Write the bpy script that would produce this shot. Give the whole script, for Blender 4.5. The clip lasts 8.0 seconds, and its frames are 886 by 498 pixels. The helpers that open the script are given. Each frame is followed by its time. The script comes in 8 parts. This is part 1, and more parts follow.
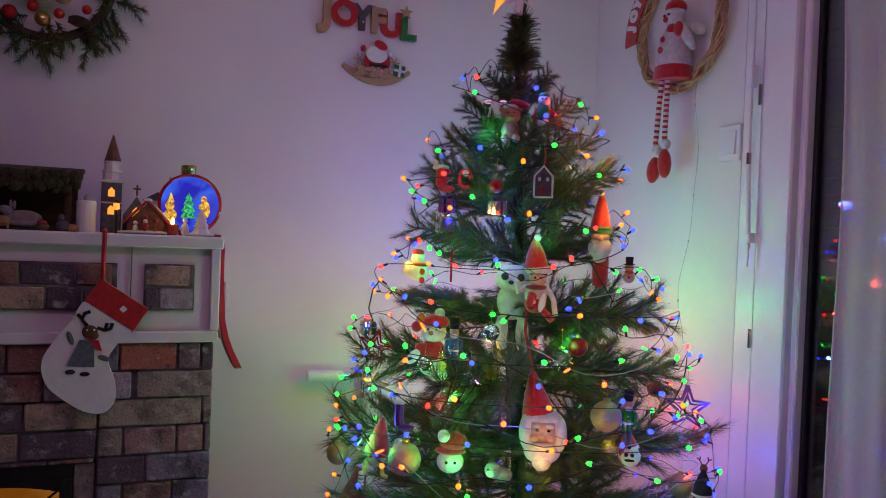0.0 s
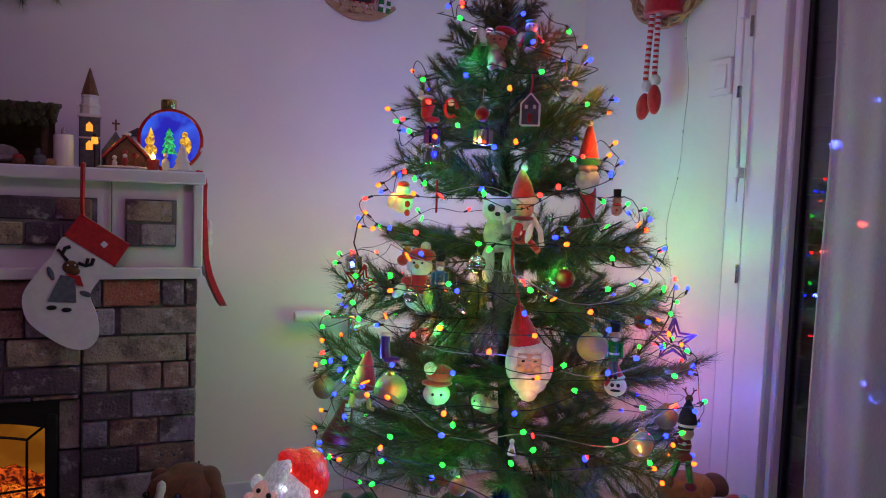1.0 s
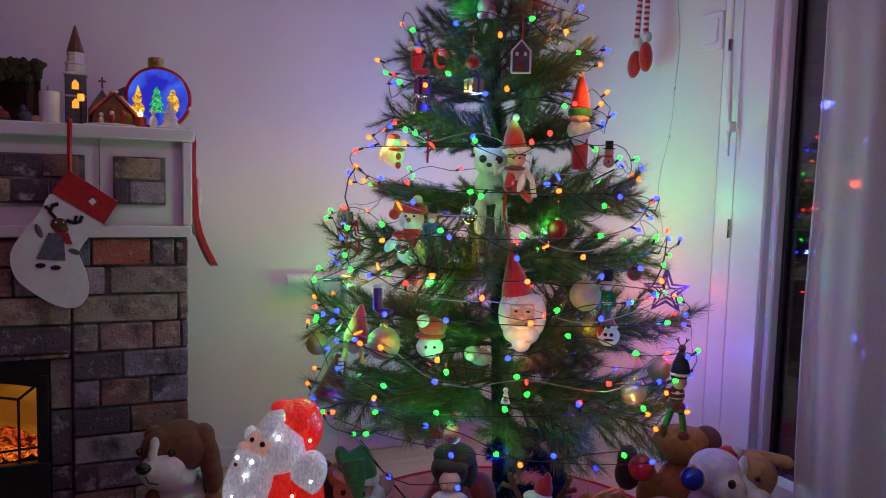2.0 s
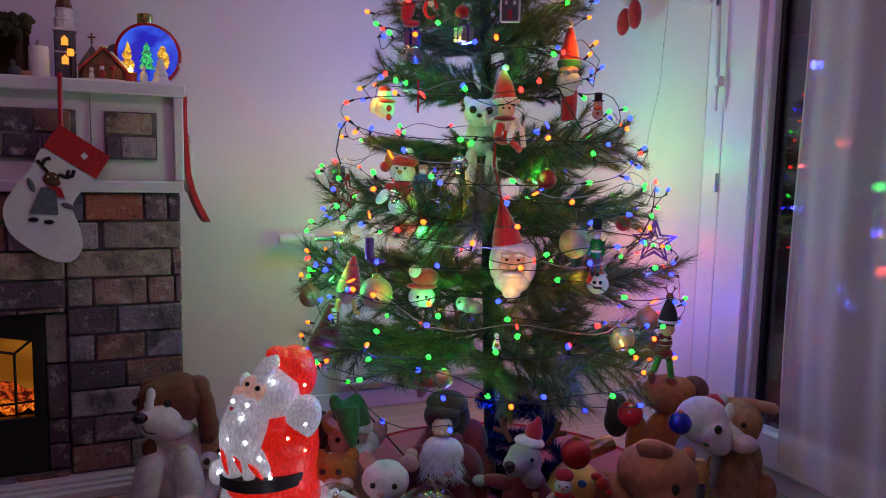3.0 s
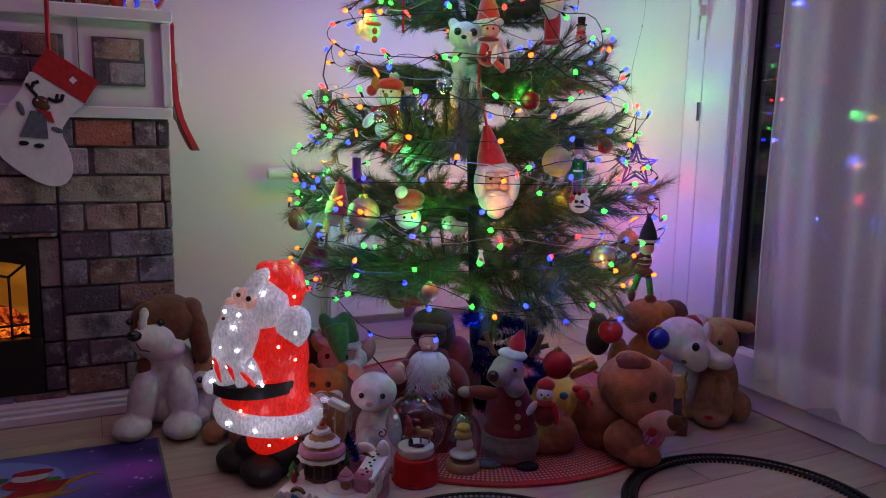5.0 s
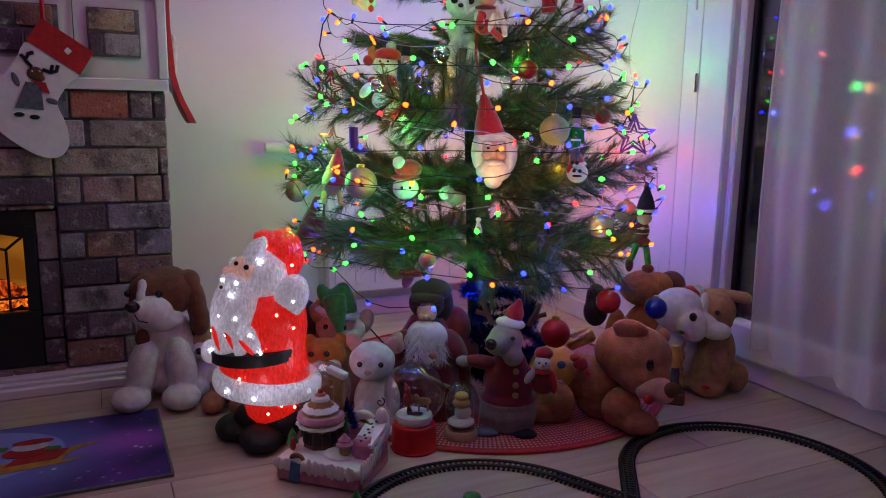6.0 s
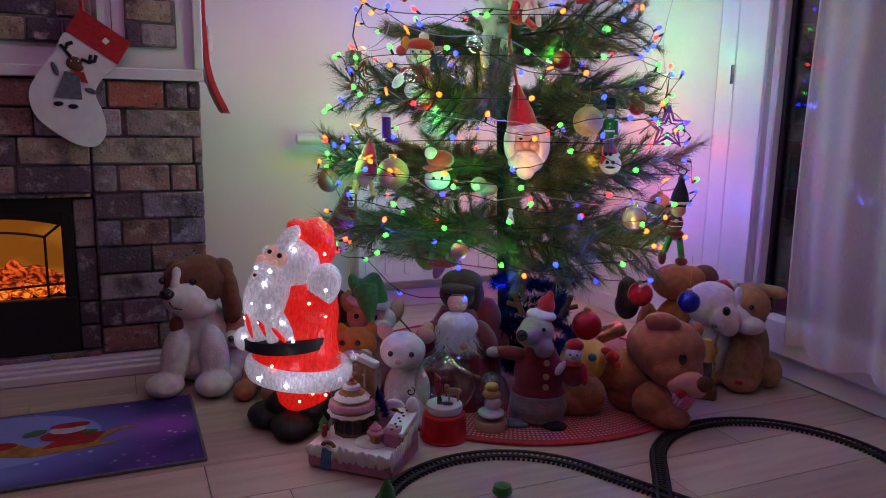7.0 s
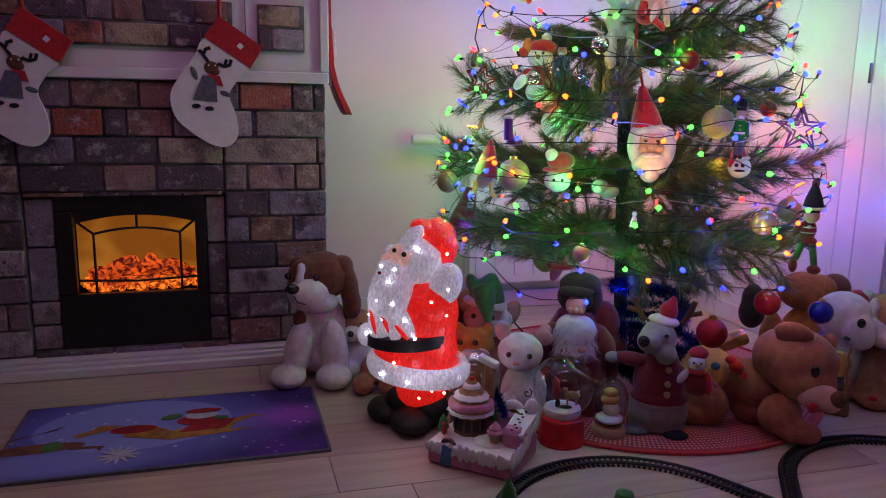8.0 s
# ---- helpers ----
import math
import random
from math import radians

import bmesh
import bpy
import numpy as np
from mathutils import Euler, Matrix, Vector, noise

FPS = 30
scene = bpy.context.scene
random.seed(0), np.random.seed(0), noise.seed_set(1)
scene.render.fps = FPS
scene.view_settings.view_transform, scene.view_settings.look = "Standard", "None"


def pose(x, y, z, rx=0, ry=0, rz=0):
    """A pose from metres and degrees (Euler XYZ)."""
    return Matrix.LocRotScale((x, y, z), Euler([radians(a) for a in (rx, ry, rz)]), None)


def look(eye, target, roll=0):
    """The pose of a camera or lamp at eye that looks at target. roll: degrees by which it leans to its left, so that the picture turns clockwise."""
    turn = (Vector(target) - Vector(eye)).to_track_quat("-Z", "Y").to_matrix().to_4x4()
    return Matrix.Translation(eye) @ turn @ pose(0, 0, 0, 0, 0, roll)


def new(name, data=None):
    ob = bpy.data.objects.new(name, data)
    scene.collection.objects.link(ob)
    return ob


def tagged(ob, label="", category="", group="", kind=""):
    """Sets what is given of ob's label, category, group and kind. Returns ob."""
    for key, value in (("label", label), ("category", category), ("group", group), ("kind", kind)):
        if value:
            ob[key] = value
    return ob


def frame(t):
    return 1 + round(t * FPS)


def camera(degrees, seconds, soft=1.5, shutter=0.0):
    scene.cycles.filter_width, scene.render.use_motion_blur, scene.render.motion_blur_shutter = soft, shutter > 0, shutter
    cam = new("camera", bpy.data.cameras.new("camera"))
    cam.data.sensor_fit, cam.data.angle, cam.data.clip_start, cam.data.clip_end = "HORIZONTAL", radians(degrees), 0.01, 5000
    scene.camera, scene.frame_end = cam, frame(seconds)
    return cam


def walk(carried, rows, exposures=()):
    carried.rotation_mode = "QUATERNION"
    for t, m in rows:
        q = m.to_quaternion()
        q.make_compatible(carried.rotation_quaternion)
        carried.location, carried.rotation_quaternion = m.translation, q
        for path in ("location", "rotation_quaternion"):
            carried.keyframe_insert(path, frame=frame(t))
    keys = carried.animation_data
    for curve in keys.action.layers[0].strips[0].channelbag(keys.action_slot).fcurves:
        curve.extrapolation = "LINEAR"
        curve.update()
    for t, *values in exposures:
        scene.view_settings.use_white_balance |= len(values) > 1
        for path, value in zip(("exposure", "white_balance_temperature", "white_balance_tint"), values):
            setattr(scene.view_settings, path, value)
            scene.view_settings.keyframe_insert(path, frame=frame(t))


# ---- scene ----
cam = camera(60.9, 8.0, 1.0)
PATH = [
    (0, (0.043, 0.024, 1.323), (0.8019, 1.8747, 1.297), 2.3),
    (0.5, (0.0568, 0.0333, 1.277), (0.8287, 1.8762, 1.194), 2.3),
    (1, (0.0698, 0.0407, 1.244), (0.8525, 1.8758, 1.111), 2.1),
    (1.5, (0.0764, 0.0433, 1.195), (0.8678, 1.8735, 1.043), 1.8),
    (3, (0.0657, 0.0109, 1.066), (0.8856, 1.8212, 0.843), 1.2),
    (3.5, (0.0573, -0.0236, 1.027), (0.8862, 1.7796, 0.779), 1.2),
    (4, (0.0521, -0.0409, 1.001), (0.8898, 1.7552, 0.73), 1.3),
    (4.5, (0.0513, -0.0504, 0.97), (0.8887, 1.7426, 0.68), 1.2),
    (6, (0.0521, -0.066, 0.896), (0.893, 1.7146, 0.546), 0.9),
    (6.5, (0.0521, -0.066, 0.887), (0.8752, 1.7212, 0.527), 0.9),
    (7, (0.0371, -0.0606, 0.884), (0.8147, 1.7451, 0.519), 1.1),
    (7.5, (0.0042, -0.0508, 0.882), (0.6774, 1.7955, 0.515), 1.0),
    (8, (-0.0383, -0.0434, 0.888), (0.508, 1.8445, 0.518), 1.0),
]
walk(cam, [(t, look(eye, target, roll)) for t, eye, target, roll in PATH], [(0, -0.14, 6500, 12), (1.5, -0.12, 6500, 12), (3.0, -0.06, 6500, 13), (6.0, 0.06, 6500, 20), (8.0, 0.2, 6500, 24)])

# ---- light: night outside, an unseen violet fill, the lamps on the tree ----
world = bpy.data.worlds.new("night")
scene.world = world
world.use_nodes = True
world.node_tree.nodes["Background"].inputs[0].default_value = (0.02, 0.02, 0.05, 1)
world.node_tree.nodes["Background"].inputs[1].default_value = 0.3

TRUNK = (1.25, 2.13)


def axis(z):
    """The tree's axis, which leans a little."""
    return Vector((TRUNK[0] - 0.03 - 0.045 * z, TRUNK[1], z))


def lamp(kind, name, m, energy, colour, size=0.02, size_y=None):
    data = bpy.data.lights.new(name, kind)
    data.energy, data.color = energy, colour
    if kind == "AREA":
        data.shape, data.size, data.size_y = "RECTANGLE", size, size_y or size
    else:
        data.shadow_soft_size = size
    ob = new(name, data)
    ob.matrix_world = m
    return ob


# unseen violet fill lamps under the ceiling, added to brighten wall and toys
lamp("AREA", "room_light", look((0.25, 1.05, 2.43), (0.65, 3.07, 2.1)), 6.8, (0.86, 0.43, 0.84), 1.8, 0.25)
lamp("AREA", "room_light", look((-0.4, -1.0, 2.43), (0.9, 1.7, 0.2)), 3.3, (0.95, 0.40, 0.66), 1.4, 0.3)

RED, GREEN, BLUE, AMBER = (1.0, 0.05, 0.03), (0.028, 0.9, 0.11), (0.05, 0.08, 0.85), (1.0, 0.5, 0.06)
# point lights added for the garland's glow, without bulbs: place, colour, power
GLOWS = [
    ((1.075, 1.775, 0.725), AMBER, 0.28), ((0.68, 2.12, 0.73), GREEN, 1.0), ((1.19, 1.86, 1.04), GREEN, 0.7), ((1.48, 1.74, 0.53), GREEN, 0.25),
    ((1.62, 1.90, 0.58), BLUE, 1.2), ((1.02, 1.98, 1.38), BLUE, 0.9), ((0.86, 2.02, 1.25), GREEN, 0.6), ((1.18, 1.92, 1.70), RED, 0.5),
    ((1.28, 1.92, 1.60), AMBER, 0.6), ((0.92, 2.66, 0.74), GREEN, 1.9), ((0.85, 2.55, 1.05), AMBER, 1.4), ((1.25, 2.62, 1.20), BLUE, 2.6),
    ((1.72, 2.42, 0.75), RED, 2.3), ((1.72, 2.35, 1.10), GREEN, 2.3), ((1.74, 2.20, 0.55), BLUE, 2.2), ((1.55, 2.55, 1.30), BLUE, 2.0),
    ((1.30, 2.60, 0.95), AMBER, 1.6), ((1.60, 2.55, 1.0), AMBER, 1.5), ((0.98, 2.5, 1.2), RED, 0.7), ((1.00, 2.45, 1.40), BLUE, 2.2),
    ((1.20, 2.50, 1.55), BLUE, 1.6), ((1.62, 2.45, 1.45), GREEN, 1.6), ((1.10, 2.55, 0.45), BLUE, 1.8), ((1.10, 1.90, 0.40), BLUE, 0.6),
    ((0.94, 1.76, 0.44), AMBER, 0.12), ((1.45, 2.50, 0.6), RED, 1.5), ((0.925, 2.035, 0.875), GREEN, 0.9), ((0.93, 1.90, 0.60), GREEN, 0.5),
    ((1.24, 1.54, 0.68), RED, 0.25), ((1.36, 1.56, 0.78), BLUE, 0.6), ((0.80, 1.72, 0.62), RED, 0.25), ((0.92, 1.68, 0.88), BLUE, 0.5),
    ((1.14, 1.58, 0.52), BLUE, 0.8), ((1.45, 1.90, 1.02), AMBER, 0.4), ((1.64, 1.82, 1.02), GREEN, 0.7), ((1.64, 1.78, 0.72), RED, 0.6), ((1.66, 1.80, 0.86), BLUE, 0.7), ((0.97, 1.97, 1.62), GREEN, 0.3), ((1.10, 1.90, 1.33), GREEN, 0.35), ((0.92, 1.92, 0.69), GREEN, 1.2), ((1.0, 2.0, 0.98), AMBER, 0.4), ((1.47, 1.82, 0.62), BLUE, 0.5), ((1.34, 1.86, 0.74), AMBER, 0.35), ((0.70, 1.88, 0.56), BLUE, 0.8),
]
for place, colour, power in GLOWS:
    lamp("POINT", "garland_glow", pose(*place), power * (1.2 if place[1] > 2.1 else 1.5 if place[2] > 1.2 else 1.0), colour, 0.02)

# ---- shapes ----


class Shape:
    """Collects vertices and faces; mi is the material of what is added next."""

    def __init__(self):
        self.v, self.f, self.m, self.mi = [], [], [], 0

    def add(self, verts, faces, mat=None):
        o = len(self.v)
        self.v.extend([tuple(v) for v in verts])
        self.f.extend([tuple(i + o for i in f) for f in faces])
        self.m.extend([self.mi if mat is None else mat] * len(faces))
        return self

    def ell(self, c, r, rot=(0, 0, 0), nu=16, nv=10, mat=None):
        if isinstance(r, (int, float)):
            r = (r, r, r)
        t = pose(*c, *rot)
        verts = [t @ Vector((0, 0, r[2]))]
        for j in range(1, nv):
            a = math.pi * j / nv
            for i in range(nu):
                b = 2 * math.pi * i / nu
                verts.append(t @ Vector((r[0] * math.sin(a) * math.cos(b), r[1] * math.sin(a) * math.sin(b), r[2] * math.cos(a))))
        verts.append(t @ Vector((0, 0, -r[2])))
        last = len(verts) - 1
        faces = [(0, 1 + i, 1 + (i + 1) % nu) for i in range(nu)]
        for j in range(nv - 2):
            a, b = 1 + j * nu, 1 + (j + 1) * nu
            faces += [(a + i, b + i, b + (i + 1) % nu, a + (i + 1) % nu) for i in range(nu)]
        a = 1 + (nv - 2) * nu
        faces += [(last, a + (i + 1) % nu, a + i) for i in range(nu)]
        return self.add(verts, faces, mat)

    def box(self, c, size, bev=0.003, rot=(0, 0, 0), mat=None):
        h = [s / 2 for s in size]
        b = min(bev, min(h) * 0.45)
        t = pose(*c, *rot)
        verts, index = [], {}
        for sx in (-1, 1):
            for sy in (-1, 1):
                for sz in (-1, 1):
                    s = (sx, sy, sz)
                    for k in range(3):
                        p = [s[i] * (h[i] - (0 if i == k else b)) for i in range(3)]
                        index[s, k] = len(verts)
                        verts.append(t @ Vector(p))
        faces = []
        for k in range(3):
            i, j = (k + 1) % 3, (k + 2) % 3
            for sk in (-1, 1):
                quad = []
                for a, c2 in ((-1, -1), (1, -1), (1, 1), (-1, 1)):
                    s = [0, 0, 0]
                    s[k], s[i], s[j] = sk, a, c2
                    quad.append(index[tuple(s), k])
                faces.append(quad if sk > 0 else quad[::-1])
            for a in (-1, 1):
                for c2 in (-1, 1):
                    s0, s1 = [0, 0, 0], [0, 0, 0]
                    s0[i], s0[j], s0[k] = a, c2, -1
                    s1[i], s1[j], s1[k] = a, c2, 1
                    s0, s1 = tuple(s0), tuple(s1)
                    quad = [index[s0, i], index[s0, j], index[s1, j], index[s1, i]]
                    faces.append(quad if a * c2 > 0 else quad[::-1])
        for s in {key[0] for key in index}:
            tri = [index[s, 0], index[s, 1], index[s, 2]]
            faces.append(tri if s[0] * s[1] * s[2] > 0 else tri[::-1])
        return self.add(verts, faces, mat)

    def lathe(self, profile, c=(0, 0, 0), rot=(0, 0, 0), n=24, mat=None, wave=0.0, k=6):
        t = pose(*c, *rot)
        verts = []
        for r, z in profile:
            for i in range(n):
                a = 2 * math.pi * i / n
                q = max(r, 1e-4) * (1 + wave * math.cos(k * a))
                verts.append(t @ Vector((q * math.cos(a), q * math.sin(a), z)))
        faces = []
        for j in range(len(profile) - 1):
            faces += [(j * n + i, j * n + (i + 1) % n, (j + 1) * n + (i + 1) % n, (j + 1) * n + i) for i in range(n)]
        faces.append(tuple(range(n))[::-1])
        faces.append(tuple(range((len(profile) - 1) * n, len(profile) * n)))
        return self.add(verts, faces, mat)

    def tube(self, pts, r, n=6, mat=None):
        pts = [Vector(p) for p in pts]
        rs = r if isinstance(r, (list, tuple)) else [r] * len(pts)
        verts = []
        side = None
        for i, p in enumerate(pts):
            d = (pts[min(i + 1, len(pts) - 1)] - pts[max(i - 1, 0)]).normalized()
            if side is None:
                side = d.orthogonal().normalized()
            side = (side - d * side.dot(d)).normalized()
            up = d.cross(side)
            for k in range(n):
                a = 2 * math.pi * k / n
                verts.append(p + (side * math.cos(a) + up * math.sin(a)) * rs[i])
        faces = []
        for j in range(len(pts) - 1):
            faces += [(j * n + i, j * n + (i + 1) % n, (j + 1) * n + (i + 1) % n, (j + 1) * n + i) for i in range(n)]
        faces.append(tuple(range(n))[::-1])
        faces.append(tuple(range((len(pts) - 1) * n, len(pts) * n)))
        return self.add(verts, faces, mat)

    def plate(self, outline, thick, m=None, mat=None):
        """A flat form in x and z, thick along y."""
        m = m or Matrix()
        n = len(outline)
        verts = [m @ Vector((x, -thick / 2, z)) for x, z in outline] + [m @ Vector((x, thick / 2, z)) for x, z in outline]
        faces = [tuple(range(n)), tuple(range(2 * n - 1, n - 1, -1))]
        faces += [(i + n, (i + 1) % n + n, (i + 1) % n, i) for i in range(n)]
        return self.add(verts, faces, mat)

    def move(self, m):
        self.v = [tuple(m @ Vector(v)) for v in self.v]
        return self

    def mesh(self, name, mats, angle=40):
        me = bpy.data.meshes.new(name)
        me.from_pydata(self.v, [], self.f)
        for one in mats if isinstance(mats, (list, tuple)) else [mats]:
            me.materials.append(one)
        me.polygons.foreach_set("material_index", self.m)
        me.polygons.foreach_set("use_smooth", [True] * len(self.f))
        me.update()
        me.set_sharp_from_angle(angle=radians(angle))
        return me


def part(name, shape, mats, parent, label="", m=None, fuse=0.0, calm=6):
    """One mesh under a thing, a part or nothing. fuse: voxel size with which soft forms are melted into one."""
    me = shape.mesh(name, mats, 180 if fuse else 40) if isinstance(shape, Shape) else shape
    ob = new(name, me)
    if parent:
        ob.parent = parent
    if m is not None:
        ob.matrix_basis = m
    if fuse:
        mod = ob.modifiers.new("melt", "REMESH")
        mod.mode, mod.voxel_size, mod.use_smooth_shade = "VOXEL", fuse, True
        mod = ob.modifiers.new("calm", "SMOOTH")
        mod.factor, mod.iterations = 0.5, calm
    if label:
        ob["label"] = label
    return ob


def thing(name, m, label, category, group="", kind=""):
    ob = new(name)
    ob.empty_display_size = 0.05
    ob.matrix_basis = m
    return tagged(ob, label, category, group, kind)


def single(name, shape, mats, m, label, category, group="", kind="", fuse=0.0):
    """A thing of one mesh."""
    return tagged(part(name, shape, mats, None, "", m, fuse), label, category, group, kind)


# ---- materials ----


def mat(name, col, rough=0.6, col2=None, scale=25, var=0.35, bump=0.15, bscale=None, metal=0.0, sheen=0.0, coat=0.0, rnd=0.0, island=0.0,
        stretch=(1, 1, 1), glow=None, power=0.0, trans=0.0, ior=1.45, sub=0.0, dist=0.002):
    ma = bpy.data.materials.new(name)
    ma.use_nodes = True
    nt = ma.node_tree
    n, l = nt.nodes, nt.links
    b = n["Principled BSDF"]
    b.inputs["Roughness"].default_value = rough
    b.inputs["Metallic"].default_value = metal
    b.inputs["Sheen Weight"].default_value = sheen
    b.inputs["Coat Weight"].default_value = coat
    b.inputs["Transmission Weight"].default_value = trans
    b.inputs["IOR"].default_value = ior
    b.inputs["Subsurface Weight"].default_value = sub
    b.inputs["Subsurface Radius"].default_value = (0.02, 0.02, 0.02)
    co = n.new("ShaderNodeTexCoord")
    mp = n.new("ShaderNodeMapping")
    mp.inputs["Scale"].default_value = stretch
    l.new(co.outputs["Object"], mp.inputs["Vector"])
    big = n.new("ShaderNodeTexNoise")
    big.inputs["Scale"].default_value, big.inputs["Detail"].default_value = scale, 5
    l.new(mp.outputs[0], big.inputs["Vector"])
    ramp = n.new("ShaderNodeMapRange")
    ramp.inputs[1].default_value, ramp.inputs[2].default_value = 0.35, 0.65
    l.new(big.outputs["Fac"], ramp.inputs[0])
    mix = n.new("ShaderNodeMix")
    mix.data_type = "RGBA"
    other = col2 or tuple(c * (1 - var) for c in col)
    mix.inputs[6].default_value, mix.inputs[7].default_value = (*other, 1), (*col, 1)
    l.new(ramp.outputs[0], mix.inputs[0])
    out = mix.outputs[2]
    if rnd or island:
        hsv = n.new("ShaderNodeHueSaturation")
        if rnd:
            src = n.new("ShaderNodeObjectInfo").outputs["Random"]
        else:
            src = n.new("ShaderNodeNewGeometry").outputs["Random Per Island"]
        mr = n.new("ShaderNodeMapRange")
        k = rnd or island
        mr.inputs[3].default_value, mr.inputs[4].default_value = 1 - k, 1 + k
        l.new(src, mr.inputs[0])
        l.new(mr.outputs[0], hsv.inputs["Value"])
        mh = n.new("ShaderNodeMapRange")
        mh.inputs[3].default_value, mh.inputs[4].default_value = 0.5 - 0.06 * k, 0.5 + 0.06 * k
        ms = n.new("ShaderNodeMath")
        ms.operation = "FRACT"
        mu = n.new("ShaderNodeMath")
        mu.operation = "MULTIPLY"
        mu.inputs[1].default_value = 7.31
        l.new(src, mu.inputs[0]), l.new(mu.outputs[0], ms.inputs[0]), l.new(ms.outputs[0], mh.inputs[0])
        l.new(mh.outputs[0], hsv.inputs["Hue"])
        l.new(out, hsv.inputs["Color"])
        out = hsv.outputs[0]
    l.new(out, b.inputs["Base Color"])
    if bump:
        fine = n.new("ShaderNodeTexNoise")
        fine.inputs["Scale"].default_value, fine.inputs["Detail"].default_value = bscale or scale * 8, 4
        l.new(mp.outputs[0], fine.inputs["Vector"])
        bu = n.new("ShaderNodeBump")
        bu.inputs["Strength"].default_value, bu.inputs["Distance"].default_value = bump, dist
        l.new(fine.outputs["Fac"], bu.inputs["Height"])
        l.new(bu.outputs[0], b.inputs["Normal"])
        rr = n.new("ShaderNodeMapRange")
        rr.inputs[3].default_value, rr.inputs[4].default_value = max(rough - 0.08, 0.02), min(rough + 0.08, 1)
        l.new(fine.outputs["Fac"], rr.inputs[0])
        l.new(rr.outputs[0], b.inputs["Roughness"])
    if glow:
        b.inputs["Emission Color"].default_value = (*glow, 1)
        b.inputs["Emission Strength"].default_value = power
        ma.cycles.emission_sampling = "NONE" if power < 30 else "AUTO"
    return ma


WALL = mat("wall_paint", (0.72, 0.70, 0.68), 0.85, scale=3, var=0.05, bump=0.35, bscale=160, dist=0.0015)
# darker copy for unseen walls, so that less light bounces back
WALLDIM = mat("dim_unseen_wall", (0.3, 0.27, 0.26), 0.85, scale=3, var=0.08, bump=0.3, bscale=160)
PVC = mat("white_pvc", (0.74, 0.74, 0.76), 0.32, scale=6, var=0.06, bump=0.04)
WOODWHITE = mat("white_painted_board", (0.70, 0.68, 0.70), 0.5, scale=9, var=0.08, bump=0.1, bscale=90)
RUBBER = mat("black_gasket", (0.015, 0.015, 0.017), 0.5)
BLACK = mat("black_plastic", (0.012, 0.012, 0.013), 0.45, bump=0.1)
BLACKMETAL = mat("black_metal", (0.012, 0.011, 0.011), 0.42, bump=0.05)
MORTAR = mat("dark_mortar", (0.05, 0.045, 0.05), 0.95, (0.22, 0.2, 0.21), scale=14, bump=0.6, bscale=120)
CHROME = mat("chrome", (0.75, 0.75, 0.77), 0.18, metal=1.0, bump=0.02)
GOLD = mat("gold_foil", (0.75, 0.5, 0.16), 0.28, metal=1.0, bump=0.15, scale=60)
GOLDGLITTER = mat("gold_glitter", (0.6, 0.42, 0.2), 0.38, (0.28, 0.17, 0.08), scale=500, bump=0.8, bscale=900, metal=0.8)
SILVER = mat("silver_mirror", (0.8, 0.8, 0.82), 0.07, metal=1.0, bump=0)
REDGLOSS = mat("red_gloss", (0.5, 0.015, 0.015), 0.15, coat=0.5, bump=0.02)
REDGLITTER = mat("red_glitter", (0.5, 0.015, 0.02), 0.35, (0.2, 0.004, 0.006), scale=420, bump=0.8, bscale=900, metal=0.55)
BLUEGLOSS = mat("blue_gloss", (0.01, 0.02, 0.4), 0.15, metal=0.5, coat=0.5, bump=0.02)
GREENGLOSS = mat("green_gloss", (0.01, 0.2, 0.03), 0.2, coat=0.4, bump=0.02)
PEARL = mat("pearl_bauble", (0.5, 0.45, 0.4), 0.2, metal=0.7, bump=0.02)
FELTRED = mat("red_felt", (0.5, 0.012, 0.018), 0.95, scale=60, var=0.35, bump=0.5, bscale=500, sheen=0.4)
FELTWHITE = mat("white_felt", (0.74, 0.72, 0.72), 0.95, scale=40, var=0.1, bump=0.5, bscale=500, sheen=0.3)
FELTGREY = mat("grey_felt", (0.13, 0.14, 0.17), 0.95, scale=70, bump=0.5, bscale=500)
FELTGREEN = mat("green_felt", (0.03, 0.2, 0.04), 0.95, scale=60, bump=0.5, bscale=500, sheen=0.3)
FELTBROWN = mat("brown_felt", (0.13, 0.055, 0.025), 0.95, scale=60, bump=0.5, bscale=500)
FELTBLACK = mat("black_felt", (0.012, 0.012, 0.014), 0.95, scale=60, bump=0.5, bscale=500)
SKIN = mat("beige_vinyl", (0.55, 0.32, 0.22), 0.55, scale=50, var=0.15)
FURWHITE = mat("white_plush", (0.68, 0.64, 0.62), 0.95, scale=45, var=0.22, bump=0.9, bscale=260, sheen=0.12, dist=0.004)
FURGREY = mat("grey_plush", (0.3, 0.26, 0.25), 0.95, scale=45, var=0.25, bump=0.9, bscale=260, sheen=0.12, dist=0.004)
FURBROWN = mat("chestnut_plush", (0.16, 0.05, 0.022), 0.95, scale=45, var=0.4, bump=0.9, bscale=260, sheen=0.12, dist=0.004)
FURDARK = mat("dark_brown_plush", (0.045, 0.02, 0.012), 0.95, scale=45, var=0.4, bump=0.9, bscale=260, sheen=0.12, dist=0.004)
FURTAN = mat("tan_plush", (0.42, 0.23, 0.1), 0.95, scale=45, var=0.3, bump=0.9, bscale=260, sheen=0.12, dist=0.004)
FURCARAMEL = mat("caramel_plush", (0.42, 0.16, 0.09), 0.95, scale=45, var=0.3, bump=0.8, bscale=260, sheen=0.12, dist=0.004)
FURORANGE = mat("orange_plush", (0.46, 0.16, 0.025), 0.95, scale=45, var=0.3, bump=0.9, bscale=260, sheen=0.12, dist=0.004)
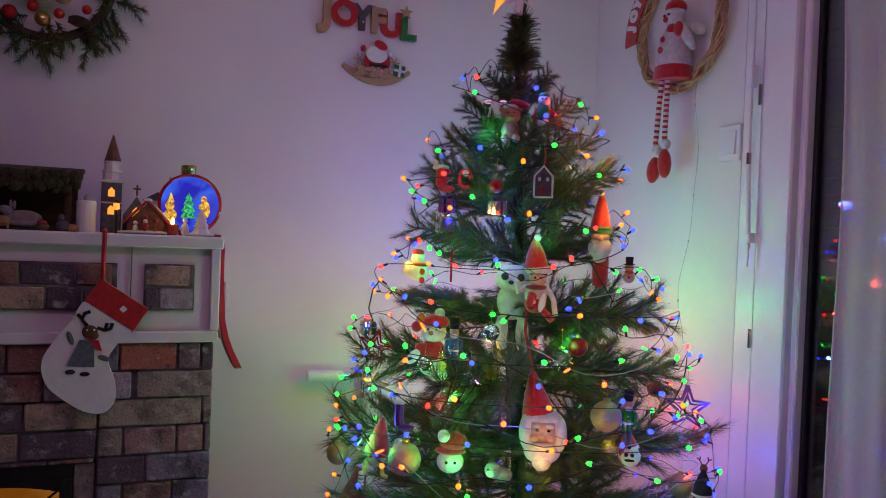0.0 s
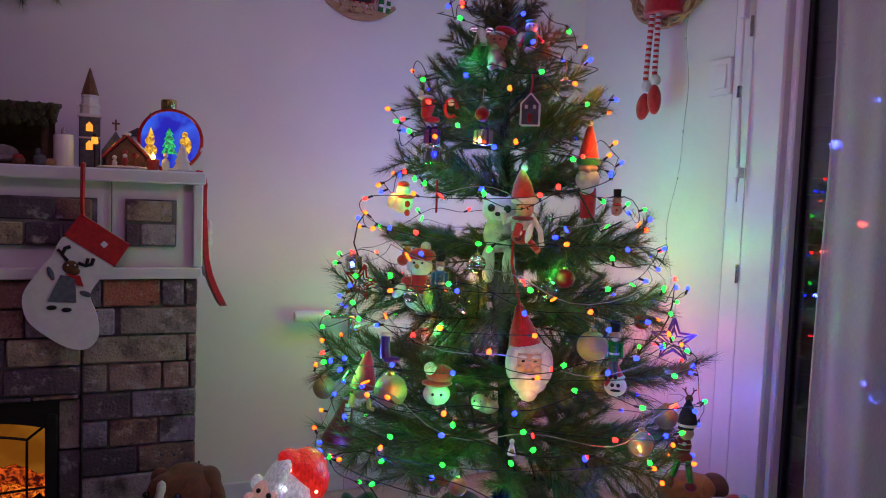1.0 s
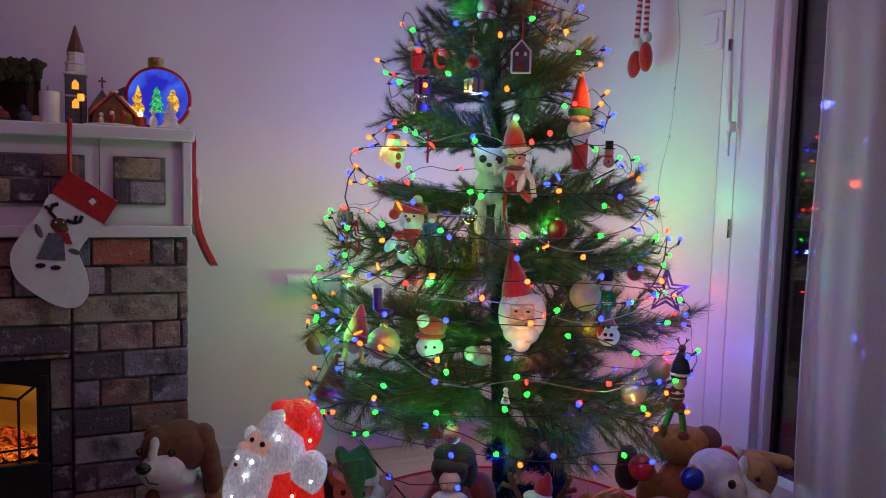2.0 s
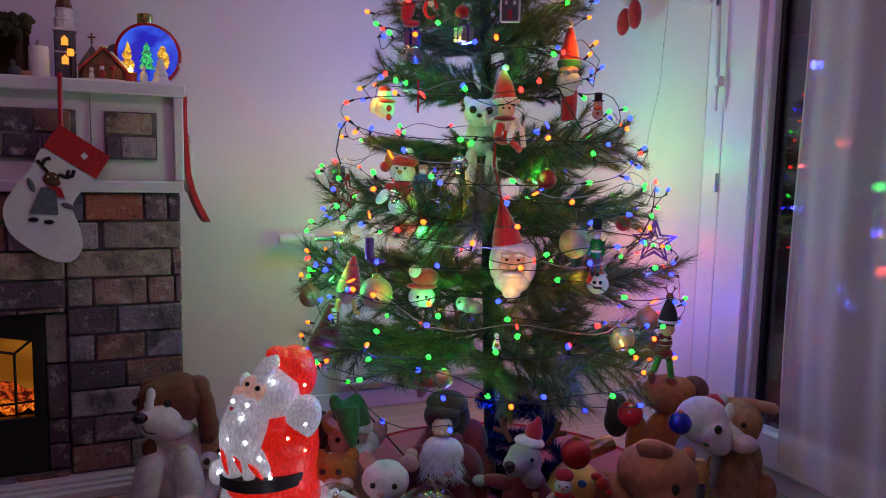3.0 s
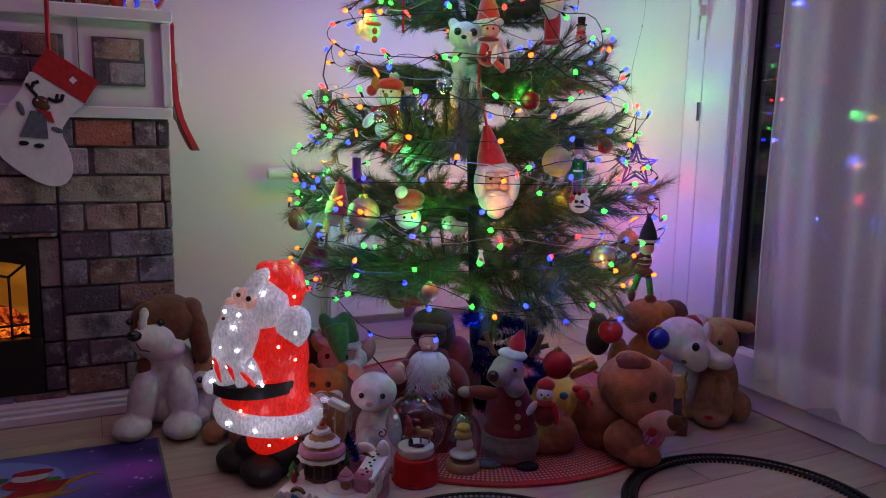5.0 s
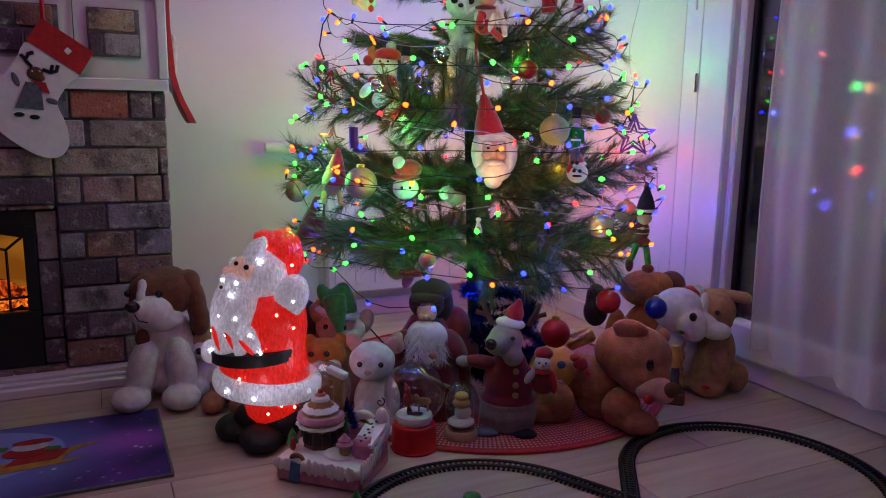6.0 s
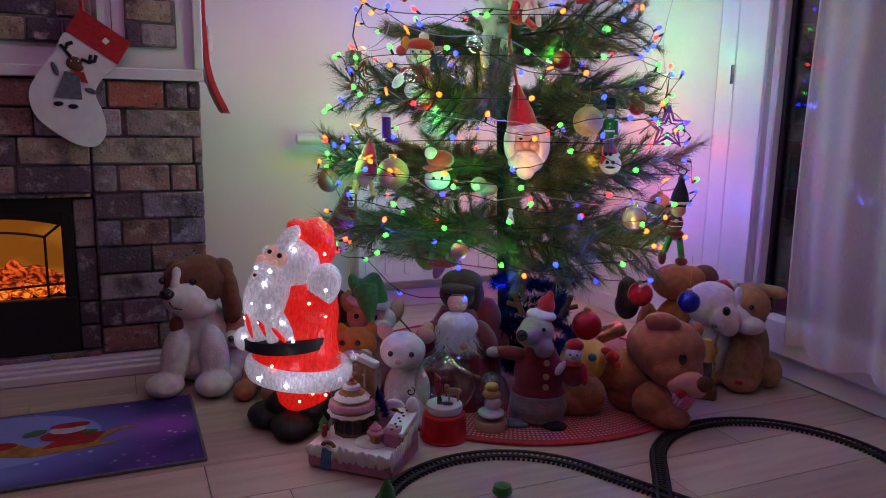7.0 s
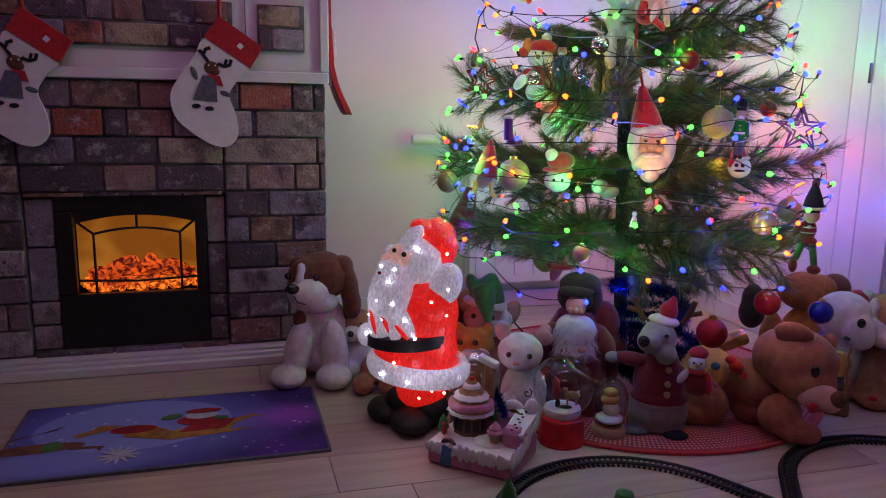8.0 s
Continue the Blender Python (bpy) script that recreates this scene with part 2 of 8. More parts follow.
FURPINK = mat("pink_plush", (0.58, 0.3, 0.26), 0.95, scale=45, var=0.2, bump=0.7, bscale=260, sheen=0.12, dist=0.004)
CLOTHYELLOW = mat("yellow_cotton", (0.72, 0.46, 0.13), 0.9, scale=30, var=0.2, bump=0.5, bscale=400)
CLOTHRED = mat("dark_red_cloth", (0.2, 0.012, 0.02), 0.95, scale=50, bump=0.5, bscale=400, sheen=0.3)
EYE = mat("black_glass_eye", (0.006, 0.006, 0.007), 0.08, bump=0, coat=0.6)
CERAMIC = mat("white_glazed_resin", (0.72, 0.7, 0.68), 0.3, scale=60, var=0.1)
CERPINK = mat("pink_painted_resin", (0.52, 0.2, 0.3), 0.4, scale=60, var=0.25)
CERBROWN = mat("brown_painted_resin", (0.17, 0.075, 0.035), 0.5, scale=60, var=0.4)
CERSLATE = mat("slate_painted_resin", (0.1, 0.11, 0.13), 0.6, scale=60, var=0.4)
CERRED = mat("red_painted_resin", (0.35, 0.03, 0.03), 0.4, scale=60, var=0.3)
CERBLUE = mat("blue_painted_resin", (0.05, 0.17, 0.36), 0.35, scale=60, var=0.3)
MOSS = mat("dried_moss", (0.06, 0.06, 0.022), 1.0, (0.03, 0.025, 0.01), scale=90, bump=1.0, bscale=300, dist=0.006)
BARK = mat("rough_wood", (0.09, 0.055, 0.03), 0.9, scale=40, bump=0.7, bscale=150)
PLYWOOD = mat("light_plywood", (0.42, 0.27, 0.15), 0.6, scale=30, var=0.2, stretch=(1, 1, 8), bump=0.2)
WICKER = mat("peeled_wicker", (0.5, 0.33, 0.16), 0.6, scale=60, var=0.35, bump=0.3, island=0.2)
NEEDLE = mat("pine_needles", (0.022, 0.1, 0.036), 0.42, (0.12, 0.105, 0.02), scale=5, bump=0, island=0.5)
TWIG = mat("brown_stem", (0.06, 0.05, 0.025), 0.9, bump=0.5)
TRUNKM = mat("green_trunk_wrap", (0.02, 0.03, 0.018), 0.9, bump=0.7, scale=60)
WIREGREEN = mat("dark_green_wire", (0.008, 0.012, 0.009), 0.5, bump=0)
WIRECLEAR = mat("pale_clear_wire", (0.4, 0.38, 0.36), 0.25, bump=0)
WAX = mat("white_wax", (0.75, 0.73, 0.7), 0.4, scale=30, var=0.08, sub=0.3)
RIBBON = mat("red_satin", (0.5, 0.01, 0.015), 0.4, bump=0.1)
TINSELBLUE = mat("blue_tinsel", (0.02, 0.06, 0.3), 0.25, metal=0.9, bump=0, island=0.5)
ACRYLIC = mat("clear_acrylic", (0.9, 0.92, 0.98), 0.16, (0.45, 0.46, 0.54), scale=150, bump=1.0, bscale=120, coat=0.5, dist=0.008, stretch=(1, 1, 0.4), glow=(0.9, 0.88, 1.0), power=0.17)
ACRYLICRED = mat("red_acrylic", (0.85, 0.03, 0.02), 0.16, (0.36, 0.006, 0.006), scale=150, bump=1.0, bscale=120, coat=0.5, dist=0.008, stretch=(1, 1, 0.4), glow=(1.0, 0.02, 0.01), power=0.4)
ACRYLICPINK = mat("pink_acrylic", (0.85, 0.55, 0.48), 0.2, (0.6, 0.36, 0.3), scale=120, bump=0.7, bscale=120, coat=0.4, dist=0.006, glow=(1.0, 0.55, 0.45), power=0.22)


def glass(name, tint=(1, 1, 1), rough=0.0, least=0.07):
    """Thin clear glass: more gloss where it is seen at a slant."""
    ma = bpy.data.materials.new(name)
    ma.use_nodes = True
    nt = ma.node_tree
    nt.nodes.remove(nt.nodes["Principled BSDF"])
    tr = nt.nodes.new("ShaderNodeBsdfTransparent")
    tr.inputs[0].default_value = (*tint, 1)
    gl = nt.nodes.new("ShaderNodeBsdfGlossy")
    gl.inputs["Roughness"].default_value = rough
    lw = nt.nodes.new("ShaderNodeLayerWeight")
    lw.inputs[0].default_value = 0.5
    pw = nt.nodes.new("ShaderNodeMath")
    pw.operation = "POWER"
    pw.inputs[1].default_value = 3.0
    mr = nt.nodes.new("ShaderNodeMapRange")
    mr.inputs[3].default_value, mr.inputs[4].default_value = least, 0.8
    mx = nt.nodes.new("ShaderNodeMixShader")
    nt.links.new(lw.outputs["Facing"], pw.inputs[0])
    nt.links.new(pw.outputs[0], mr.inputs[0])
    nt.links.new(mr.outputs[0], mx.inputs[0])
    nt.links.new(tr.outputs[0], mx.inputs[1])
    nt.links.new(gl.outputs[0], mx.inputs[2])
    nt.links.new(mx.outputs[0], nt.nodes["Material Output"].inputs[0])
    return ma


GLASS = glass("clear_glass", (0.86, 0.88, 0.9), 0.02, 0.09)
PANE = glass("window_glass", (0.8, 0.82, 0.85), 0.0, 0.1)


def light_mat(name, colour, power):
    ma = bpy.data.materials.new(name)
    ma.use_nodes = True
    b = ma.node_tree.nodes["Principled BSDF"]
    b.inputs["Base Color"].default_value = (*[0.3 * c for c in colour], 1)
    b.inputs["Emission Color"].default_value = (*colour, 1)
    b.inputs["Emission Strength"].default_value = power
    ma.cycles.emission_sampling = "NONE"
    return ma


LED = [light_mat("red_lamp", (1.0, 0.014, 0.01), 9), light_mat("green_lamp", (0.003, 1.0, 0.025), 7), light_mat("blue_lamp", (0.008, 0.016, 1.0), 13),
       light_mat("amber_lamp", (1.0, 0.085, 0.004), 7)]
LEDWHITE = light_mat("cold_white_lamp", (0.85, 0.92, 1.0), 9)
LEDWARM = light_mat("warm_lamp", (1.0, 0.36, 0.04), 1.3)


def voile():
    ma = bpy.data.materials.new("white_voile")
    ma.use_nodes = True
    nt = ma.node_tree
    n, l = nt.nodes, nt.links
    n.remove(n["Principled BSDF"])
    co = n.new("ShaderNodeTexCoord")
    mp = n.new("ShaderNodeMapping")
    mp.inputs["Scale"].default_value = (1, 420, 60)
    l.new(co.outputs["Object"], mp.inputs[0])
    no = n.new("ShaderNodeTexNoise")
    no.inputs["Scale"].default_value = 1.0
    l.new(mp.outputs[0], no.inputs["Vector"])
    mr = n.new("ShaderNodeMapRange")
    mr.inputs[3].default_value, mr.inputs[4].default_value = 0.5, 0.78
    l.new(no.outputs["Fac"], mr.inputs[0])
    df = n.new("ShaderNodeBsdfDiffuse")
    df.inputs[0].default_value = (0.84, 0.82, 0.82, 1)
    tl = n.new("ShaderNodeBsdfTranslucent")
    tl.inputs[0].default_value = (0.7, 0.68, 0.68, 1)
    a = n.new("ShaderNodeMixShader")
    a.inputs[0].default_value = 0.35
    l.new(df.outputs[0], a.inputs[1]), l.new(tl.outputs[0], a.inputs[2])
    tr = n.new("ShaderNodeBsdfTransparent")
    c = n.new("ShaderNodeMixShader")
    l.new(mr.outputs[0], c.inputs[0])
    l.new(tr.outputs[0], c.inputs[1]), l.new(a.outputs[0], c.inputs[2])
    l.new(c.outputs[0], n["Material Output"].inputs[0])
    return ma


VOILE = voile()


def brick_mat(name, tones):
    """Worn printed brick: each brick takes one of the tones, with blotches, pits and pale edges."""
    ma = mat(name, (0.3, 0.26, 0.25), 0.75, bump=0.9, bscale=110, scale=22, dist=0.006)
    nt = ma.node_tree
    n, l = nt.nodes, nt.links
    b = n["Principled BSDF"]
    info = n.new("ShaderNodeObjectInfo")
    ramp = n.new("ShaderNodeValToRGB")
    ramp.color_ramp.interpolation = "CONSTANT"
    ramp.color_ramp.elements[0].color = (*tones[0], 1)
    ramp.color_ramp.elements[1].position = 1 / len(tones)
    ramp.color_ramp.elements[1].color = (*tones[1], 1)
    for i in range(2, len(tones)):
        ramp.color_ramp.elements.new(i / len(tones)).color = (*tones[i], 1)
    l.new(info.outputs["Random"], ramp.inputs[0])
    co = n.new("ShaderNodeTexCoord")
    def blot(scale, lo, hi, a, c, seed):
        no = n.new("ShaderNodeTexNoise")
        no.noise_dimensions = "4D"
        no.inputs["Scale"].default_value, no.inputs["Detail"].default_value, no.inputs["Roughness"].default_value = scale, 7, 0.65
        mu = n.new("ShaderNodeMath")
        mu.operation = "MULTIPLY"
        mu.inputs[1].default_value = seed
        l.new(info.outputs["Random"], mu.inputs[0])
        l.new(mu.outputs[0], no.inputs["W"])
        l.new(co.outputs["Object"], no.inputs["Vector"])
        mr = n.new("ShaderNodeMapRange")
        mr.inputs[1].default_value, mr.inputs[2].default_value, mr.inputs[3].default_value, mr.inputs[4].default_value = lo, hi, a, c
        l.new(no.outputs["Fac"], mr.inputs[0])
        return mr.outputs[0]
    mix = n.new("ShaderNodeMix")
    mix.data_type = "RGBA"
    mix.inputs[7].default_value = (0.05, 0.035, 0.045, 1)
    l.new(ramp.outputs[0], mix.inputs[6])
    l.new(blot(11, 0.47, 0.66, 0, 0.9, 37.0), mix.inputs[0])
    mix2 = n.new("ShaderNodeMix")
    mix2.data_type = "RGBA"
    mix2.inputs[7].default_value = (0.5, 0.45, 0.45, 1)
    l.new(mix.outputs[2], mix2.inputs[6])
    l.new(blot(26, 0.54, 0.68, 0, 0.75, 91.0), mix2.inputs[0])
    mix3 = n.new("ShaderNodeMix")
    mix3.data_type = "RGBA"
    mix3.inputs[7].default_value = (0.03, 0.02, 0.025, 1)
    l.new(mix2.outputs[2], mix3.inputs[6])
    l.new(blot(95, 0.58, 0.66, 0, 0.85, 13.0), mix3.inputs[0])
    l.new(mix3.outputs[2], b.inputs["Base Color"])
    return ma


BRICK = brick_mat("worn_brick", [(0.2, 0.14, 0.17), (0.31, 0.2, 0.18), (0.11, 0.075, 0.1), (0.37, 0.3, 0.34), (0.26, 0.14, 0.11), (0.085, 0.06, 0.085), (0.3, 0.24, 0.22), (0.23, 0.19, 0.26)])
BRICKRED = brick_mat("red_worn_brick", [(0.34, 0.09, 0.06), (0.38, 0.12, 0.08)])
BRICKPALE = brick_mat("pale_worn_brick", [(0.42, 0.31, 0.22), (0.38, 0.3, 0.24)])


def plank_mat():
    ma = mat("pale_oak_laminate", (0.5, 0.4, 0.33), 0.33, (0.4, 0.31, 0.25), scale=2.2, stretch=(1.2, 16, 1), bump=0.12, bscale=30, rnd=0.12)
    return ma


PLANK = plank_mat()

# ---- the room ----
XR, YB, XL, YF, H = 2.04, 3.07, -1.9, -2.6, 2.5


def wall(name, c, size, label, material=None):
    return single(name, Shape().box(c, size, 0.001), material or WALL, Matrix(), label, "wall", kind="structure")


wall("wall_north", ((XL + XR) / 2, YB + 0.1, H / 2), (XR - XL + 0.5, 0.2, H), "smooth white painted plaster wall behind the tree")
# west and south are out of view, darkened to deepen the room's shade
wall("wall_west", (XL - 0.1, (YB + YF) / 2, H / 2), (0.2, YB - YF, H), "plain unseen wall closing the room, darkened to cut bounced light", WALLDIM)
wall("wall_south", ((XL + XR) / 2, YF - 0.1, H / 2), (XR - XL + 0.5, 0.2, H), "plain unseen wall closing the room, darkened to cut bounced light", WALLDIM)
WY = 2.12
wall("wall_east", (XR + 0.1, (YB + WY) / 2, H / 2), (0.2, YB - WY, H), "white painted wall beside the window door")
wall("wall_east_lintel", (XR + 0.1, (WY - 0.4) / 2, 2.42), (0.2, WY + 0.4, 0.16), "white painted strip over the window door")
wall("wall_east_far", (XR + 0.1, (YF - 0.4) / 2, H / 2), (0.2, -0.4 - YF, H), "plain white painted wall closing the room")
single("ceiling", Shape().box(((XL + XR) / 2, (YB + YF) / 2, H + 0.06), (XR - XL + 0.5, YB - YF + 0.4, 0.12), 0.001), WALL, Matrix(),
       "flat white painted ceiling", "ceiling", kind="structure")
single("baseboard", Shape().box((1.18, YB - 0.008, 0.04), (1.7, 0.016, 0.08), 0.004), WOODWHITE, Matrix(), "low white painted baseboard along the plaster wall", "baseboard", kind="structure")
single("baseboard", Shape().box((XR - 0.008, 2.6, 0.04), (0.016, 0.92, 0.08), 0.004), WOODWHITE, Matrix(), "low white painted baseboard beside the window door", "baseboard", kind="structure")

floor = single("floor", Shape().box(((XL + XR) / 2, (YB + YF) / 2, -0.055), (XR - XL + 0.5, YB - YF + 0.4, 0.1), 0.001), MORTAR, Matrix(),
               "pale oak laminate plank floor, slightly glossy", "floor", kind="structure")

# ---- window door on the east side: frame, sash, glass, shutter outside ----
win = thing("window_1", Matrix(), "white plastic window door with dark night glass behind a voile curtain", "window", kind="structure")
part("jamb", Shape().box((XR + 0.0235, 2.076, 1.18), (0.05, 0.083, 2.34), 0.002), PVC, win)
part("head", Shape().box((XR + 0.03, 0.85, 2.31), (0.07, 2.36, 0.06), 0.006), PVC, win)
sash = part("sash_stile", Shape().box((XR + 0.02, 1.958, 1.2), (0.06, 0.144, 2.2), 0.008), PVC, win)
part("glazing_bead", Shape().box((XR + 0.035, 1.870, 1.2), (0.04, 0.03, 2.1), 0.008), PVC, win)
part("gasket", Shape().box((XR + 0.055, 1.848, 1.2), (0.012, 0.012, 2.1), 0.002), RUBBER, win)
part("bottom_rail", Shape().box((XR + 0.045, 0.83, 0.145), (0.06, 2.0, 0.13), 0.012), PVC, win)
part("threshold", Shape().box((XR + 0.07, 0.83, 0.04), (0.05, 2.3, 0.078), 0.006), PVC, win)
part("sash_stile", Shape().box((XR + 0.02, -0.2, 1.2), (0.06, 0.19, 2.2), 0.008), PVC, win)
pane = part("pane", Shape().box((XR + 0.085, 0.845, 1.24), (0.006, 2.03, 2.08), 0.0005), PANE, win, "dark glass that mirrors the coloured lamps")
pane.visible_shadow = False
inner = part("pane", Shape().box((XR + 0.066, 0.845, 1.24), (0.004, 2.02, 2.06), 0.0005), PANE, win)
inner.visible_shadow = False
part("hinge", Shape().tube([(XR - 0.015, 2.03, 0.99), (XR - 0.015, 2.03, 1.055)], 0.006, 8), CHROME, win)
part("hinge", Shape().tube([(XR - 0.015, 2.03, 1.83), (XR - 0.015, 2.03, 1.9)], 0.006, 8), CHROME, win)
SHUTTERM = mat("grey_shutter", (0.10, 0.09, 0.095), 0.6, scale=8, bump=0.1)
shutter = thing("roller_shutter", Matrix(), "closed grey slatted roller shutter outside the dark glass", "shutter", kind="structure")
for k in range(40):
    part("slat", Shape().box((XR + 0.19, 0.85, 0.1 + k * 0.056), (0.012, 2.5, 0.052), 0.005), SHUTTERM, shutter)

# crank rod of the shutter
rod = thing("shutter_crank", Matrix(), "thin white metal crank rod on the window frame", "crank")
part("rod", Shape().tube([(XR - 0.032, 2.052, 2.45), (XR - 0.034, 2.05, 1.66)], 0.0055, 8), PVC, rod)
part("rod", Shape().tube([(XR - 0.034, 2.05, 1.655), (XR - 0.034, 2.036, 1.335)], 0.0075, 8), PVC, rod)
part("joint", Shape().tube([(XR - 0.034, 2.05, 1.625), (XR - 0.034, 2.05, 1.665)], 0.009, 8), CHROME, rod)
part("clip", Shape().box((XR - 0.03, 2.052, 1.93), (0.03, 0.026, 0.075), 0.004), PVC, rod, "small white clip with a dark slot")
part("clip", Shape().box((XR - 0.03, 2.032, 1.37), (0.03, 0.024, 0.035), 0.004), PVC, rod)
part("handle", Shape().tube([(XR - 0.034, 2.036, 1.36), (XR - 0.034, 2.036, 1.27)], 0.0042, 8), PVC, rod)

switch = thing("wall_plate", pose(XR - 0.006, 2.172, 1.713), "white square plastic switch plate on the plaster wall", "switch")
part("frame", Shape().box((0, 0, 0), (0.012, 0.105, 0.13), 0.004), PVC, switch)
part("rocker", Shape().box((-0.008, -0.005, 0), (0.008, 0.06, 0.085), 0.003, (0, 4, 0)), PVC, switch)

# ---- voile curtain ----
cur = Shape()
NY, NZ = 150, 40
Y0, Y1 = 1.70, 0.2
vv, ff = [], []
for i in range(NY + 1):
    u = i / NY
    y = Y0 + (Y1 - Y0) * u
    for j in range(NZ + 1):
        w = j / NZ
        z = 0.138 + (2.4 - 0.138) * w
        fold = 0.022 * math.sin(u * 34 + 0.9 * math.sin(u * 9 + w * 1.4)) + 0.012 * math.sin(u * 71 + 2 * w) + 0.02 * math.sin(u * 13 + 1)
        vv.append((XR - 0.055 + fold * (0.5 + 0.6 * (1 - w)), y - 0.03 * (1 - w) * (1 - u) + 0.012 * math.sin(w * 7), z + 0.012 * math.sin(u * 34 + 0.6) * (1 - w)))
for i in range(NY):
    for j in range(NZ):
        a = i * (NZ + 1) + j
        ff.append((a, a + 1, a + NZ + 2, a + NZ + 1))
cur.add(vv, ff)
curtain = thing("curtain", Matrix(), "sheer white voile curtain hanging in soft folds before the window", "curtain")
part("cloth", cur, VOILE, curtain)
hem = Shape()
hem.add([(x - 0.002, y, z) for x, y, z in [vv[i * (NZ + 1) + j] for i in range(NY + 1) for j in (0, 1)]], [(2 * i, 2 * i + 1, 2 * i + 3, 2 * i + 2) for i in range(NY)])
part("hem", hem, VOILE, curtain, "doubled lower hem")
part("edge_seam", Shape().tube([(v[0], v[1], v[2]) for v in vv[:NZ + 1]], 0.003, 6), VOILE, curtain)
part("curtain_rod", Shape().tube([(XR - 0.055, 1.85, 2.41), (XR - 0.055, -0.2, 2.41)], 0.01, 10), PVC, curtain)

# ---- radiator ----
rad = thing("radiator", Matrix(), "white flat panel radiator on the wall behind the tree", "radiator")
part("panel", Shape().box((1.36, YB - 0.075, 0.42), (0.82, 0.03, 0.58), 0.008), PVC, rad)
part("panel", Shape().box((1.36, YB - 0.03, 0.42), (0.82, 0.018, 0.58), 0.006), PVC, rad)
part("top_grille", Shape().box((1.36, YB - 0.052, 0.715), (0.83, 0.08, 0.016), 0.004), PVC, rad)
for k in range(9):
    part("panel_rib", Shape().box((1.0 + k * 0.09, YB - 0.093, 0.42), (0.035, 0.008, 0.5), 0.003), PVC, rad)
valve = part("valve", Shape().tube([(0.835, YB - 0.075, 0.755), (0.95, YB - 0.075, 0.755)], 0.013, 10).tube([(0.93, YB - 0.075, 0.77), (0.93, YB - 0.075, 0.66)], 0.012, 10), CHROME, rad, "brass and chrome valve body")
part("thermostat_head", Shape().lathe([(0.012, 0), (0.022, 0.004), (0.022, 0.02), (0.019, 0.024), (0.019, 0.03), (0.0245, 0.034), (0.0245, 0.13), (0.021, 0.145), (0.008, 0.148)], (0.845, YB - 0.075, 0.755), (0, -90, 0), 20), PVC, rad,
     "white ribbed thermostat head")

# ---- electric fireplace with a brick-patterned surround ----
FX0, FX1, FY = -1.01, 0.30, 2.59
FC = (FX0 + FX1) / 2
fire = thing("fireplace", Matrix(), "decorative electric fireplace with worn brick surround and white mantel, fire lit", "fireplace")
back = YB - 0.004
# carcass: two columns and a lintel behind the bricks
part("column", Shape().box(((-0.045 + FX1) / 2 - 0.003, (FY + 0.012 + back) / 2, 0.5), (FX1 + 0.039, back - FY - 0.012, 0.92), 0.003), MORTAR, fire, "column of dark mortar behind the bricks")
part("column", Shape().box(((FX0 - 0.665) / 2 + 0.003, (FY + 0.012 + back) / 2, 0.5), (-0.665 - FX0 - 0.006, back - FY - 0.012, 0.92), 0.003), MORTAR, fire)
part("lintel", Shape().box((FC, (FY + 0.012 + back) / 2, 0.776), (0.618, back - FY - 0.012, 0.366), 0.003), MORTAR, fire)
part("hearth_sill", Shape().box((FC, (FY + 0.012 + back) / 2, 0.058), (0.618, back - FY - 0.012, 0.03), 0.003), MORTAR, fire)
# plinth with its moulding
for yy, zz, hh, ww in ((2.515, 0.016, 0.032, 0.05), (2.535, 0.038, 0.012, 0.03), (2.553, 0.05, 0.012, 0.01)):
    part("plinth_step", Shape().box((FC, (yy + back) / 2, zz), (FX1 - FX0 + ww, back - yy, hh), 0.004), WOODWHITE, fire, "white painted plinth moulding")
# frieze: white field with a proud rim, and the shelf
part("frieze", Shape().box((FC, (FY + back) / 2 + 0.004, 1.12), (FX1 - FX0 - 0.004, back - FY - 0.008, 0.32), 0.002), WOODWHITE, fire, "white painted frieze board")
part("rim", Shape().box((FC, FY - 0.008, 0.976), (FX1 - FX0 + 0.012, 0.03, 0.036), 0.004), WOODWHITE, fire)
part("rim", Shape().box((FX1 - 0.008, FY - 0.009, 1.127), (0.03, 0.03, 0.264), 0.004), WOODWHITE, fire)
part("rim", Shape().box((FX0 + 0.008, FY - 0.009, 1.127), (0.03, 0.03, 0.264), 0.004), WOODWHITE, fire)
part("seam", Shape().box((0.038, FY - 0.001, 1.127), (0.003, 0.008, 0.264), 0.001), MORTAR, fire)
part("seam", Shape().box((-0.748, FY - 0.001, 1.127), (0.003, 0.008, 0.264), 0.001), MORTAR, fire)
part("shelf", Shape().box((FC, (FY - 0.03 + back) / 2, 1.28), (FX1 - FX0 + 0.03, back - FY + 0.03, 0.04), 0.005), WOODWHITE, fire, "white painted mantel shelf")

# bricks: rows of joints along x, from the joint x to the next
HB = 0.0895


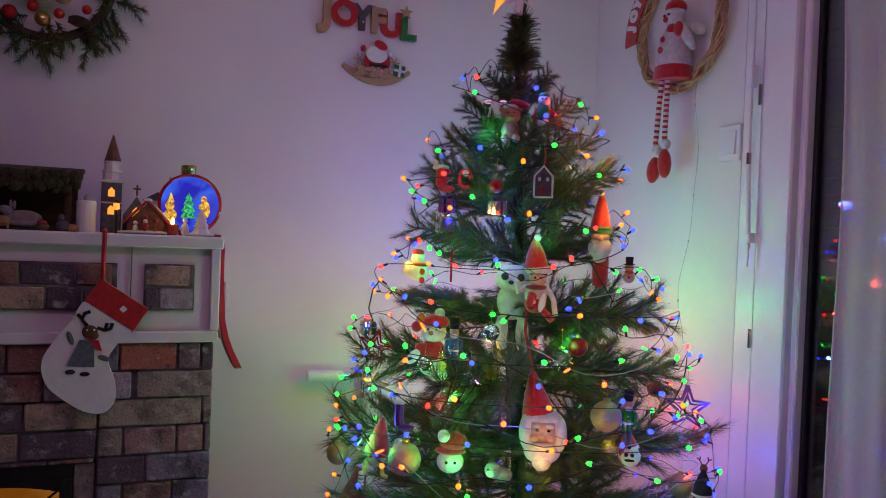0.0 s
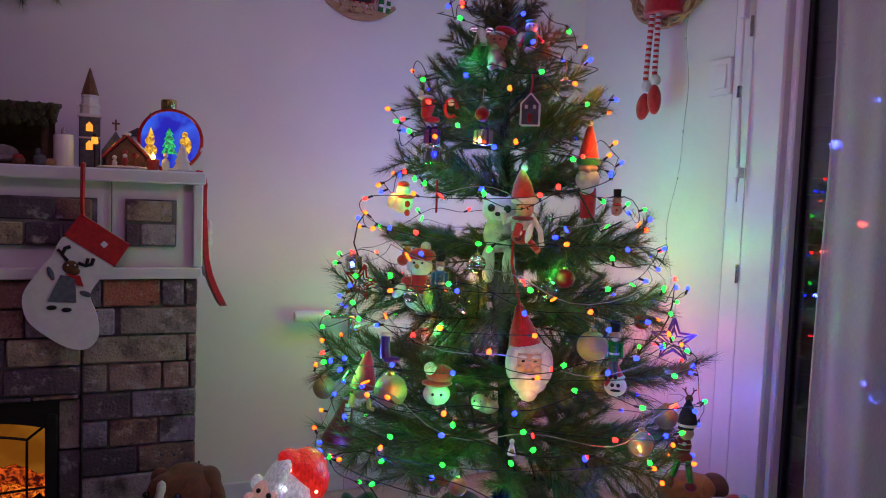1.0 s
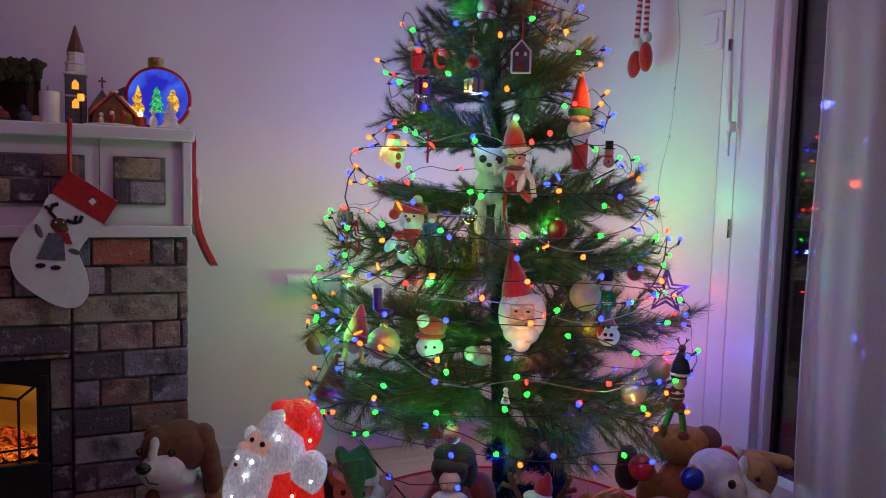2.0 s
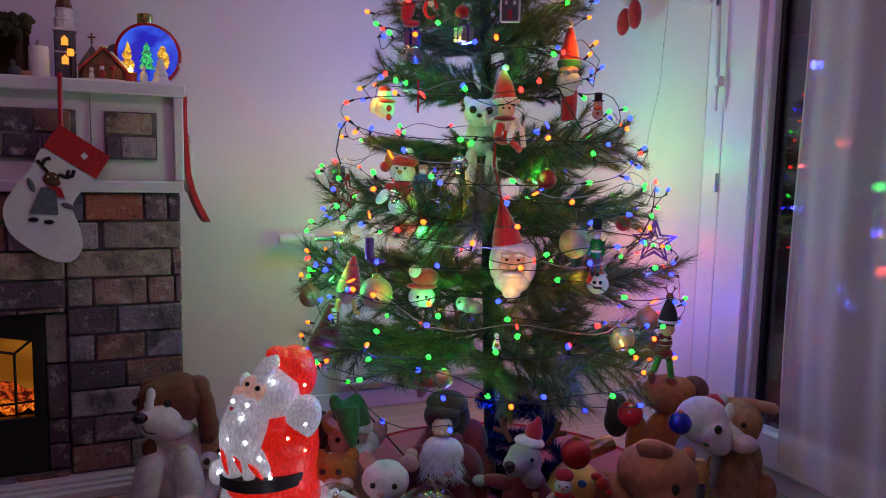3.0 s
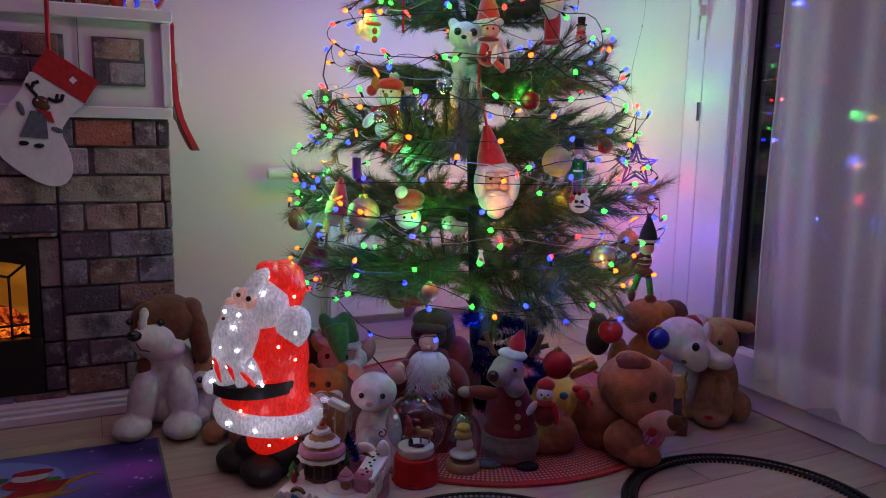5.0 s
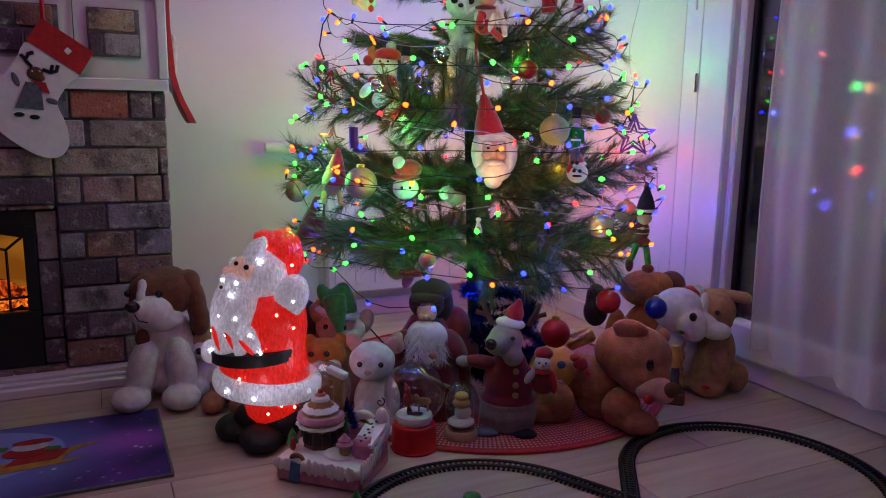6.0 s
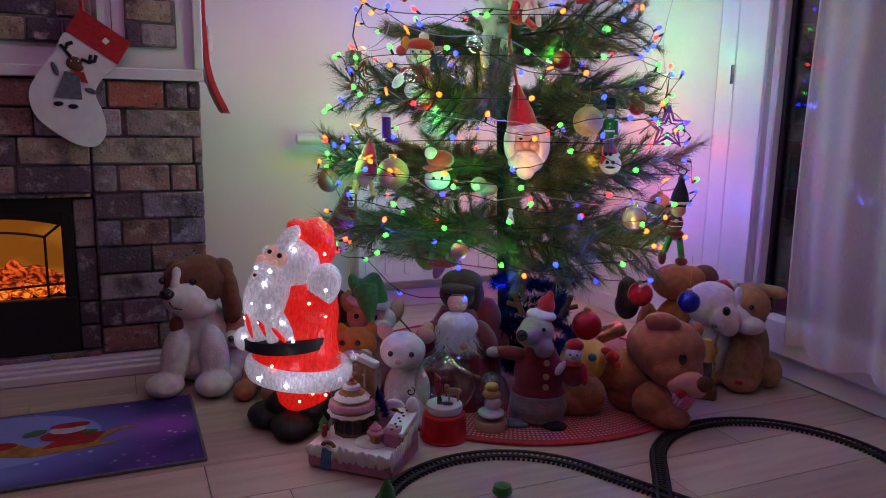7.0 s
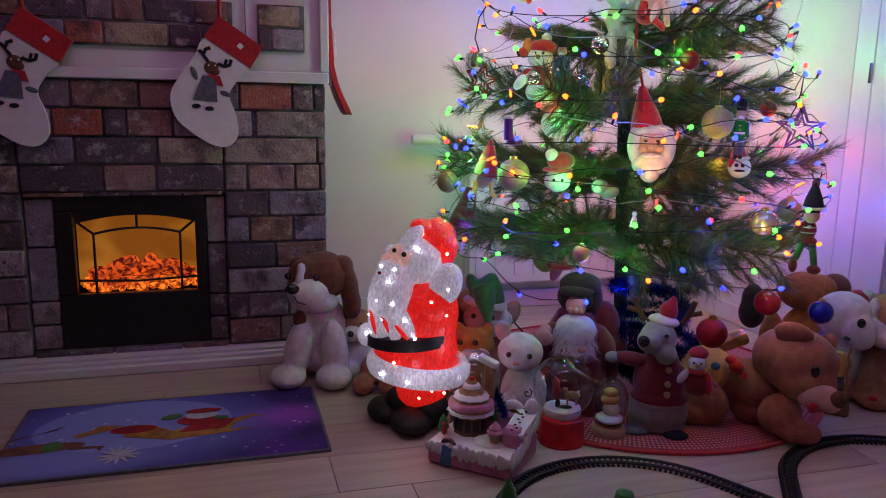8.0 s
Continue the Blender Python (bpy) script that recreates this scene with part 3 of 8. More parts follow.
def brick_row(z, joints, y=FY, h=HB, parent=None, mats=None, seed=0):
    rng = random.Random(int(z * 1000) + seed)
    for k, (a, b) in enumerate(zip(joints, joints[1:])):
        w = b - a - 0.006
        if w < 0.008:
            continue
        deep = 0.02
        s = Shape().box((0, 0, 0), (w, deep, h - 0.007), 0.004 + rng.random() * 0.002, (rng.uniform(-0.6, 0.6), rng.uniform(-0.4, 0.4), rng.uniform(-0.5, 0.5)))
        pick = (mats or {}).get(k, BRICK)
        br = part("brick", s, pick, parent or fire, "", pose((a + b) / 2, y + deep / 2 - rng.random() * 0.004, z - h / 2))
        if w > 0.1 and h > 0.05 and rng.random() < 0.3:
            for dx in (-0.018, 0.022):
                part("nail_hole", Shape().ell((dx * rng.uniform(0.8, 1.2), -deep / 2, rng.uniform(0.004, 0.012)), (0.0065, 0.002, 0.0065), nu=10, nv=6), MORTAR, br)


top = 0.956
right = [
    [-0.045, 0.012, 0.184, 0.256, 0.298], [-0.045, 0.052, 0.062, 0.298], [-0.045, 0.266, 0.298], [-0.045, 0.03, 0.19, 0.274, 0.298],
    [-0.045, 0.098, 0.298], [-0.045, 0.032, 0.18, 0.298], [-0.045, 0.12, 0.298], [-0.045, 0.2, 0.298], [-0.045, 0.02, 0.16, 0.298], [-0.045, 0.13, 0.25, 0.298]]
for r, joints in enumerate(right):
    brick_row(top - r * HB, joints, mats={1: BRICKRED} if r == 0 else ({0: BRICKPALE} if r == 2 else None), h=HB)
    left = [FC - (x - FC) for x in joints[::-1]]
    brick_row(top - r * HB, left, h=HB, seed=5)
lint = [[-0.665, -0.5, -0.3, -0.045], [-0.665, -0.56, -0.41, -0.34, -0.2, -0.045], [-0.665, -0.5, -0.25, -0.045], [-0.665, -0.42, -0.26, -0.045]]
for r, joints in enumerate(lint):
    brick_row(top - r * HB, joints, mats={1: BRICKRED} if r == 1 else ({2: BRICKPALE} if r == 2 else None), seed=9)
brick_row(0.6, [-0.66, -0.48, -0.34, -0.18, -0.05], h=0.018, seed=2)
brick_row(0.072, [-0.66, -0.42, -0.2, -0.05], h=0.022, seed=3)
# reveals beside the insert
for x0, x1 in ((-0.662, -0.578), (-0.108, -0.048)):
    for k, (z1, z0) in enumerate(((0.58, 0.42), (0.418, 0.24), (0.238, 0.16), (0.158, 0.075))):
        part("reveal_stone", Shape().box((0, 0, 0), (x1 - x0, 0.03, z1 - z0 - 0.004), 0.004), BRICK, fire, "", pose((x0 + x1) / 2, FY + 0.034, (z0 + z1) / 2))
# brick panels set on the frieze
part("panel_back", Shape().box((0.152, FY - 0.002, 1.134), (0.152, 0.012, 0.148), 0.002), MORTAR, fire)
brick_row(1.207, [0.076, 0.216, 0.228], y=FY - 0.014, h=0.072, mats={0: BRICKPALE})
brick_row(1.134, [0.076, 0.12, 0.228], y=FY - 0.014, h=0.072)
part("panel_back", Shape().box((FC, FY - 0.002, 1.134), (0.706, 0.012, 0.148), 0.002), MORTAR, fire)
brick_row(1.207, [-0.706, -0.62, -0.44, -0.36, -0.27, -0.12, -0.014, -0.002], y=FY - 0.014, h=0.072)
brick_row(1.134, [-0.706, -0.5, -0.39, -0.2, -0.1, -0.002], y=FY - 0.014, h=0.072, mats={1: BRICKRED, 2: BRICKPALE})

# the fire insert
IX0, IX1, IZ0, IZ1 = -0.576, -0.11, 0.073, 0.59
im = (IX0 + IX1) / 2
insert = part("fire_insert", Shape().box((im, FY + 0.25, 0.33), (IX1 - IX0, 0.01, 0.52), 0.003), BLACKMETAL, fire, "black metal fire insert")
for nm, c, sz in (("head_panel", (im, FY + 0.03, (IZ1 + 0.535) / 2), (IX1 - IX0, 0.03, IZ1 - 0.535)), ("lower_panel", (im, FY + 0.03, (IZ0 + 0.258) / 2), (IX1 - IX0, 0.03, 0.258 - IZ0)),
                  ("side_panel", (IX0 + 0.027, FY + 0.03, 0.3965), (0.054, 0.03, 0.275)), ("side_panel", (IX1 - 0.018, FY + 0.03, 0.3965), (0.036, 0.03, 0.275)),
                  ("inner_cheek", (IX0 + 0.004, FY + 0.145, 0.33), (0.008, 0.198, 0.52)), ("inner_cheek", (IX1 - 0.004, FY + 0.145, 0.33), (0.008, 0.198, 0.52)), ("inner_top", (im, FY + 0.145, IZ1 - 0.004), (IX1 - IX0 - 0.02, 0.198, 0.008))):
    part(nm, Shape().box(c, sz, 0.003), BLACKMETAL, insert)
GX0, GX1, GZ0, GZ1 = -0.515, -0.146, 0.262, 0.512
gm = (GX0 + GX1) / 2


def arch(u, base, rise):
    return base + rise * (1 - (2 * u - 1) ** 2)


spandrel = [(GX0 - 0.01, 0.54)] + [(GX0 + (GX1 - GX0) * i / 14, arch(i / 14, 0.495, 0.026)) for i in range(15)] + [(GX1 + 0.01, 0.54)]
part("arched_edge", Shape().plate(spandrel[::-1], 0.02, pose(0, FY + 0.027, 0)), BLACKMETAL, insert)
bars = [[(GX0 + 0.05 + (GX1 - GX0 - 0.1) * i / 10, FY + 0.03, arch(i / 10, 0.458, 0.018)) for i in range(11)],
        [(GX0 + 0.05, FY + 0.03, 0.458), (GX0, FY + 0.03, 0.5)], [(GX1 - 0.05, FY + 0.03, 0.458), (GX1, FY + 0.03, 0.5)],
        [(GX0 + 0.05, FY + 0.03, 0.46), (GX0 + 0.05, FY + 0.03, 0.258)], [(GX1 - 0.05, FY + 0.03, 0.46), (GX1 - 0.05, FY + 0.03, 0.258)],
        [(gm, FY + 0.03, 0.474), (gm, FY + 0.03, 0.525)], [(GX0, FY + 0.03, 0.303), (gm, FY + 0.027, 0.296), (GX1, FY + 0.03, 0.303)]]
for b in bars:
    part("grille_bar", Shape().tube(b, 0.0042, 8), BLACKMETAL, insert)


def fire_mat(name, hot, cold, power, scale):
    ma = bpy.data.materials.new(name)
    ma.use_nodes = True
    nt = ma.node_tree
    n, l = nt.nodes, nt.links
    b = n["Principled BSDF"]
    b.inputs["Roughness"].default_value = 0.9
    co = n.new("ShaderNodeTexCoord")
    no = n.new("ShaderNodeTexNoise")
    no.inputs["Scale"].default_value, no.inputs["Detail"].default_value, no.inputs["Distortion"].default_value = scale, 6, 0.6
    l.new(co.outputs["Object"], no.inputs["Vector"])
    rp = n.new("ShaderNodeValToRGB")
    rp.color_ramp.elements[0].position, rp.color_ramp.elements[0].color = 0.42, (*cold, 1)
    rp.color_ramp.elements[1].position, rp.color_ramp.elements[1].color = 0.62, (*hot, 1)
    l.new(no.outputs["Fac"], rp.inputs[0])
    b.inputs["Base Color"].default_value = (0.05, 0.02, 0.015, 1)
    l.new(rp.outputs[0], b.inputs["Emission Color"])
    b.inputs["Emission Strength"].default_value = power
    ma.cycles.emission_sampling = "NONE"
    return ma


EMBER = fire_mat("glowing_embers", (1.0, 0.12, 0.01), (0.06, 0.004, 0.002), 0.75, 55)
EMBERHOT = fire_mat("hot_embers", (1.0, 0.22, 0.015), (0.16, 0.01, 0.002), 1.1, 70)
AMBERBACK = fire_mat("amber_lit_screen", (0.8, 0.3, 0.03), (0.42, 0.13, 0.01), 0.36, 5)
part("lit_screen", Shape().box((gm, FY + 0.2, 0.4), (GX1 - GX0 + 0.06, 0.006, 0.3), 0.002), AMBERBACK, insert, "amber lit back screen")
ember = Shape()
rng = random.Random(4)
for k in range(60):
    ember.ell((rng.uniform(GX0, GX1), FY + rng.uniform(0.06, 0.15), 0.262 + rng.random() * 0.02), (rng.uniform(0.012, 0.03), 0.02, rng.uniform(0.008, 0.018)), (0, rng.uniform(-20, 20), 0), 8, 5)
part("ember_bed", ember, EMBERHOT, insert, "glowing ember bed")


def log(p, q, r, seed):
    rng = random.Random(seed)
    pts = [Vector(p).lerp(Vector(q), i / 8) + Vector((0, 0, 0.006 * math.sin(i * 1.3 + seed))) for i in range(9)]
    part("log", Shape().tube(pts, [r * rng.uniform(0.85, 1.12) for _ in pts], 10), EMBER, insert, "glowing artificial log")


log((GX0 + 0.02, FY + 0.11, 0.295), (gm - 0.01, FY + 0.1, 0.352), 0.026, 1)
log((gm + 0.01, FY + 0.1, 0.352), (GX1 - 0.01, FY + 0.1, 0.298), 0.026, 2)
log((gm - 0.1, FY + 0.14, 0.3), (gm + 0.1, FY + 0.14, 0.32), 0.028, 3)
log((gm - 0.12, FY + 0.07, 0.275), (gm + 0.06, FY + 0.08, 0.29), 0.018, 4)
lamp("POINT", "fire_glow", pose(gm, FY + 0.1, 0.4), 0.12, (1.0, 0.42, 0.08), 0.05)

# ---- the tree ----
tree = thing("christmas_tree", pose(*axis(0)), "tall artificial pine with long green needles, hung with lights and ornaments", "tree")


def needles(shape, a, b, per_m, rng, length=0.05, spread=38):
    """Needles along the twig a-b."""
    a, b = np.array(a), np.array(b)
    d = b - a
    size = np.linalg.norm(d)
    d = d / size
    n = max(6, int(per_m * size))
    side = np.cross(d, (0.3, 0.5, 0.81))
    side /= np.linalg.norm(side)
    up = np.cross(d, side)
    u = rng.random(n)
    az = rng.random(n) * 2 * math.pi
    sp = np.radians(spread + rng.normal(0, 9, n)) * (1 - 0.35 * u ** 4)
    out = side[None] * np.cos(az)[:, None] + up[None] * np.sin(az)[:, None]
    w = d[None] * np.cos(sp)[:, None] + out * np.sin(sp)[:, None]
    ln = length * (0.7 + 0.5 * rng.random(n))
    base = a[None] + d[None] * (u * size)[:, None] + out * 0.002
    tip = base + w * ln[:, None] - np.array((0, 0, 1))[None] * (0.006 * rng.random(n))[:, None]
    flat = np.cross(w, out + rng.normal(0, 0.4, (n, 3)))
    flat /= np.linalg.norm(flat, axis=1)[:, None]
    p = np.stack([base - flat * 0.0017, base + flat * 0.0017, tip], 1).reshape(-1, 3)
    shape.add(p.tolist(), [(3 * i, 3 * i + 1, 3 * i + 2) for i in range(n)], 1)


def branch_mesh(seed, thick=1.0):
    """A branch one unit long along x, with forked twigs."""
    rng = np.random.default_rng(seed)
    s = Shape()
    pts = [np.array((x, 0.02 * math.sin(3 * x + seed), 0.05 * x * x * math.sin(seed * 1.7))) for x in np.linspace(0, 0.94, 8)]
    s.tube(pts, [0.012 - 0.008 * i / 7 for i in range(8)], 6, 0)
    for i in range(1, 7):
        needles(s, pts[i], pts[i + 1], 760 * thick, rng, 0.105)
    k = 0
    for x in np.linspace(0.26, 0.86, 8):
        i = min(6, int(x / 0.94 * 7))
        f = x / 0.94 * 7 - i
        at = pts[i] * (1 - f) + pts[i + 1] * f
        for sgn in (-1, 1):
            k += 1
            ang = radians(rng.uniform(28, 58)) * sgn
            ln = (0.36 - 0.20 * x) * rng.uniform(0.75, 1.2)
            e = at + ln * np.array((math.cos(ang), math.sin(ang), rng.uniform(-0.22, 0.4)))
            s.tube([at, (at + e) / 2 + np.array((0, 0, 0.012)), e], [0.005, 0.004, 0.002], 4, 0)
            needles(s, at, e, 760 * thick, rng, 0.105)
    return s.mesh("branch", [TWIG, NEEDLE], 30)


MESHES = [branch_mesh(i) for i in range(12)]
LAYERS = [(2.03, 0.07, 5, 80), (1.98, 0.09, 6, 72), (1.93, 0.11, 7, 60), (1.85, 0.16, 8, 48), (1.76, 0.22, 9, 38), (1.66, 0.28, 10, 30), (1.56, 0.32, 11, 24), (1.47, 0.30, 8, 18), (1.36, 0.37, 12, 12), (1.28, 0.24, 4, 4), (1.14, 0.45, 13, 8), (1.05, 0.3, 4, 0),
          (0.95, 0.525, 12, 6), (0.85, 0.34, 4, -4), (0.73, 0.57, 13, 4), (0.62, 0.36, 5, -6), (0.50, 0.56, 13, 0), (0.42, 0.38, 5, -8)]
# ornaments that hang deep in the tree, at the ends of shorter branches
DEEP = [(1.31, 1.9, 1.33), (1.1, 1.88, 1.22), (1.04, 1.97, 1.22), (0.88, 2.11, 1.05), (1.1, 1.83, 0.79), (0.91, 2.0, 0.74), (1.34, 1.75, 0.74), (1.23, 1.72, 0.86)]
rng = random.Random(11)
n = 0
for z, R, count, elev in LAYERS:
    for k in range(count):
        a = 360 * (k + rng.uniform(-0.25, 0.25)) / count + z * 260
        ln = R * rng.uniform(0.86, 1.1)
        e = elev + rng.uniform(-5, 7)
        for ox, oy, oz in DEEP:
            c = axis(oz)
            gap = abs((a - math.degrees(math.atan2(oy - c.y, ox - c.x)) + 180) % 360 - 180)
            if gap < 24 and -0.13 < z - oz < 0.15:
                ln = min(ln, max(0.12, math.hypot(ox - c.x, oy - c.y) * (0.9 if gap < 14 else 1.1)))
        at = axis(z - ln * math.sin(radians(e))) - axis(0)
        sc = ln
        m = Matrix.Translation(at) @ Matrix.Rotation(radians(a), 4, "Z") @ Matrix.Rotation(radians(-e), 4, "Y") @ Matrix.Rotation(rng.uniform(0, 6.28), 4, "X")
        wide = max(1.0, 0.22 / sc)
        part("branch", MESHES[n % 12], None, tree, "", m @ Matrix.Diagonal((sc, sc * wide * 0.9, sc * wide * 0.9, 1)))
        n += 1
trunk = Shape().tube([tuple(axis(z) - axis(0)) for z in (0.03, 0.5, 1.0, 1.5, 1.9, 2.04)], [0.022, 0.022, 0.02, 0.016, 0.01, 0.006], 12)
part("trunk", trunk, TRUNKM, tree, "dark green wrapped metal trunk")
tip = Shape()
needles(tip, (-0.062, 0, 1.86), (-0.071, 0, 2.06), 1600, np.random.default_rng(5), 0.055, 24)
for z in np.arange(0.36, 1.9, 0.06):
    needles(tip, tuple(axis(z) - axis(0)), tuple(axis(z + 0.06) - axis(0)), 900, np.random.default_rng(int(z * 100)), 0.06, 62)
tip.m = [0] * len(tip.m)
part("trunk_needles", tip, NEEDLE, tree)
for k in range(3):
    a = radians(120 * k + 20)
    part("foot", Shape().tube([(0, 0, 0.12), (0.12 * math.cos(a), 0.12 * math.sin(a), 0.03), (0.25 * math.cos(a), 0.25 * math.sin(a), 0.012)], 0.009, 8), BLACKMETAL, tree)

# ---- things on the floor ----


def face(x, y, z=0.0, turn=0.0):
    """A place whose x runs across the view from the room's middle and whose y runs away from it."""
    return pose(x, y, z, 0, 0, -math.degrees(math.atan2(x - 0.04, y + 0.06)) + turn)


def eyes(parent, places, r=0.008):
    for p in places:
        part("eye", Shape().ell(p, r, nu=10, nv=8), EYE, parent)


# tree skirt
def skirt_mat():
    ma = mat("red_knit", (0.38, 0.012, 0.025), 0.95, scale=40, bump=0.5, bscale=500, sheen=0.3)
    nt = ma.node_tree
    n, l = nt.nodes, nt.links
    co = n.new("ShaderNodeTexCoord")
    sx = n.new("ShaderNodeSeparateXYZ")
    l.new(co.outputs["Object"], sx.inputs[0])
    at = n.new("ShaderNodeMath")
    at.operation = "ARCTAN2"
    l.new(sx.outputs[1], at.inputs[0]), l.new(sx.outputs[0], at.inputs[1])
    le = n.new("ShaderNodeVectorMath")
    le.operation = "LENGTH"
    l.new(co.outputs["Object"], le.inputs[0])
    def times(s, k):
        m = n.new("ShaderNodeMath")
        m.operation = "MULTIPLY"
        m.inputs[1].default_value = k
        l.new(s, m.inputs[0])
        return m.outputs[0]
    cb = n.new("ShaderNodeCombineXYZ")
    l.new(times(at.outputs[0], 43.93), cb.inputs[0]), l.new(times(le.outputs["Value"], 72), cb.inputs[1])
    vo = n.new("ShaderNodeTexVoronoi")
    vo.inputs["Scale"].default_value, vo.inputs["Randomness"].default_value = 1.0, 0.08
    vo.distance = "CHEBYCHEV"
    l.new(cb.outputs[0], vo.inputs["Vector"])
    lt = n.new("ShaderNodeMapRange")
    lt.inputs[1].default_value, lt.inputs[2].default_value, lt.inputs[3].default_value, lt.inputs[4].default_value = 0.2, 0.3, 0.55, 0.0
    l.new(vo.outputs["Distance"], lt.inputs[0])
    rim = n.new("ShaderNodeMath")
    rim.operation = "LESS_THAN"
    rim.inputs[1].default_value = 0.575
    l.new(le.outputs["Value"], rim.inputs[0])
    pr = n.new("ShaderNodeMath")
    pr.operation = "MULTIPLY"
    l.new(lt.outputs[0], pr.inputs[0]), l.new(rim.outputs[0], pr.inputs[1])
    mx = n.new("ShaderNodeMix")
    mx.data_type = "RGBA"
    old = n["Principled BSDF"].inputs["Base Color"].links[0].from_socket
    l.new(pr.outputs[0], mx.inputs[0]), l.new(old, mx.inputs[6])
    mx.inputs[7].default_value = (0.6, 0.55, 0.55, 1)
    l.new(mx.outputs[2], n["Principled BSDF"].inputs["Base Color"])
    return ma


skirt = thing("tree_skirt", pose(TRUNK[0], TRUNK[1], 0.001), "round red knitted tree skirt with a white snowflake pattern", "tree skirt")
part("cloth", Shape().lathe([(0.0, 0.005), (0.3, 0.006), (0.59, 0.005), (0.598, 0.0)], n=72), skirt_mat(), skirt)
part("border", Shape().tube([(0.6 * math.cos(a * math.pi / 48), 0.6 * math.sin(a * math.pi / 48), 0.004) for a in range(97)], 0.0055, 8), FELTRED, skirt, "red edging band")


def soft_toy(name, m, label, parts, category="soft toy"):
    """A soft toy: rows of part name, material and the rounded forms that melt into that part."""
    ob = thing(name, m, label, category)
    for pname, material, forms in parts:
        s = Shape()
        for f in forms:
            s.ell(f[0], f[1], f[2] if len(f) > 2 else (0, 0, 0), 18, 12)
        part(pname, s, material, ob, fuse=0.0055 if len(forms) > 1 else 0.0)
    return ob


# large sitting beagle
dog = soft_toy("plush_dog", face(0.232, 2.38) @ Matrix.Scale(1.06, 4), "large sitting plush beagle, white with chestnut ears, beside the fireplace", [
    ("body", FURWHITE, [((0.025, 0.02, 0.13), (0.088, 0.085, 0.12)), ((0.03, 0.03, 0.06), (0.11, 0.10, 0.06)), ((-0.06, -0.06, 0.10), (0.042, 0.045, 0.10), (0, 10, 0)), ((0.05, -0.075, 0.10), (0.044, 0.045, 0.10), (0, -4, 0)),
                        ((-0.09, -0.095, 0.034), (0.056, 0.066, 0.034)), ((0.045, -0.12, 0.034), (0.056, 0.066, 0.034)), ((0.0, -0.005, 0.22), (0.066, 0.06, 0.06))]),
    ("head", FURBROWN, [((0.02, -0.005, 0.32), (0.088, 0.08, 0.072)), ((0.02, 0.005, 0.35), (0.066, 0.06, 0.046)), ((-0.03, -0.03, 0.33), (0.056, 0.056, 0.052))]),
    ("muzzle", FURWHITE, [((-0.026, -0.07, 0.282), (0.062, 0.05, 0.05)), ((-0.052, -0.085, 0.288), (0.036, 0.036, 0.03)), ((0.0, -0.05, 0.25), (0.066, 0.05, 0.035))]),
    ("blaze", FURWHITE, [((-0.05, -0.082, 0.325), (0.015, 0.012, 0.028), (-12, 0, 0)), ((-0.044, -0.068, 0.355), (0.016, 0.014, 0.024), (-40, 0, 0))]),
    ("ear", FURBROWN, [((0.10, -0.02, 0.285), (0.03, 0.052, 0.075), (0, -6, 0)), ((0.108, -0.025, 0.235), (0.03, 0.05, 0.05)), ((0.08, -0.005, 0.35), (0.036, 0.05, 0.034))]),
    ("ear", FURBROWN, [((-0.064, 0.03, 0.31), (0.02, 0.04, 0.06), (0, 14, 0)), ((-0.05, 0.03, 0.35), (0.028, 0.036, 0.028))]),
    ("chest_patch", FURBROWN, [((-0.052, -0.062, 0.20), (0.02, 0.016, 0.028))]),
])
part("nose", Shape().ell((-0.072, -0.118, 0.308), (0.021, 0.014, 0.016), nu=12, nv=8), EYE, dog)
eyes(dog, [(-0.002, -0.084, 0.332), (-0.084, -0.05, 0.332)], 0.011)
part("mouth", Shape().tube([(-0.068, -0.118, 0.287), (-0.058, -0.12, 0.268), (-0.034, -0.116, 0.26)], 0.0018, 5), FELTBLACK, dog, "stitched dark mouth line")

pup = soft_toy("plush_puppy", face(0.365, 2.36), "small cream and brown plush puppy sitting behind the large dog", [
    ("body", FURWHITE, [((0, 0, 0.07), (0.06, 0.06, 0.07)), ((-0.03, -0.05, 0.035), (0.035, 0.045, 0.035))]),
    ("head", FURTAN, [((0.01, -0.01, 0.17), (0.055, 0.05, 0.055))]),
    ("muzzle", FURWHITE, [((-0.015, -0.05, 0.155), (0.034, 0.03, 0.028))]),
    ("ear", FURDARK, [((-0.045, 0.01, 0.185), (0.018, 0.03, 0.04))])])
part("nose", Shape().ell((-0.025, -0.08, 0.163), 0.011, nu=10, nv=8), EYE, pup)
eyes(pup, [(0.012, -0.06, 0.185)])
soft_toy("plush_puppy", face(0.405, 2.2), "small brown plush dog lying on the floor", [
    ("body", FURCARAMEL, [((0.02, 0.03, 0.06), (0.08, 0.07, 0.055)), ((-0.05, -0.03, 0.03), (0.035, 0.05, 0.03)), ((0.03, -0.06, 0.028), (0.035, 0.05, 0.028))]),
    ("ear", FURBROWN, [((0.05, 0.0, 0.1), (0.03, 0.03, 0.03))])])

# light-up figure in acrylic
fig = Shape()
fig.mi = 2
fig.ell((-0.005, -0.06, 0.032), (0.06, 0.075, 0.034)).ell((-0.075, 0.03, 0.03), (0.055, 0.07, 0.032)).ell((0.05, -0.02, 0.05), (0.055, 0.055, 0.05)).ell((-0.03, 0.02, 0.06), (0.05, 0.05, 0.04))
fig.mi = 1
fig.lathe([(0.05, 0.06), (0.068, 0.08), (0.074, 0.11), (0.07, 0.16)], (0.025, 0, 0), n=28)
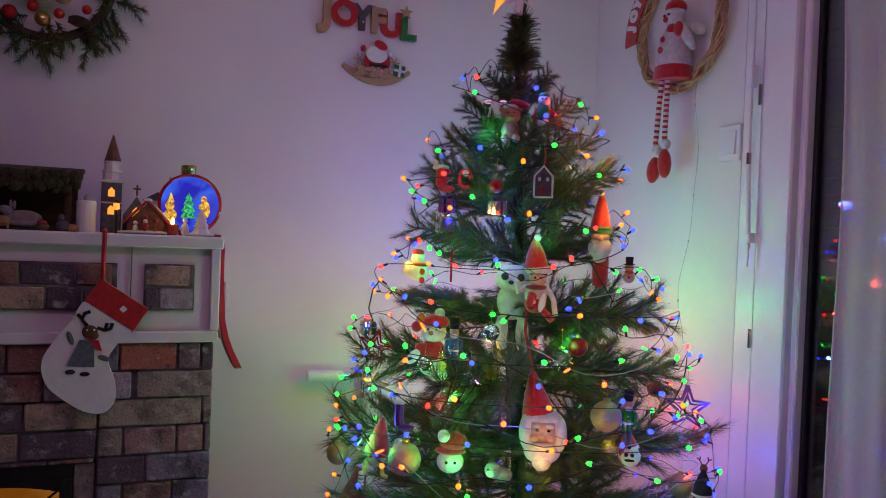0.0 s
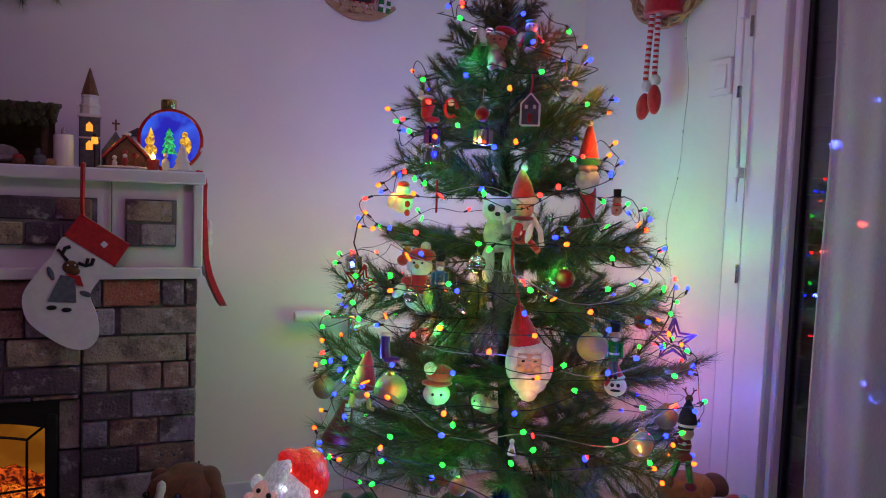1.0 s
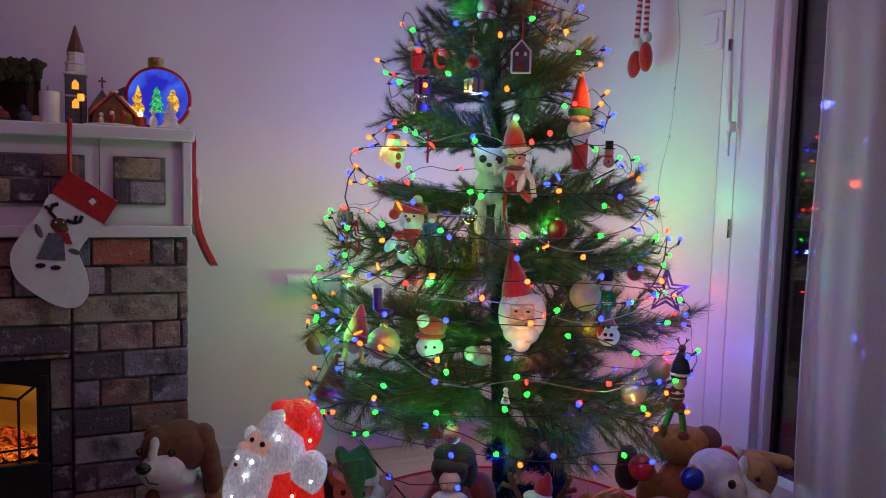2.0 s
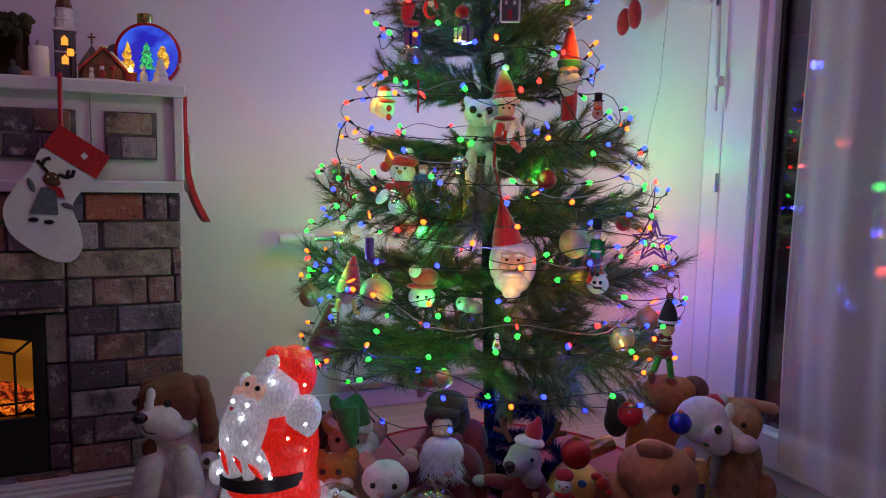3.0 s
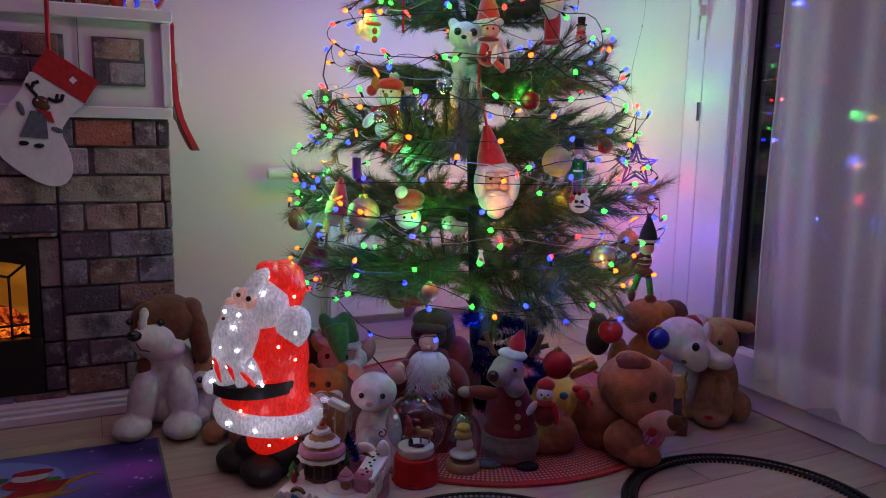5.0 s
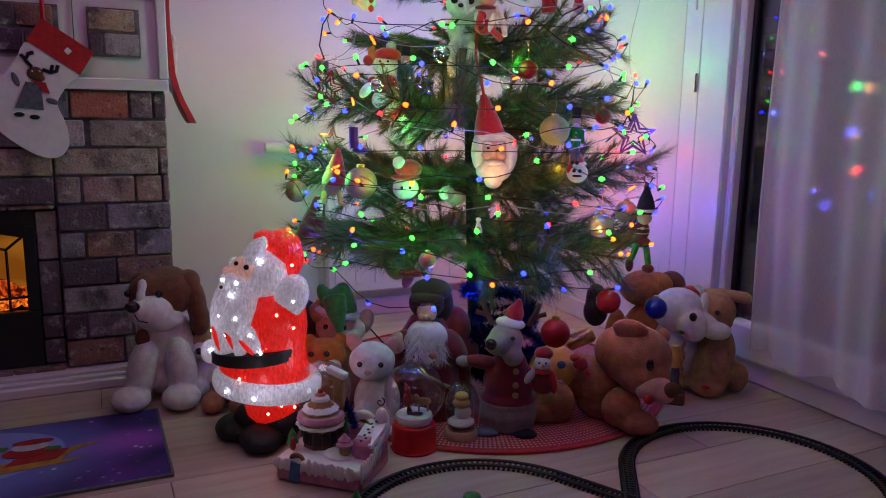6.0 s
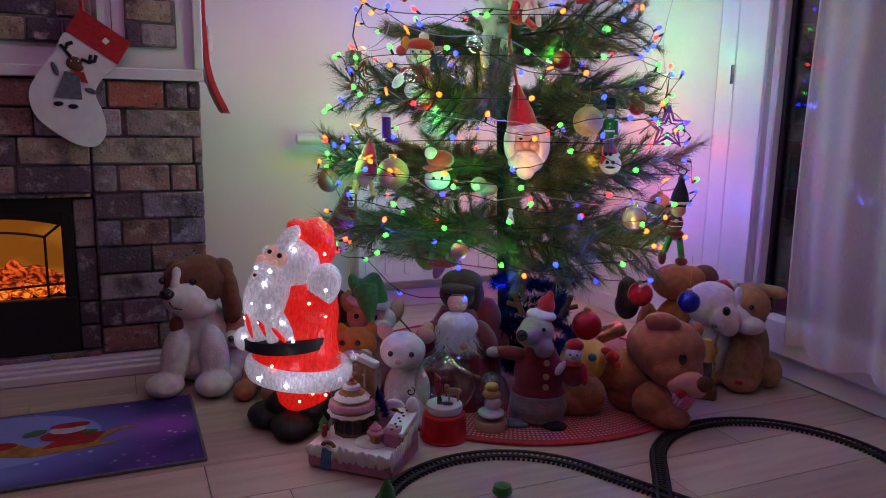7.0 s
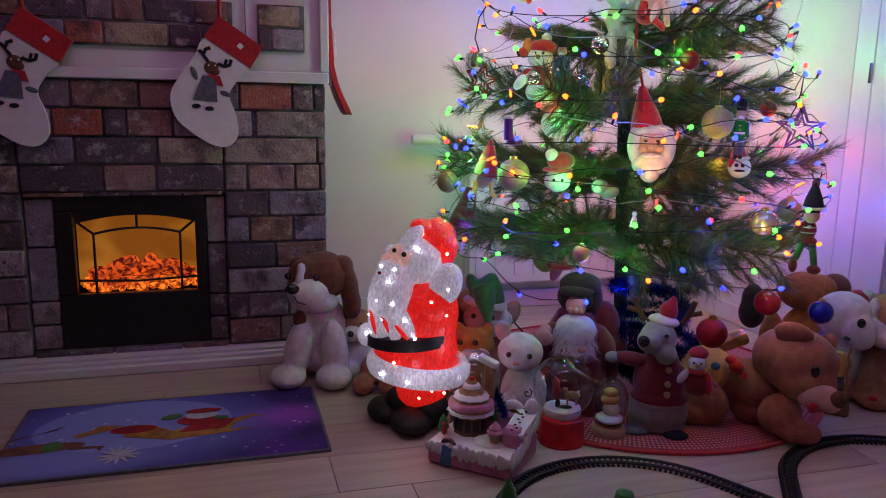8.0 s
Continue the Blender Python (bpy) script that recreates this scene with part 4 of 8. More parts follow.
fig.lathe([(0.125, 0.165), (0.124, 0.2), (0.112, 0.245), (0.108, 0.28), (0.112, 0.33), (0.105, 0.38), (0.085, 0.42), (0.05, 0.45)], (-0.002, 0, 0.0), (0, 3, 0), n=32)
fig.ell((0.055, -0.075, 0.375), (0.045, 0.05, 0.065), (0, 20, 0))
fig.ell((0.062, 0.005, 0.535), (0.055, 0.066, 0.055), (0, 35, 0), 24, 14).ell((0.088, -0.01, 0.50), (0.03, 0.05, 0.05), (0, 20, 0)).ell((0.035, 0.0, 0.555), (0.05, 0.055, 0.03), (0, 25, 0))
fig.mi = 0
fig.lathe([(0.12, 0.145), (0.14, 0.15), (0.148, 0.168), (0.146, 0.19), (0.132, 0.205), (0.115, 0.2)], (-0.002, 0, 0), (0, 6, 0), n=36)
fig.ell((-0.06, -0.045, 0.385), (0.066, 0.075, 0.105), (0, 10, 0), 24, 14).ell((-0.085, -0.05, 0.32), (0.04, 0.05, 0.07), (0, 5, 0)).ell((-0.02, -0.095, 0.315), (0.025, 0.02, 0.05), (0, -22, 0)).ell((-0.055, -0.1, 0.305), (0.018, 0.016, 0.045), (0, -10, 0))
fig.ell((0.01, -0.025, 0.47), (0.07, 0.07, 0.075), (0, 15, 0), 20, 14).ell((-0.012, -0.02, 0.53), (0.024, 0.07, 0.06), (0, 38, 0), 20, 12)
fig.ell((0.082, -0.085, 0.425), (0.045, 0.04, 0.06), (0, 18, 0)).ell((-0.13, -0.01, 0.265), (0.026, 0.04, 0.032)).ell((-0.062, 0.045, 0.488), (0.018, 0.022, 0.022))
fig.ell((-0.075, -0.06, 0.47), (0.026, 0.03, 0.022), (0, -20, 0)).ell((-0.05, -0.085, 0.462), (0.022, 0.022, 0.02))
fig.mi = 3
fig.ell((-0.03, -0.05, 0.493), (0.042, 0.042, 0.036), (0, 20, 0)).ell((-0.076, -0.06, 0.49), 0.015)
fig.mi = 1
fig.ell((-0.075, -0.1, 0.318), (0.007, 0.012, 0.04), (0, -25, 0)).ell((-0.11, -0.085, 0.32), (0.007, 0.012, 0.036), (0, -15, 0)).ell((-0.035, -0.112, 0.3), (0.006, 0.01, 0.03), (0, -40, 0))
fig.mi = 4
fig.ell((-0.085, -0.07, 0.452), (0.014, 0.014, 0.008))
fig.mi = 2
fig.lathe([(0.108, 0.246), (0.124, 0.248), (0.125, 0.28), (0.11, 0.283)], (-0.002, 0, 0.0), (0, -2, 0), n=32).ell((-0.03, -0.093, 0.507), 0.007).ell((-0.055, -0.078, 0.515), 0.006)
fig.mi = 5
for p in [(-0.07, -0.115, 0.44), (-0.1, -0.10, 0.385), (-0.06, -0.12, 0.38), (-0.12, -0.075, 0.34), (-0.085, -0.105, 0.335), (-0.025, -0.12, 0.335), (0.0, -0.118, 0.285), (-0.09, -0.11, 0.185), (-0.02, -0.145, 0.172), (0.09, -0.105, 0.185),
          (0.085, -0.123, 0.42), (0.008, -0.085, 0.52), (-0.128, -0.048, 0.28), (-0.135, -0.03, 0.245), (-0.055, -0.107, 0.47), (-0.09, -0.085, 0.475), (0.14, -0.03, 0.175)]:
    fig.ell(p, 0.0044, nu=8, nv=6)
fig.mi = 6
for p in [(0.085, -0.075, 0.505), (0.042, -0.122, 0.385), (-0.055, -0.12, 0.22), (0.05, -0.07, 0.12), (0.015, -0.07, 0.1), (0.085, -0.06, 0.11), (0.02, -0.055, 0.555), (0.085, -0.09, 0.34), (0.1, -0.06, 0.24)]:
    fig.ell(p, 0.0044, nu=8, nv=6)
ACRYLBLACK = mat("black_lacquer", (0.008, 0.008, 0.009), 0.62, bump=0.5, bscale=110, coat=0.05, dist=0.004)
LEDRED = light_mat("red_white_lamp", (1.0, 0.25, 0.15), 9)
single("light_up_figure", fig, [ACRYLIC, ACRYLICRED, ACRYLBLACK, ACRYLICPINK, REDGLOSS, LEDWHITE, LEDRED], face(0.45, 1.93), "glowing red and white acrylic figure with black boots", "figure")
for p, e in (((-0.19, -0.1, 0.36), 0.10), ((0.0, -0.22, 0.2), 0.12), ((0.16, -0.12, 0.25), 0.1)):
    q = face(0.45, 1.93) @ Vector(p)
    lamp("POINT", "figure_glow", pose(*q), e, (0.9, 0.85, 1.0), 0.03)

# plush animals behind
soft_toy("plush_bear", face(0.60, 2.16), "dark brown plush bear half hidden behind the glowing figure", [
    ("body", FURDARK, [((0, 0, 0.12), (0.09, 0.08, 0.12)), ((0.01, -0.01, 0.27), (0.075, 0.07, 0.07))]), ("ear", FURCARAMEL, [((0.075, -0.02, 0.235), (0.03, 0.02, 0.03))])])
pig = soft_toy("plush_pig", face(0.735, 2.08), "pink plush pig in a green felt elf hat with white trim", [
    ("body", FURPINK, [((0, 0.02, 0.11), (0.075, 0.07, 0.11))]),
    ("head", FURPINK, [((-0.02, 0.0, 0.26), (0.07, 0.065, 0.062)), ((-0.045, -0.05, 0.24), (0.03, 0.03, 0.026))]),
    ("ear", FURPINK, [((0.062, -0.01, 0.27), (0.026, 0.016, 0.042), (0, 20, 0))]),
    ("trim", FURWHITE, [((-0.02, -0.02, 0.305), (0.072, 0.06, 0.02), (0, 10, 0)), ((0.012, -0.07, 0.235), (0.03, 0.026, 0.026)), ((0.045, -0.045, 0.255), (0.02, 0.02, 0.03))])])
part("hat", Shape().lathe([(0.062, 0.0), (0.055, 0.03), (0.035, 0.07), (0.012, 0.1)], (-0.02, -0.01, 0.30), (12, 12, 0), 20).lathe([(0.036, 0), (0.03, 0.05), (0.01, 0.11)], (-0.03, -0.055, 0.36), (150, -12, 0), 16).ell((-0.06, -0.02, 0.36), (0.02, 0.03, 0.035), (0, -20, 0)), FELTGREEN, pig, "green felt hat with a hanging tip", fuse=0.005)
eyes(pig, [(-0.055, -0.058, 0.27), (0.0, -0.066, 0.268)])
fox = soft_toy("plush_cat", face(0.645, 1.98), "orange and white plush cat peering out between the toys", [
    ("body", FURORANGE, [((0, 0.03, 0.09), (0.06, 0.06, 0.09))]),
    ("head", FURORANGE, [((0, 0, 0.205), (0.062, 0.05, 0.05)), ((-0.045, 0.01, 0.245), (0.02, 0.012, 0.024)), ((0.045, 0.01, 0.245), (0.02, 0.012, 0.024))]),
    ("muzzle", FURWHITE, [((-0.012, -0.045, 0.185), (0.026, 0.02, 0.02)), ((0.022, -0.045, 0.185), (0.026, 0.02, 0.02))])])
part("nose", Shape().ell((0.005, -0.066, 0.195), (0.012, 0.006, 0.009), nu=10, nv=6), FURPINK, fox)
eyes(fox, [(0.004, -0.05, 0.222), (-0.04, -0.042, 0.22)], 0.009)
kit = soft_toy("plush_cat", face(0.752, 1.87), "white plush cat with pink ears sitting behind the snow globes", [
    ("body", FURWHITE, [((0.012, 0.02, 0.08), (0.068, 0.06, 0.09)), ((-0.03, -0.04, 0.05), (0.028, 0.03, 0.055)), ((0.05, -0.035, 0.05), (0.028, 0.03, 0.055)), ((-0.03, -0.055, 0.018), (0.03, 0.036, 0.018)), ((0.05, -0.05, 0.018), (0.03, 0.036, 0.018))]),
    ("head", FURWHITE, [((-0.002, -0.01, 0.21), (0.066, 0.058, 0.056)), ((-0.012, -0.052, 0.19), (0.034, 0.022, 0.022))]),
    ("ear", FURPINK, [((-0.052, 0.0, 0.262), (0.022, 0.012, 0.028), (0, -24, 0))]), ("ear", FURPINK, [((0.062, 0.0, 0.252), (0.028, 0.012, 0.024), (0, 35, 0))])])
part("nose", Shape().ell((-0.014, -0.075, 0.197), (0.01, 0.006, 0.007), nu=10, nv=6), FURPINK, kit)
eyes(kit, [(-0.036, -0.062, 0.217), (0.022, -0.064, 0.215)])
part("embroidery", Shape().tube([(0.02 + 0.002 * a * math.cos(a), -0.052 - 0.001 * a, 0.105 + 0.002 * a * math.sin(a)) for a in [k * 0.5 for k in range(1, 16)]], 0.0017, 5), FELTBLACK, kit, "dark embroidered spiral")

# old bearded figure in a dark robe
g = Shape()
g.mi = 0
g.lathe([(0.105, 0.0), (0.11, 0.04), (0.1, 0.16), (0.085, 0.24), (0.05, 0.3)], n=24, wave=0.04, k=7)
g.ell((-0.08, -0.05, 0.22), (0.035, 0.05, 0.06), (0, 30, 0)).ell((0.08, -0.04, 0.22), (0.035, 0.05, 0.06), (0, -30, 0))
g.mi = 1
g.ell((0, 0, 0.345), (0.055, 0.052, 0.05)).ell((0.012, 0.01, 0.38), (0.062, 0.058, 0.035)).ell((0.0, -0.03, 0.368), (0.05, 0.04, 0.018)).ell((0.05, 0.02, 0.33), (0.03, 0.04, 0.06))
g.mi = 2
g.ell((0.0, -0.068, 0.268), (0.038, 0.026, 0.04)).ell((-0.03, -0.066, 0.27), (0.026, 0.022, 0.038), (0, 25, 0)).ell((0.032, -0.066, 0.266), (0.028, 0.022, 0.04), (0, -25, 0)).ell((0.004, -0.08, 0.215), (0.025, 0.022, 0.04))
for k in range(260):
    r2 = random.Random(k)
    x0 = r2.uniform(-0.045, 0.045)
    z0 = r2.uniform(0.215, 0.298)
    g.tube([(x0, -0.1, z0), (x0 * 1.25 + r2.uniform(-0.012, 0.012), -0.108, z0 - 0.02), (x0 * 1.3 + r2.uniform(-0.025, 0.025), -0.1, z0 - 0.045)], [0.0014, 0.0014, 0.0004], 3)
g.mi = 3
g.ell((0, -0.05, 0.328), (0.03, 0.03, 0.03)).ell((0, -0.082, 0.322), 0.009).ell((-0.014, -0.07, 0.32), 0.012).ell((0.014, -0.07, 0.32), 0.012).ell((-0.085, -0.09, 0.262), (0.018, 0.018, 0.018)).ell((0.02, -0.1, 0.215), (0.016, 0.012, 0.014))
g.mi = 4
g.tube([(-0.04, -0.1, 0.2), (0.0, -0.118, 0.16), (0.05, -0.115, 0.13), (0.08, -0.09, 0.11)], 0.006, 6)
FURSTRAND = mat("white_curled_fleece", (0.72, 0.7, 0.7), 0.8, scale=50, var=0.15, bump=0.4)
single("bearded_figure", g, [CLOTHRED, FURDARK, FURSTRAND, SKIN, FURTAN], face(0.945, 1.93), "standing bearded figure in a dark red robe and fur cap", "figure")
single("cloth_sack", Shape().ell((0.085, 0.0, 0.25), (0.05, 0.05, 0.08)).ell((0.1, -0.01, 0.19), (0.06, 0.055, 0.06)).lathe([(0.03, 0), (0.05, 0.03), (0.045, 0.18)], (0.09, 0, 0), n=14), CLOTHRED, face(0.955, 1.95), "dark red cloth sack standing beside the bearded figure", "sack", fuse=0.006)

# mouse in a red coat
m = soft_toy("plush_mouse", face(1.108, 1.715), "standing grey plush mouse in a red felt coat with antlers", [
    ("skirt", FURGREY, [((0.0, 0, 0.055), (0.084, 0.066, 0.06)), ((0.0, 0, 0.09), (0.08, 0.066, 0.03)), ((0, 0, 0.02), (0.08, 0.06, 0.02))]),
    ("coat", CLOTHRED, [((0.0, 0, 0.15), (0.074, 0.06, 0.075)), ((0.0, 0, 0.1), (0.08, 0.066, 0.03)), ((0.0, 0.0, 0.21), (0.05, 0.045, 0.03))]),
    ("sleeve", CLOTHRED, [((-0.075, -0.01, 0.205), (0.055, 0.024, 0.02), (0, 6, 0))]), ("paw", FURGREY, [((-0.13, -0.01, 0.205), (0.022, 0.018, 0.016))]),
    ("head", FURGREY, [((-0.012, -0.015, 0.275), (0.05, 0.055, 0.048)), ((-0.035, -0.055, 0.275), (0.034, 0.042, 0.032)), ((0.01, -0.05, 0.24), (0.03, 0.03, 0.03))]),
    ("hat_trim", FURWHITE, [((0.0, 0.0, 0.32), (0.042, 0.038, 0.016), (0, 8, 0))]), ("hat", FELTRED, [((0.012, 0.01, 0.345), (0.026, 0.026, 0.03)), ((0.022, 0.01, 0.372), (0.012, 0.012, 0.02))])])
part("nose", Shape().ell((-0.05, -0.098, 0.285), (0.016, 0.013, 0.016), nu=12, nv=8), EYE, m)
eyes(m, [(0.008, -0.066, 0.295)], 0.006)
for s in (-1, 1):
    part("antler", Shape().tube([(0.05 * s, 0.02, 0.31), (0.07 * s, 0.02, 0.345), (0.08 * s, 0.02, 0.375)], 0.008, 7).tube([(0.065 * s, 0.02, 0.335), (0.1 * s, 0.02, 0.345)], 0.007, 7), FELTBROWN, m)
for z in (0.2, 0.16, 0.13):
    part("button", Shape().lathe([(0.009, 0), (0.009, 0.003), (0.006, 0.004)], (0.02, -0.064, z), (90, 0, 0), 12), PLYWOOD, m)
part("boot", Shape().ell((-0.06, -0.05, 0.012), (0.04, 0.026, 0.012)), FELTGREY, m)
part("boot", Shape().ell((0.05, -0.05, 0.012), (0.035, 0.026, 0.012)), FELTBLACK, m)

sm = Shape()
sm.mi = 0
sm.ell((0, 0, 0.0), (0.03, 0.02, 0.04)).ell((0, -0.01, 0.052), (0.024, 0.02, 0.021)).ell((-0.034, -0.02, 0.015), (0.011, 0.01, 0.024), (0, 30, 0))
sm.mi = 1
sm.ell((0.002, 0, 0.078), (0.026, 0.022, 0.018)).ell((0, -0.012, 0.03), (0.026, 0.02, 0.009)).ell((0.03, -0.015, 0.0), (0.012, 0.008, 0.034), (0, -10, 0))
sm.mi = 2
sm.ell((0.003, -0.01, -0.005), (0.034, 0.02, 0.034))
sm.mi = 3
sm.lathe([(0.006, 0), (0.0, 0.014)], (0.0, -0.028, 0.05), (90, 0, 0), 8)
sm.mi = 4
sm.ell((-0.009, -0.028, 0.058), 0.003, nu=8, nv=6).ell((0.009, -0.028, 0.058), 0.003, nu=8, nv=6)
single("snowman_doll", sm, [FURWHITE, FELTRED, CLOTHRED, FURORANGE, EYE], face(1.165, 1.63, 0.172), "small stuffed snowman in a red scarf and cap", "doll")

# crawling bear in yellow pants
b = soft_toy("plush_bear", face(1.412, 1.645), "crawling brown plush bear in yellow printed pants on the skirt", [
    ("body", FURCARAMEL, [((-0.03, 0.03, 0.12), (0.09, 0.075, 0.075)), ((-0.1, 0.05, 0.12), (0.07, 0.07, 0.07)), ((-0.03, 0.03, 0.06), (0.07, 0.06, 0.06))]),
    ("head", FURCARAMEL, [((0.07, -0.01, 0.215), (0.104, 0.092, 0.092)), ((0.09, -0.05, 0.175), (0.08, 0.06, 0.06)), ((0.03, 0.0, 0.225), (0.08, 0.08, 0.075))]),
    ("ear", FURCARAMEL, [((0.05, -0.05, 0.305), (0.052, 0.022, 0.034), (25, 8, 0)), ((0.045, -0.035, 0.288), (0.04, 0.024, 0.024))]), ("ear", FURCARAMEL, [((0.145, 0.03, 0.27), (0.02, 0.02, 0.025))]),
    ("muzzle", FURPINK, [((0.128, -0.092, 0.152), (0.05, 0.035, 0.036)), ((0.148, -0.1, 0.145), (0.034, 0.03, 0.032)), ((0.1, -0.09, 0.145), (0.03, 0.03, 0.03))]),
    ("foreleg", FURCARAMEL, [((0.035, -0.06, 0.075), (0.055, 0.045, 0.062), (0, 30, 0)), ((0.085, -0.075, 0.038), (0.06, 0.04, 0.036))]),
    ("pants", CLOTHYELLOW, [((-0.165, 0.03, 0.145), (0.078, 0.075, 0.07)), ((-0.2, 0.02, 0.12), (0.05, 0.065, 0.06))]),
    ("hind_leg", FURCARAMEL, [((-0.155, -0.045, 0.065), (0.062, 0.045, 0.065), (0, -12, 0)), ((-0.2, -0.06, 0.04), (0.06, 0.04, 0.038))]),
    ("foot", FURTAN, [((-0.255, -0.06, 0.05), (0.03, 0.036, 0.034))])])
part("nose", Shape().ell((0.168, -0.122, 0.162), (0.022, 0.014, 0.023), nu=12, nv=8), FELTBROWN, b)
part("mouth", Shape().ell((0.11, -0.118, 0.128), (0.014, 0.008, 0.016), (0, 25, 0)), FELTRED, b)
part("eye", Shape().ell((0.108, -0.104, 0.222), (0.011, 0.007, 0.017), nu=12, nv=8), EYE, b)
part("collar_bow", Shape().ell((-0.085, -0.035, 0.185), (0.022, 0.02, 0.02)).ell((-0.065, -0.045, 0.165), 0.011).ell((-0.1, -0.03, 0.2), (0.018, 0.015, 0.012)), FELTRED, b)
part("print", Shape().ell((-0.195, -0.042, 0.175), (0.022, 0.006, 0.012), (0, 10, 30)), FURTAN, b, "printed bear face patch")
part("print", Shape().ell((-0.14, -0.043, 0.18), (0.013, 0.006, 0.012)), CERBLUE, b, "pale blue printed patch")
part("print", Shape().ell((-0.14, -0.05, 0.125), (0.012, 0.004, 0.01)), CERPINK, b, "purple printed patch")

# toys at the window
tan = soft_toy("plush_dog", face(1.90, 1.74), "sitting tan plush dog with white muzzle by the window", [
    ("body", FURTAN, [((0.0, 0.03, 0.12), (0.08, 0.075, 0.12)), ((-0.02, -0.05, 0.08), (0.036, 0.04, 0.085)), ((0.03, -0.05, 0.08), (0.036, 0.04, 0.085)), ((0.0, -0.07, 0.03), (0.055, 0.05, 0.03)), ((0.085, 0.02, 0.05), (0.04, 0.06, 0.05)), ((-0.07, -0.02, 0.035), (0.04, 0.05, 0.035))]),
    ("head", FURTAN, [((0.005, -0.01, 0.275), (0.066, 0.066, 0.066)), ((0.0, 0, 0.3), (0.05, 0.05, 0.045))]),
    ("muzzle", FURWHITE, [((-0.03, -0.068, 0.245), (0.044, 0.042, 0.036)), ((0.01, -0.075, 0.225), (0.05, 0.04, 0.03)), ((-0.03, -0.05, 0.30), (0.018, 0.022, 0.045))]),
    ("ear", FURWHITE, [((-0.055, 0.0, 0.335), (0.02, 0.02, 0.02))])])
part("nose", Shape().ell((-0.062, -0.108, 0.255), (0.022, 0.016, 0.02), nu=12, nv=8), EYE, tan)
eyes(tan, [(0.012, -0.078, 0.285)], 0.009)
part("collar", Shape().tube([(0.055 * math.cos(a * 0.3), 0.015 + 0.055 * math.sin(a * 0.3), 0.215 + 0.015 * math.cos(a * 0.3)) for a in range(22)], 0.008, 6), FELTRED, tan, "red ribbon collar")
part("cap", Shape().ell((-0.075, 0.0, 0.33), (0.035, 0.03, 0.02)), FELTRED, tan)
part("paw_print", Shape().ell((-0.005, -0.115, 0.045), (0.014, 0.004, 0.007)), FELTRED, tan)
single("plush_snake", Shape().tube([(-0.08, 0, 0.0), (-0.02, 0, 0.006), (0.06, 0.0, 0.002)], [0.02, 0.022, 0.02], 12).ell((-0.085, 0, 0), 0.022).ell((0.06, 0, 0.0), 0.02), FURTAN, face(1.93, 1.72, 0.322), "long tan plush snake reaching along the window sill", "soft toy", fuse=0.006)
wb = soft_toy("plush_seal", face(1.80, 1.775), "white plush polar animal with dark eyes among the toys", [
    ("body", FURWHITE, [((-0.02, 0.04, 0.12), (0.08, 0.08, 0.12))]),
    ("head", FURWHITE, [((-0.015, 0.0, 0.275), (0.085, 0.075, 0.075)), ((0.03, -0.05, 0.245), (0.05, 0.045, 0.05)), ((0.04, -0.065, 0.225), (0.035, 0.035, 0.035))])])
part("eye", Shape().ell((0.032, -0.09, 0.278), (0.012, 0.008, 0.015), nu=10, nv=8), EYE, wb)
part("eye", Shape().ell((0.0, -0.088, 0.225), (0.01, 0.006, 0.006), (0, 20, 0), 10, 8), GREENGLOSS, wb)
lion = soft_toy("plush_lion", face(1.80, 1.95), "orange plush lion with brown mane behind the white toy", [
    ("body", FURORANGE, [((0, 0, 0.13), (0.09, 0.08, 0.13)), ((-0.1, -0.04, 0.14), (0.04, 0.04, 0.1))]), ("head", FURORANGE, [((-0.01, 0, 0.31), (0.09, 0.075, 0.065)), ((0.03, 0, 0.33), (0.06, 0.06, 0.04))]), ("mane", FURBROWN, [((0.075, 0.02, 0.325), (0.05, 0.05, 0.05)), ((0.095, 0.02, 0.29), (0.03, 0.04, 0.05))])])
single("plush_paw", Shape().ell((0, 0, 0), (0.04, 0.04, 0.05)).ell((0.0, 0.01, 0.04), (0.034, 0.036, 0.05)), FURDARK, face(1.51, 1.86, 0.28), "dark brown furry paw of a toy under the tree", "soft toy", fuse=0.006)
box = thing("wooden_figurine", face(1.70, 1.70), "small brown wooden figurine stand with a twisted candy pole", "figurine")
part("stand", Shape().box((0, 0, 0.02), (0.09, 0.06, 0.04), 0.006).box((0, 0, 0.05), (0.07, 0.05, 0.025), 0.004), CERBROWN, box)
part("pole", Shape().tube([(0.03 + 0.003 * math.cos(k), -0.02 + 0.003 * math.sin(k), 0.06 + 0.008 * k) for k in range(20)], 0.005, 6), GOLD, box, "twisted gilt pole")
part("boots", Shape().lathe([(0.018, 0), (0.014, 0.04), (0.012, 0.06)], (0.01, 0, 0.06), n=12), CERSLATE, box)
part("coat", Shape().lathe([(0.02, 0), (0.022, 0.04), (0.014, 0.07)], (0.005, 0, 0.12), n=12), CLOTHYELLOW, box)

# gold roll under the tree and red packet
single("foil_roll", Shape().lathe([(0.026, 0), (0.028, 0.01), (0.028, 0.09), (0.022, 0.1)], (0, 0, 0), (68, 0, 70), 20), GOLD, pose(1.50, 2.0, 0.13), "shiny gold foil cracker roll lying under the tree", "foil roll")

# snow globes
sg = thing("snow_globe", face(0.815, 1.715), "glass snow globe on a round red base with tiny figures", "snow globe", "glass globes")
part("base", Shape().lathe([(0.064, 0.0), (0.066, 0.006), (0.062, 0.012), (0.06, 0.066), (0.057, 0.072), (0.05, 0.075)], n=40), REDGLOSS, sg)
part("globe", Shape().ell((0, 0, 0.158), 0.083, nu=36, nv=24), GLASS, sg).visible_shadow = False
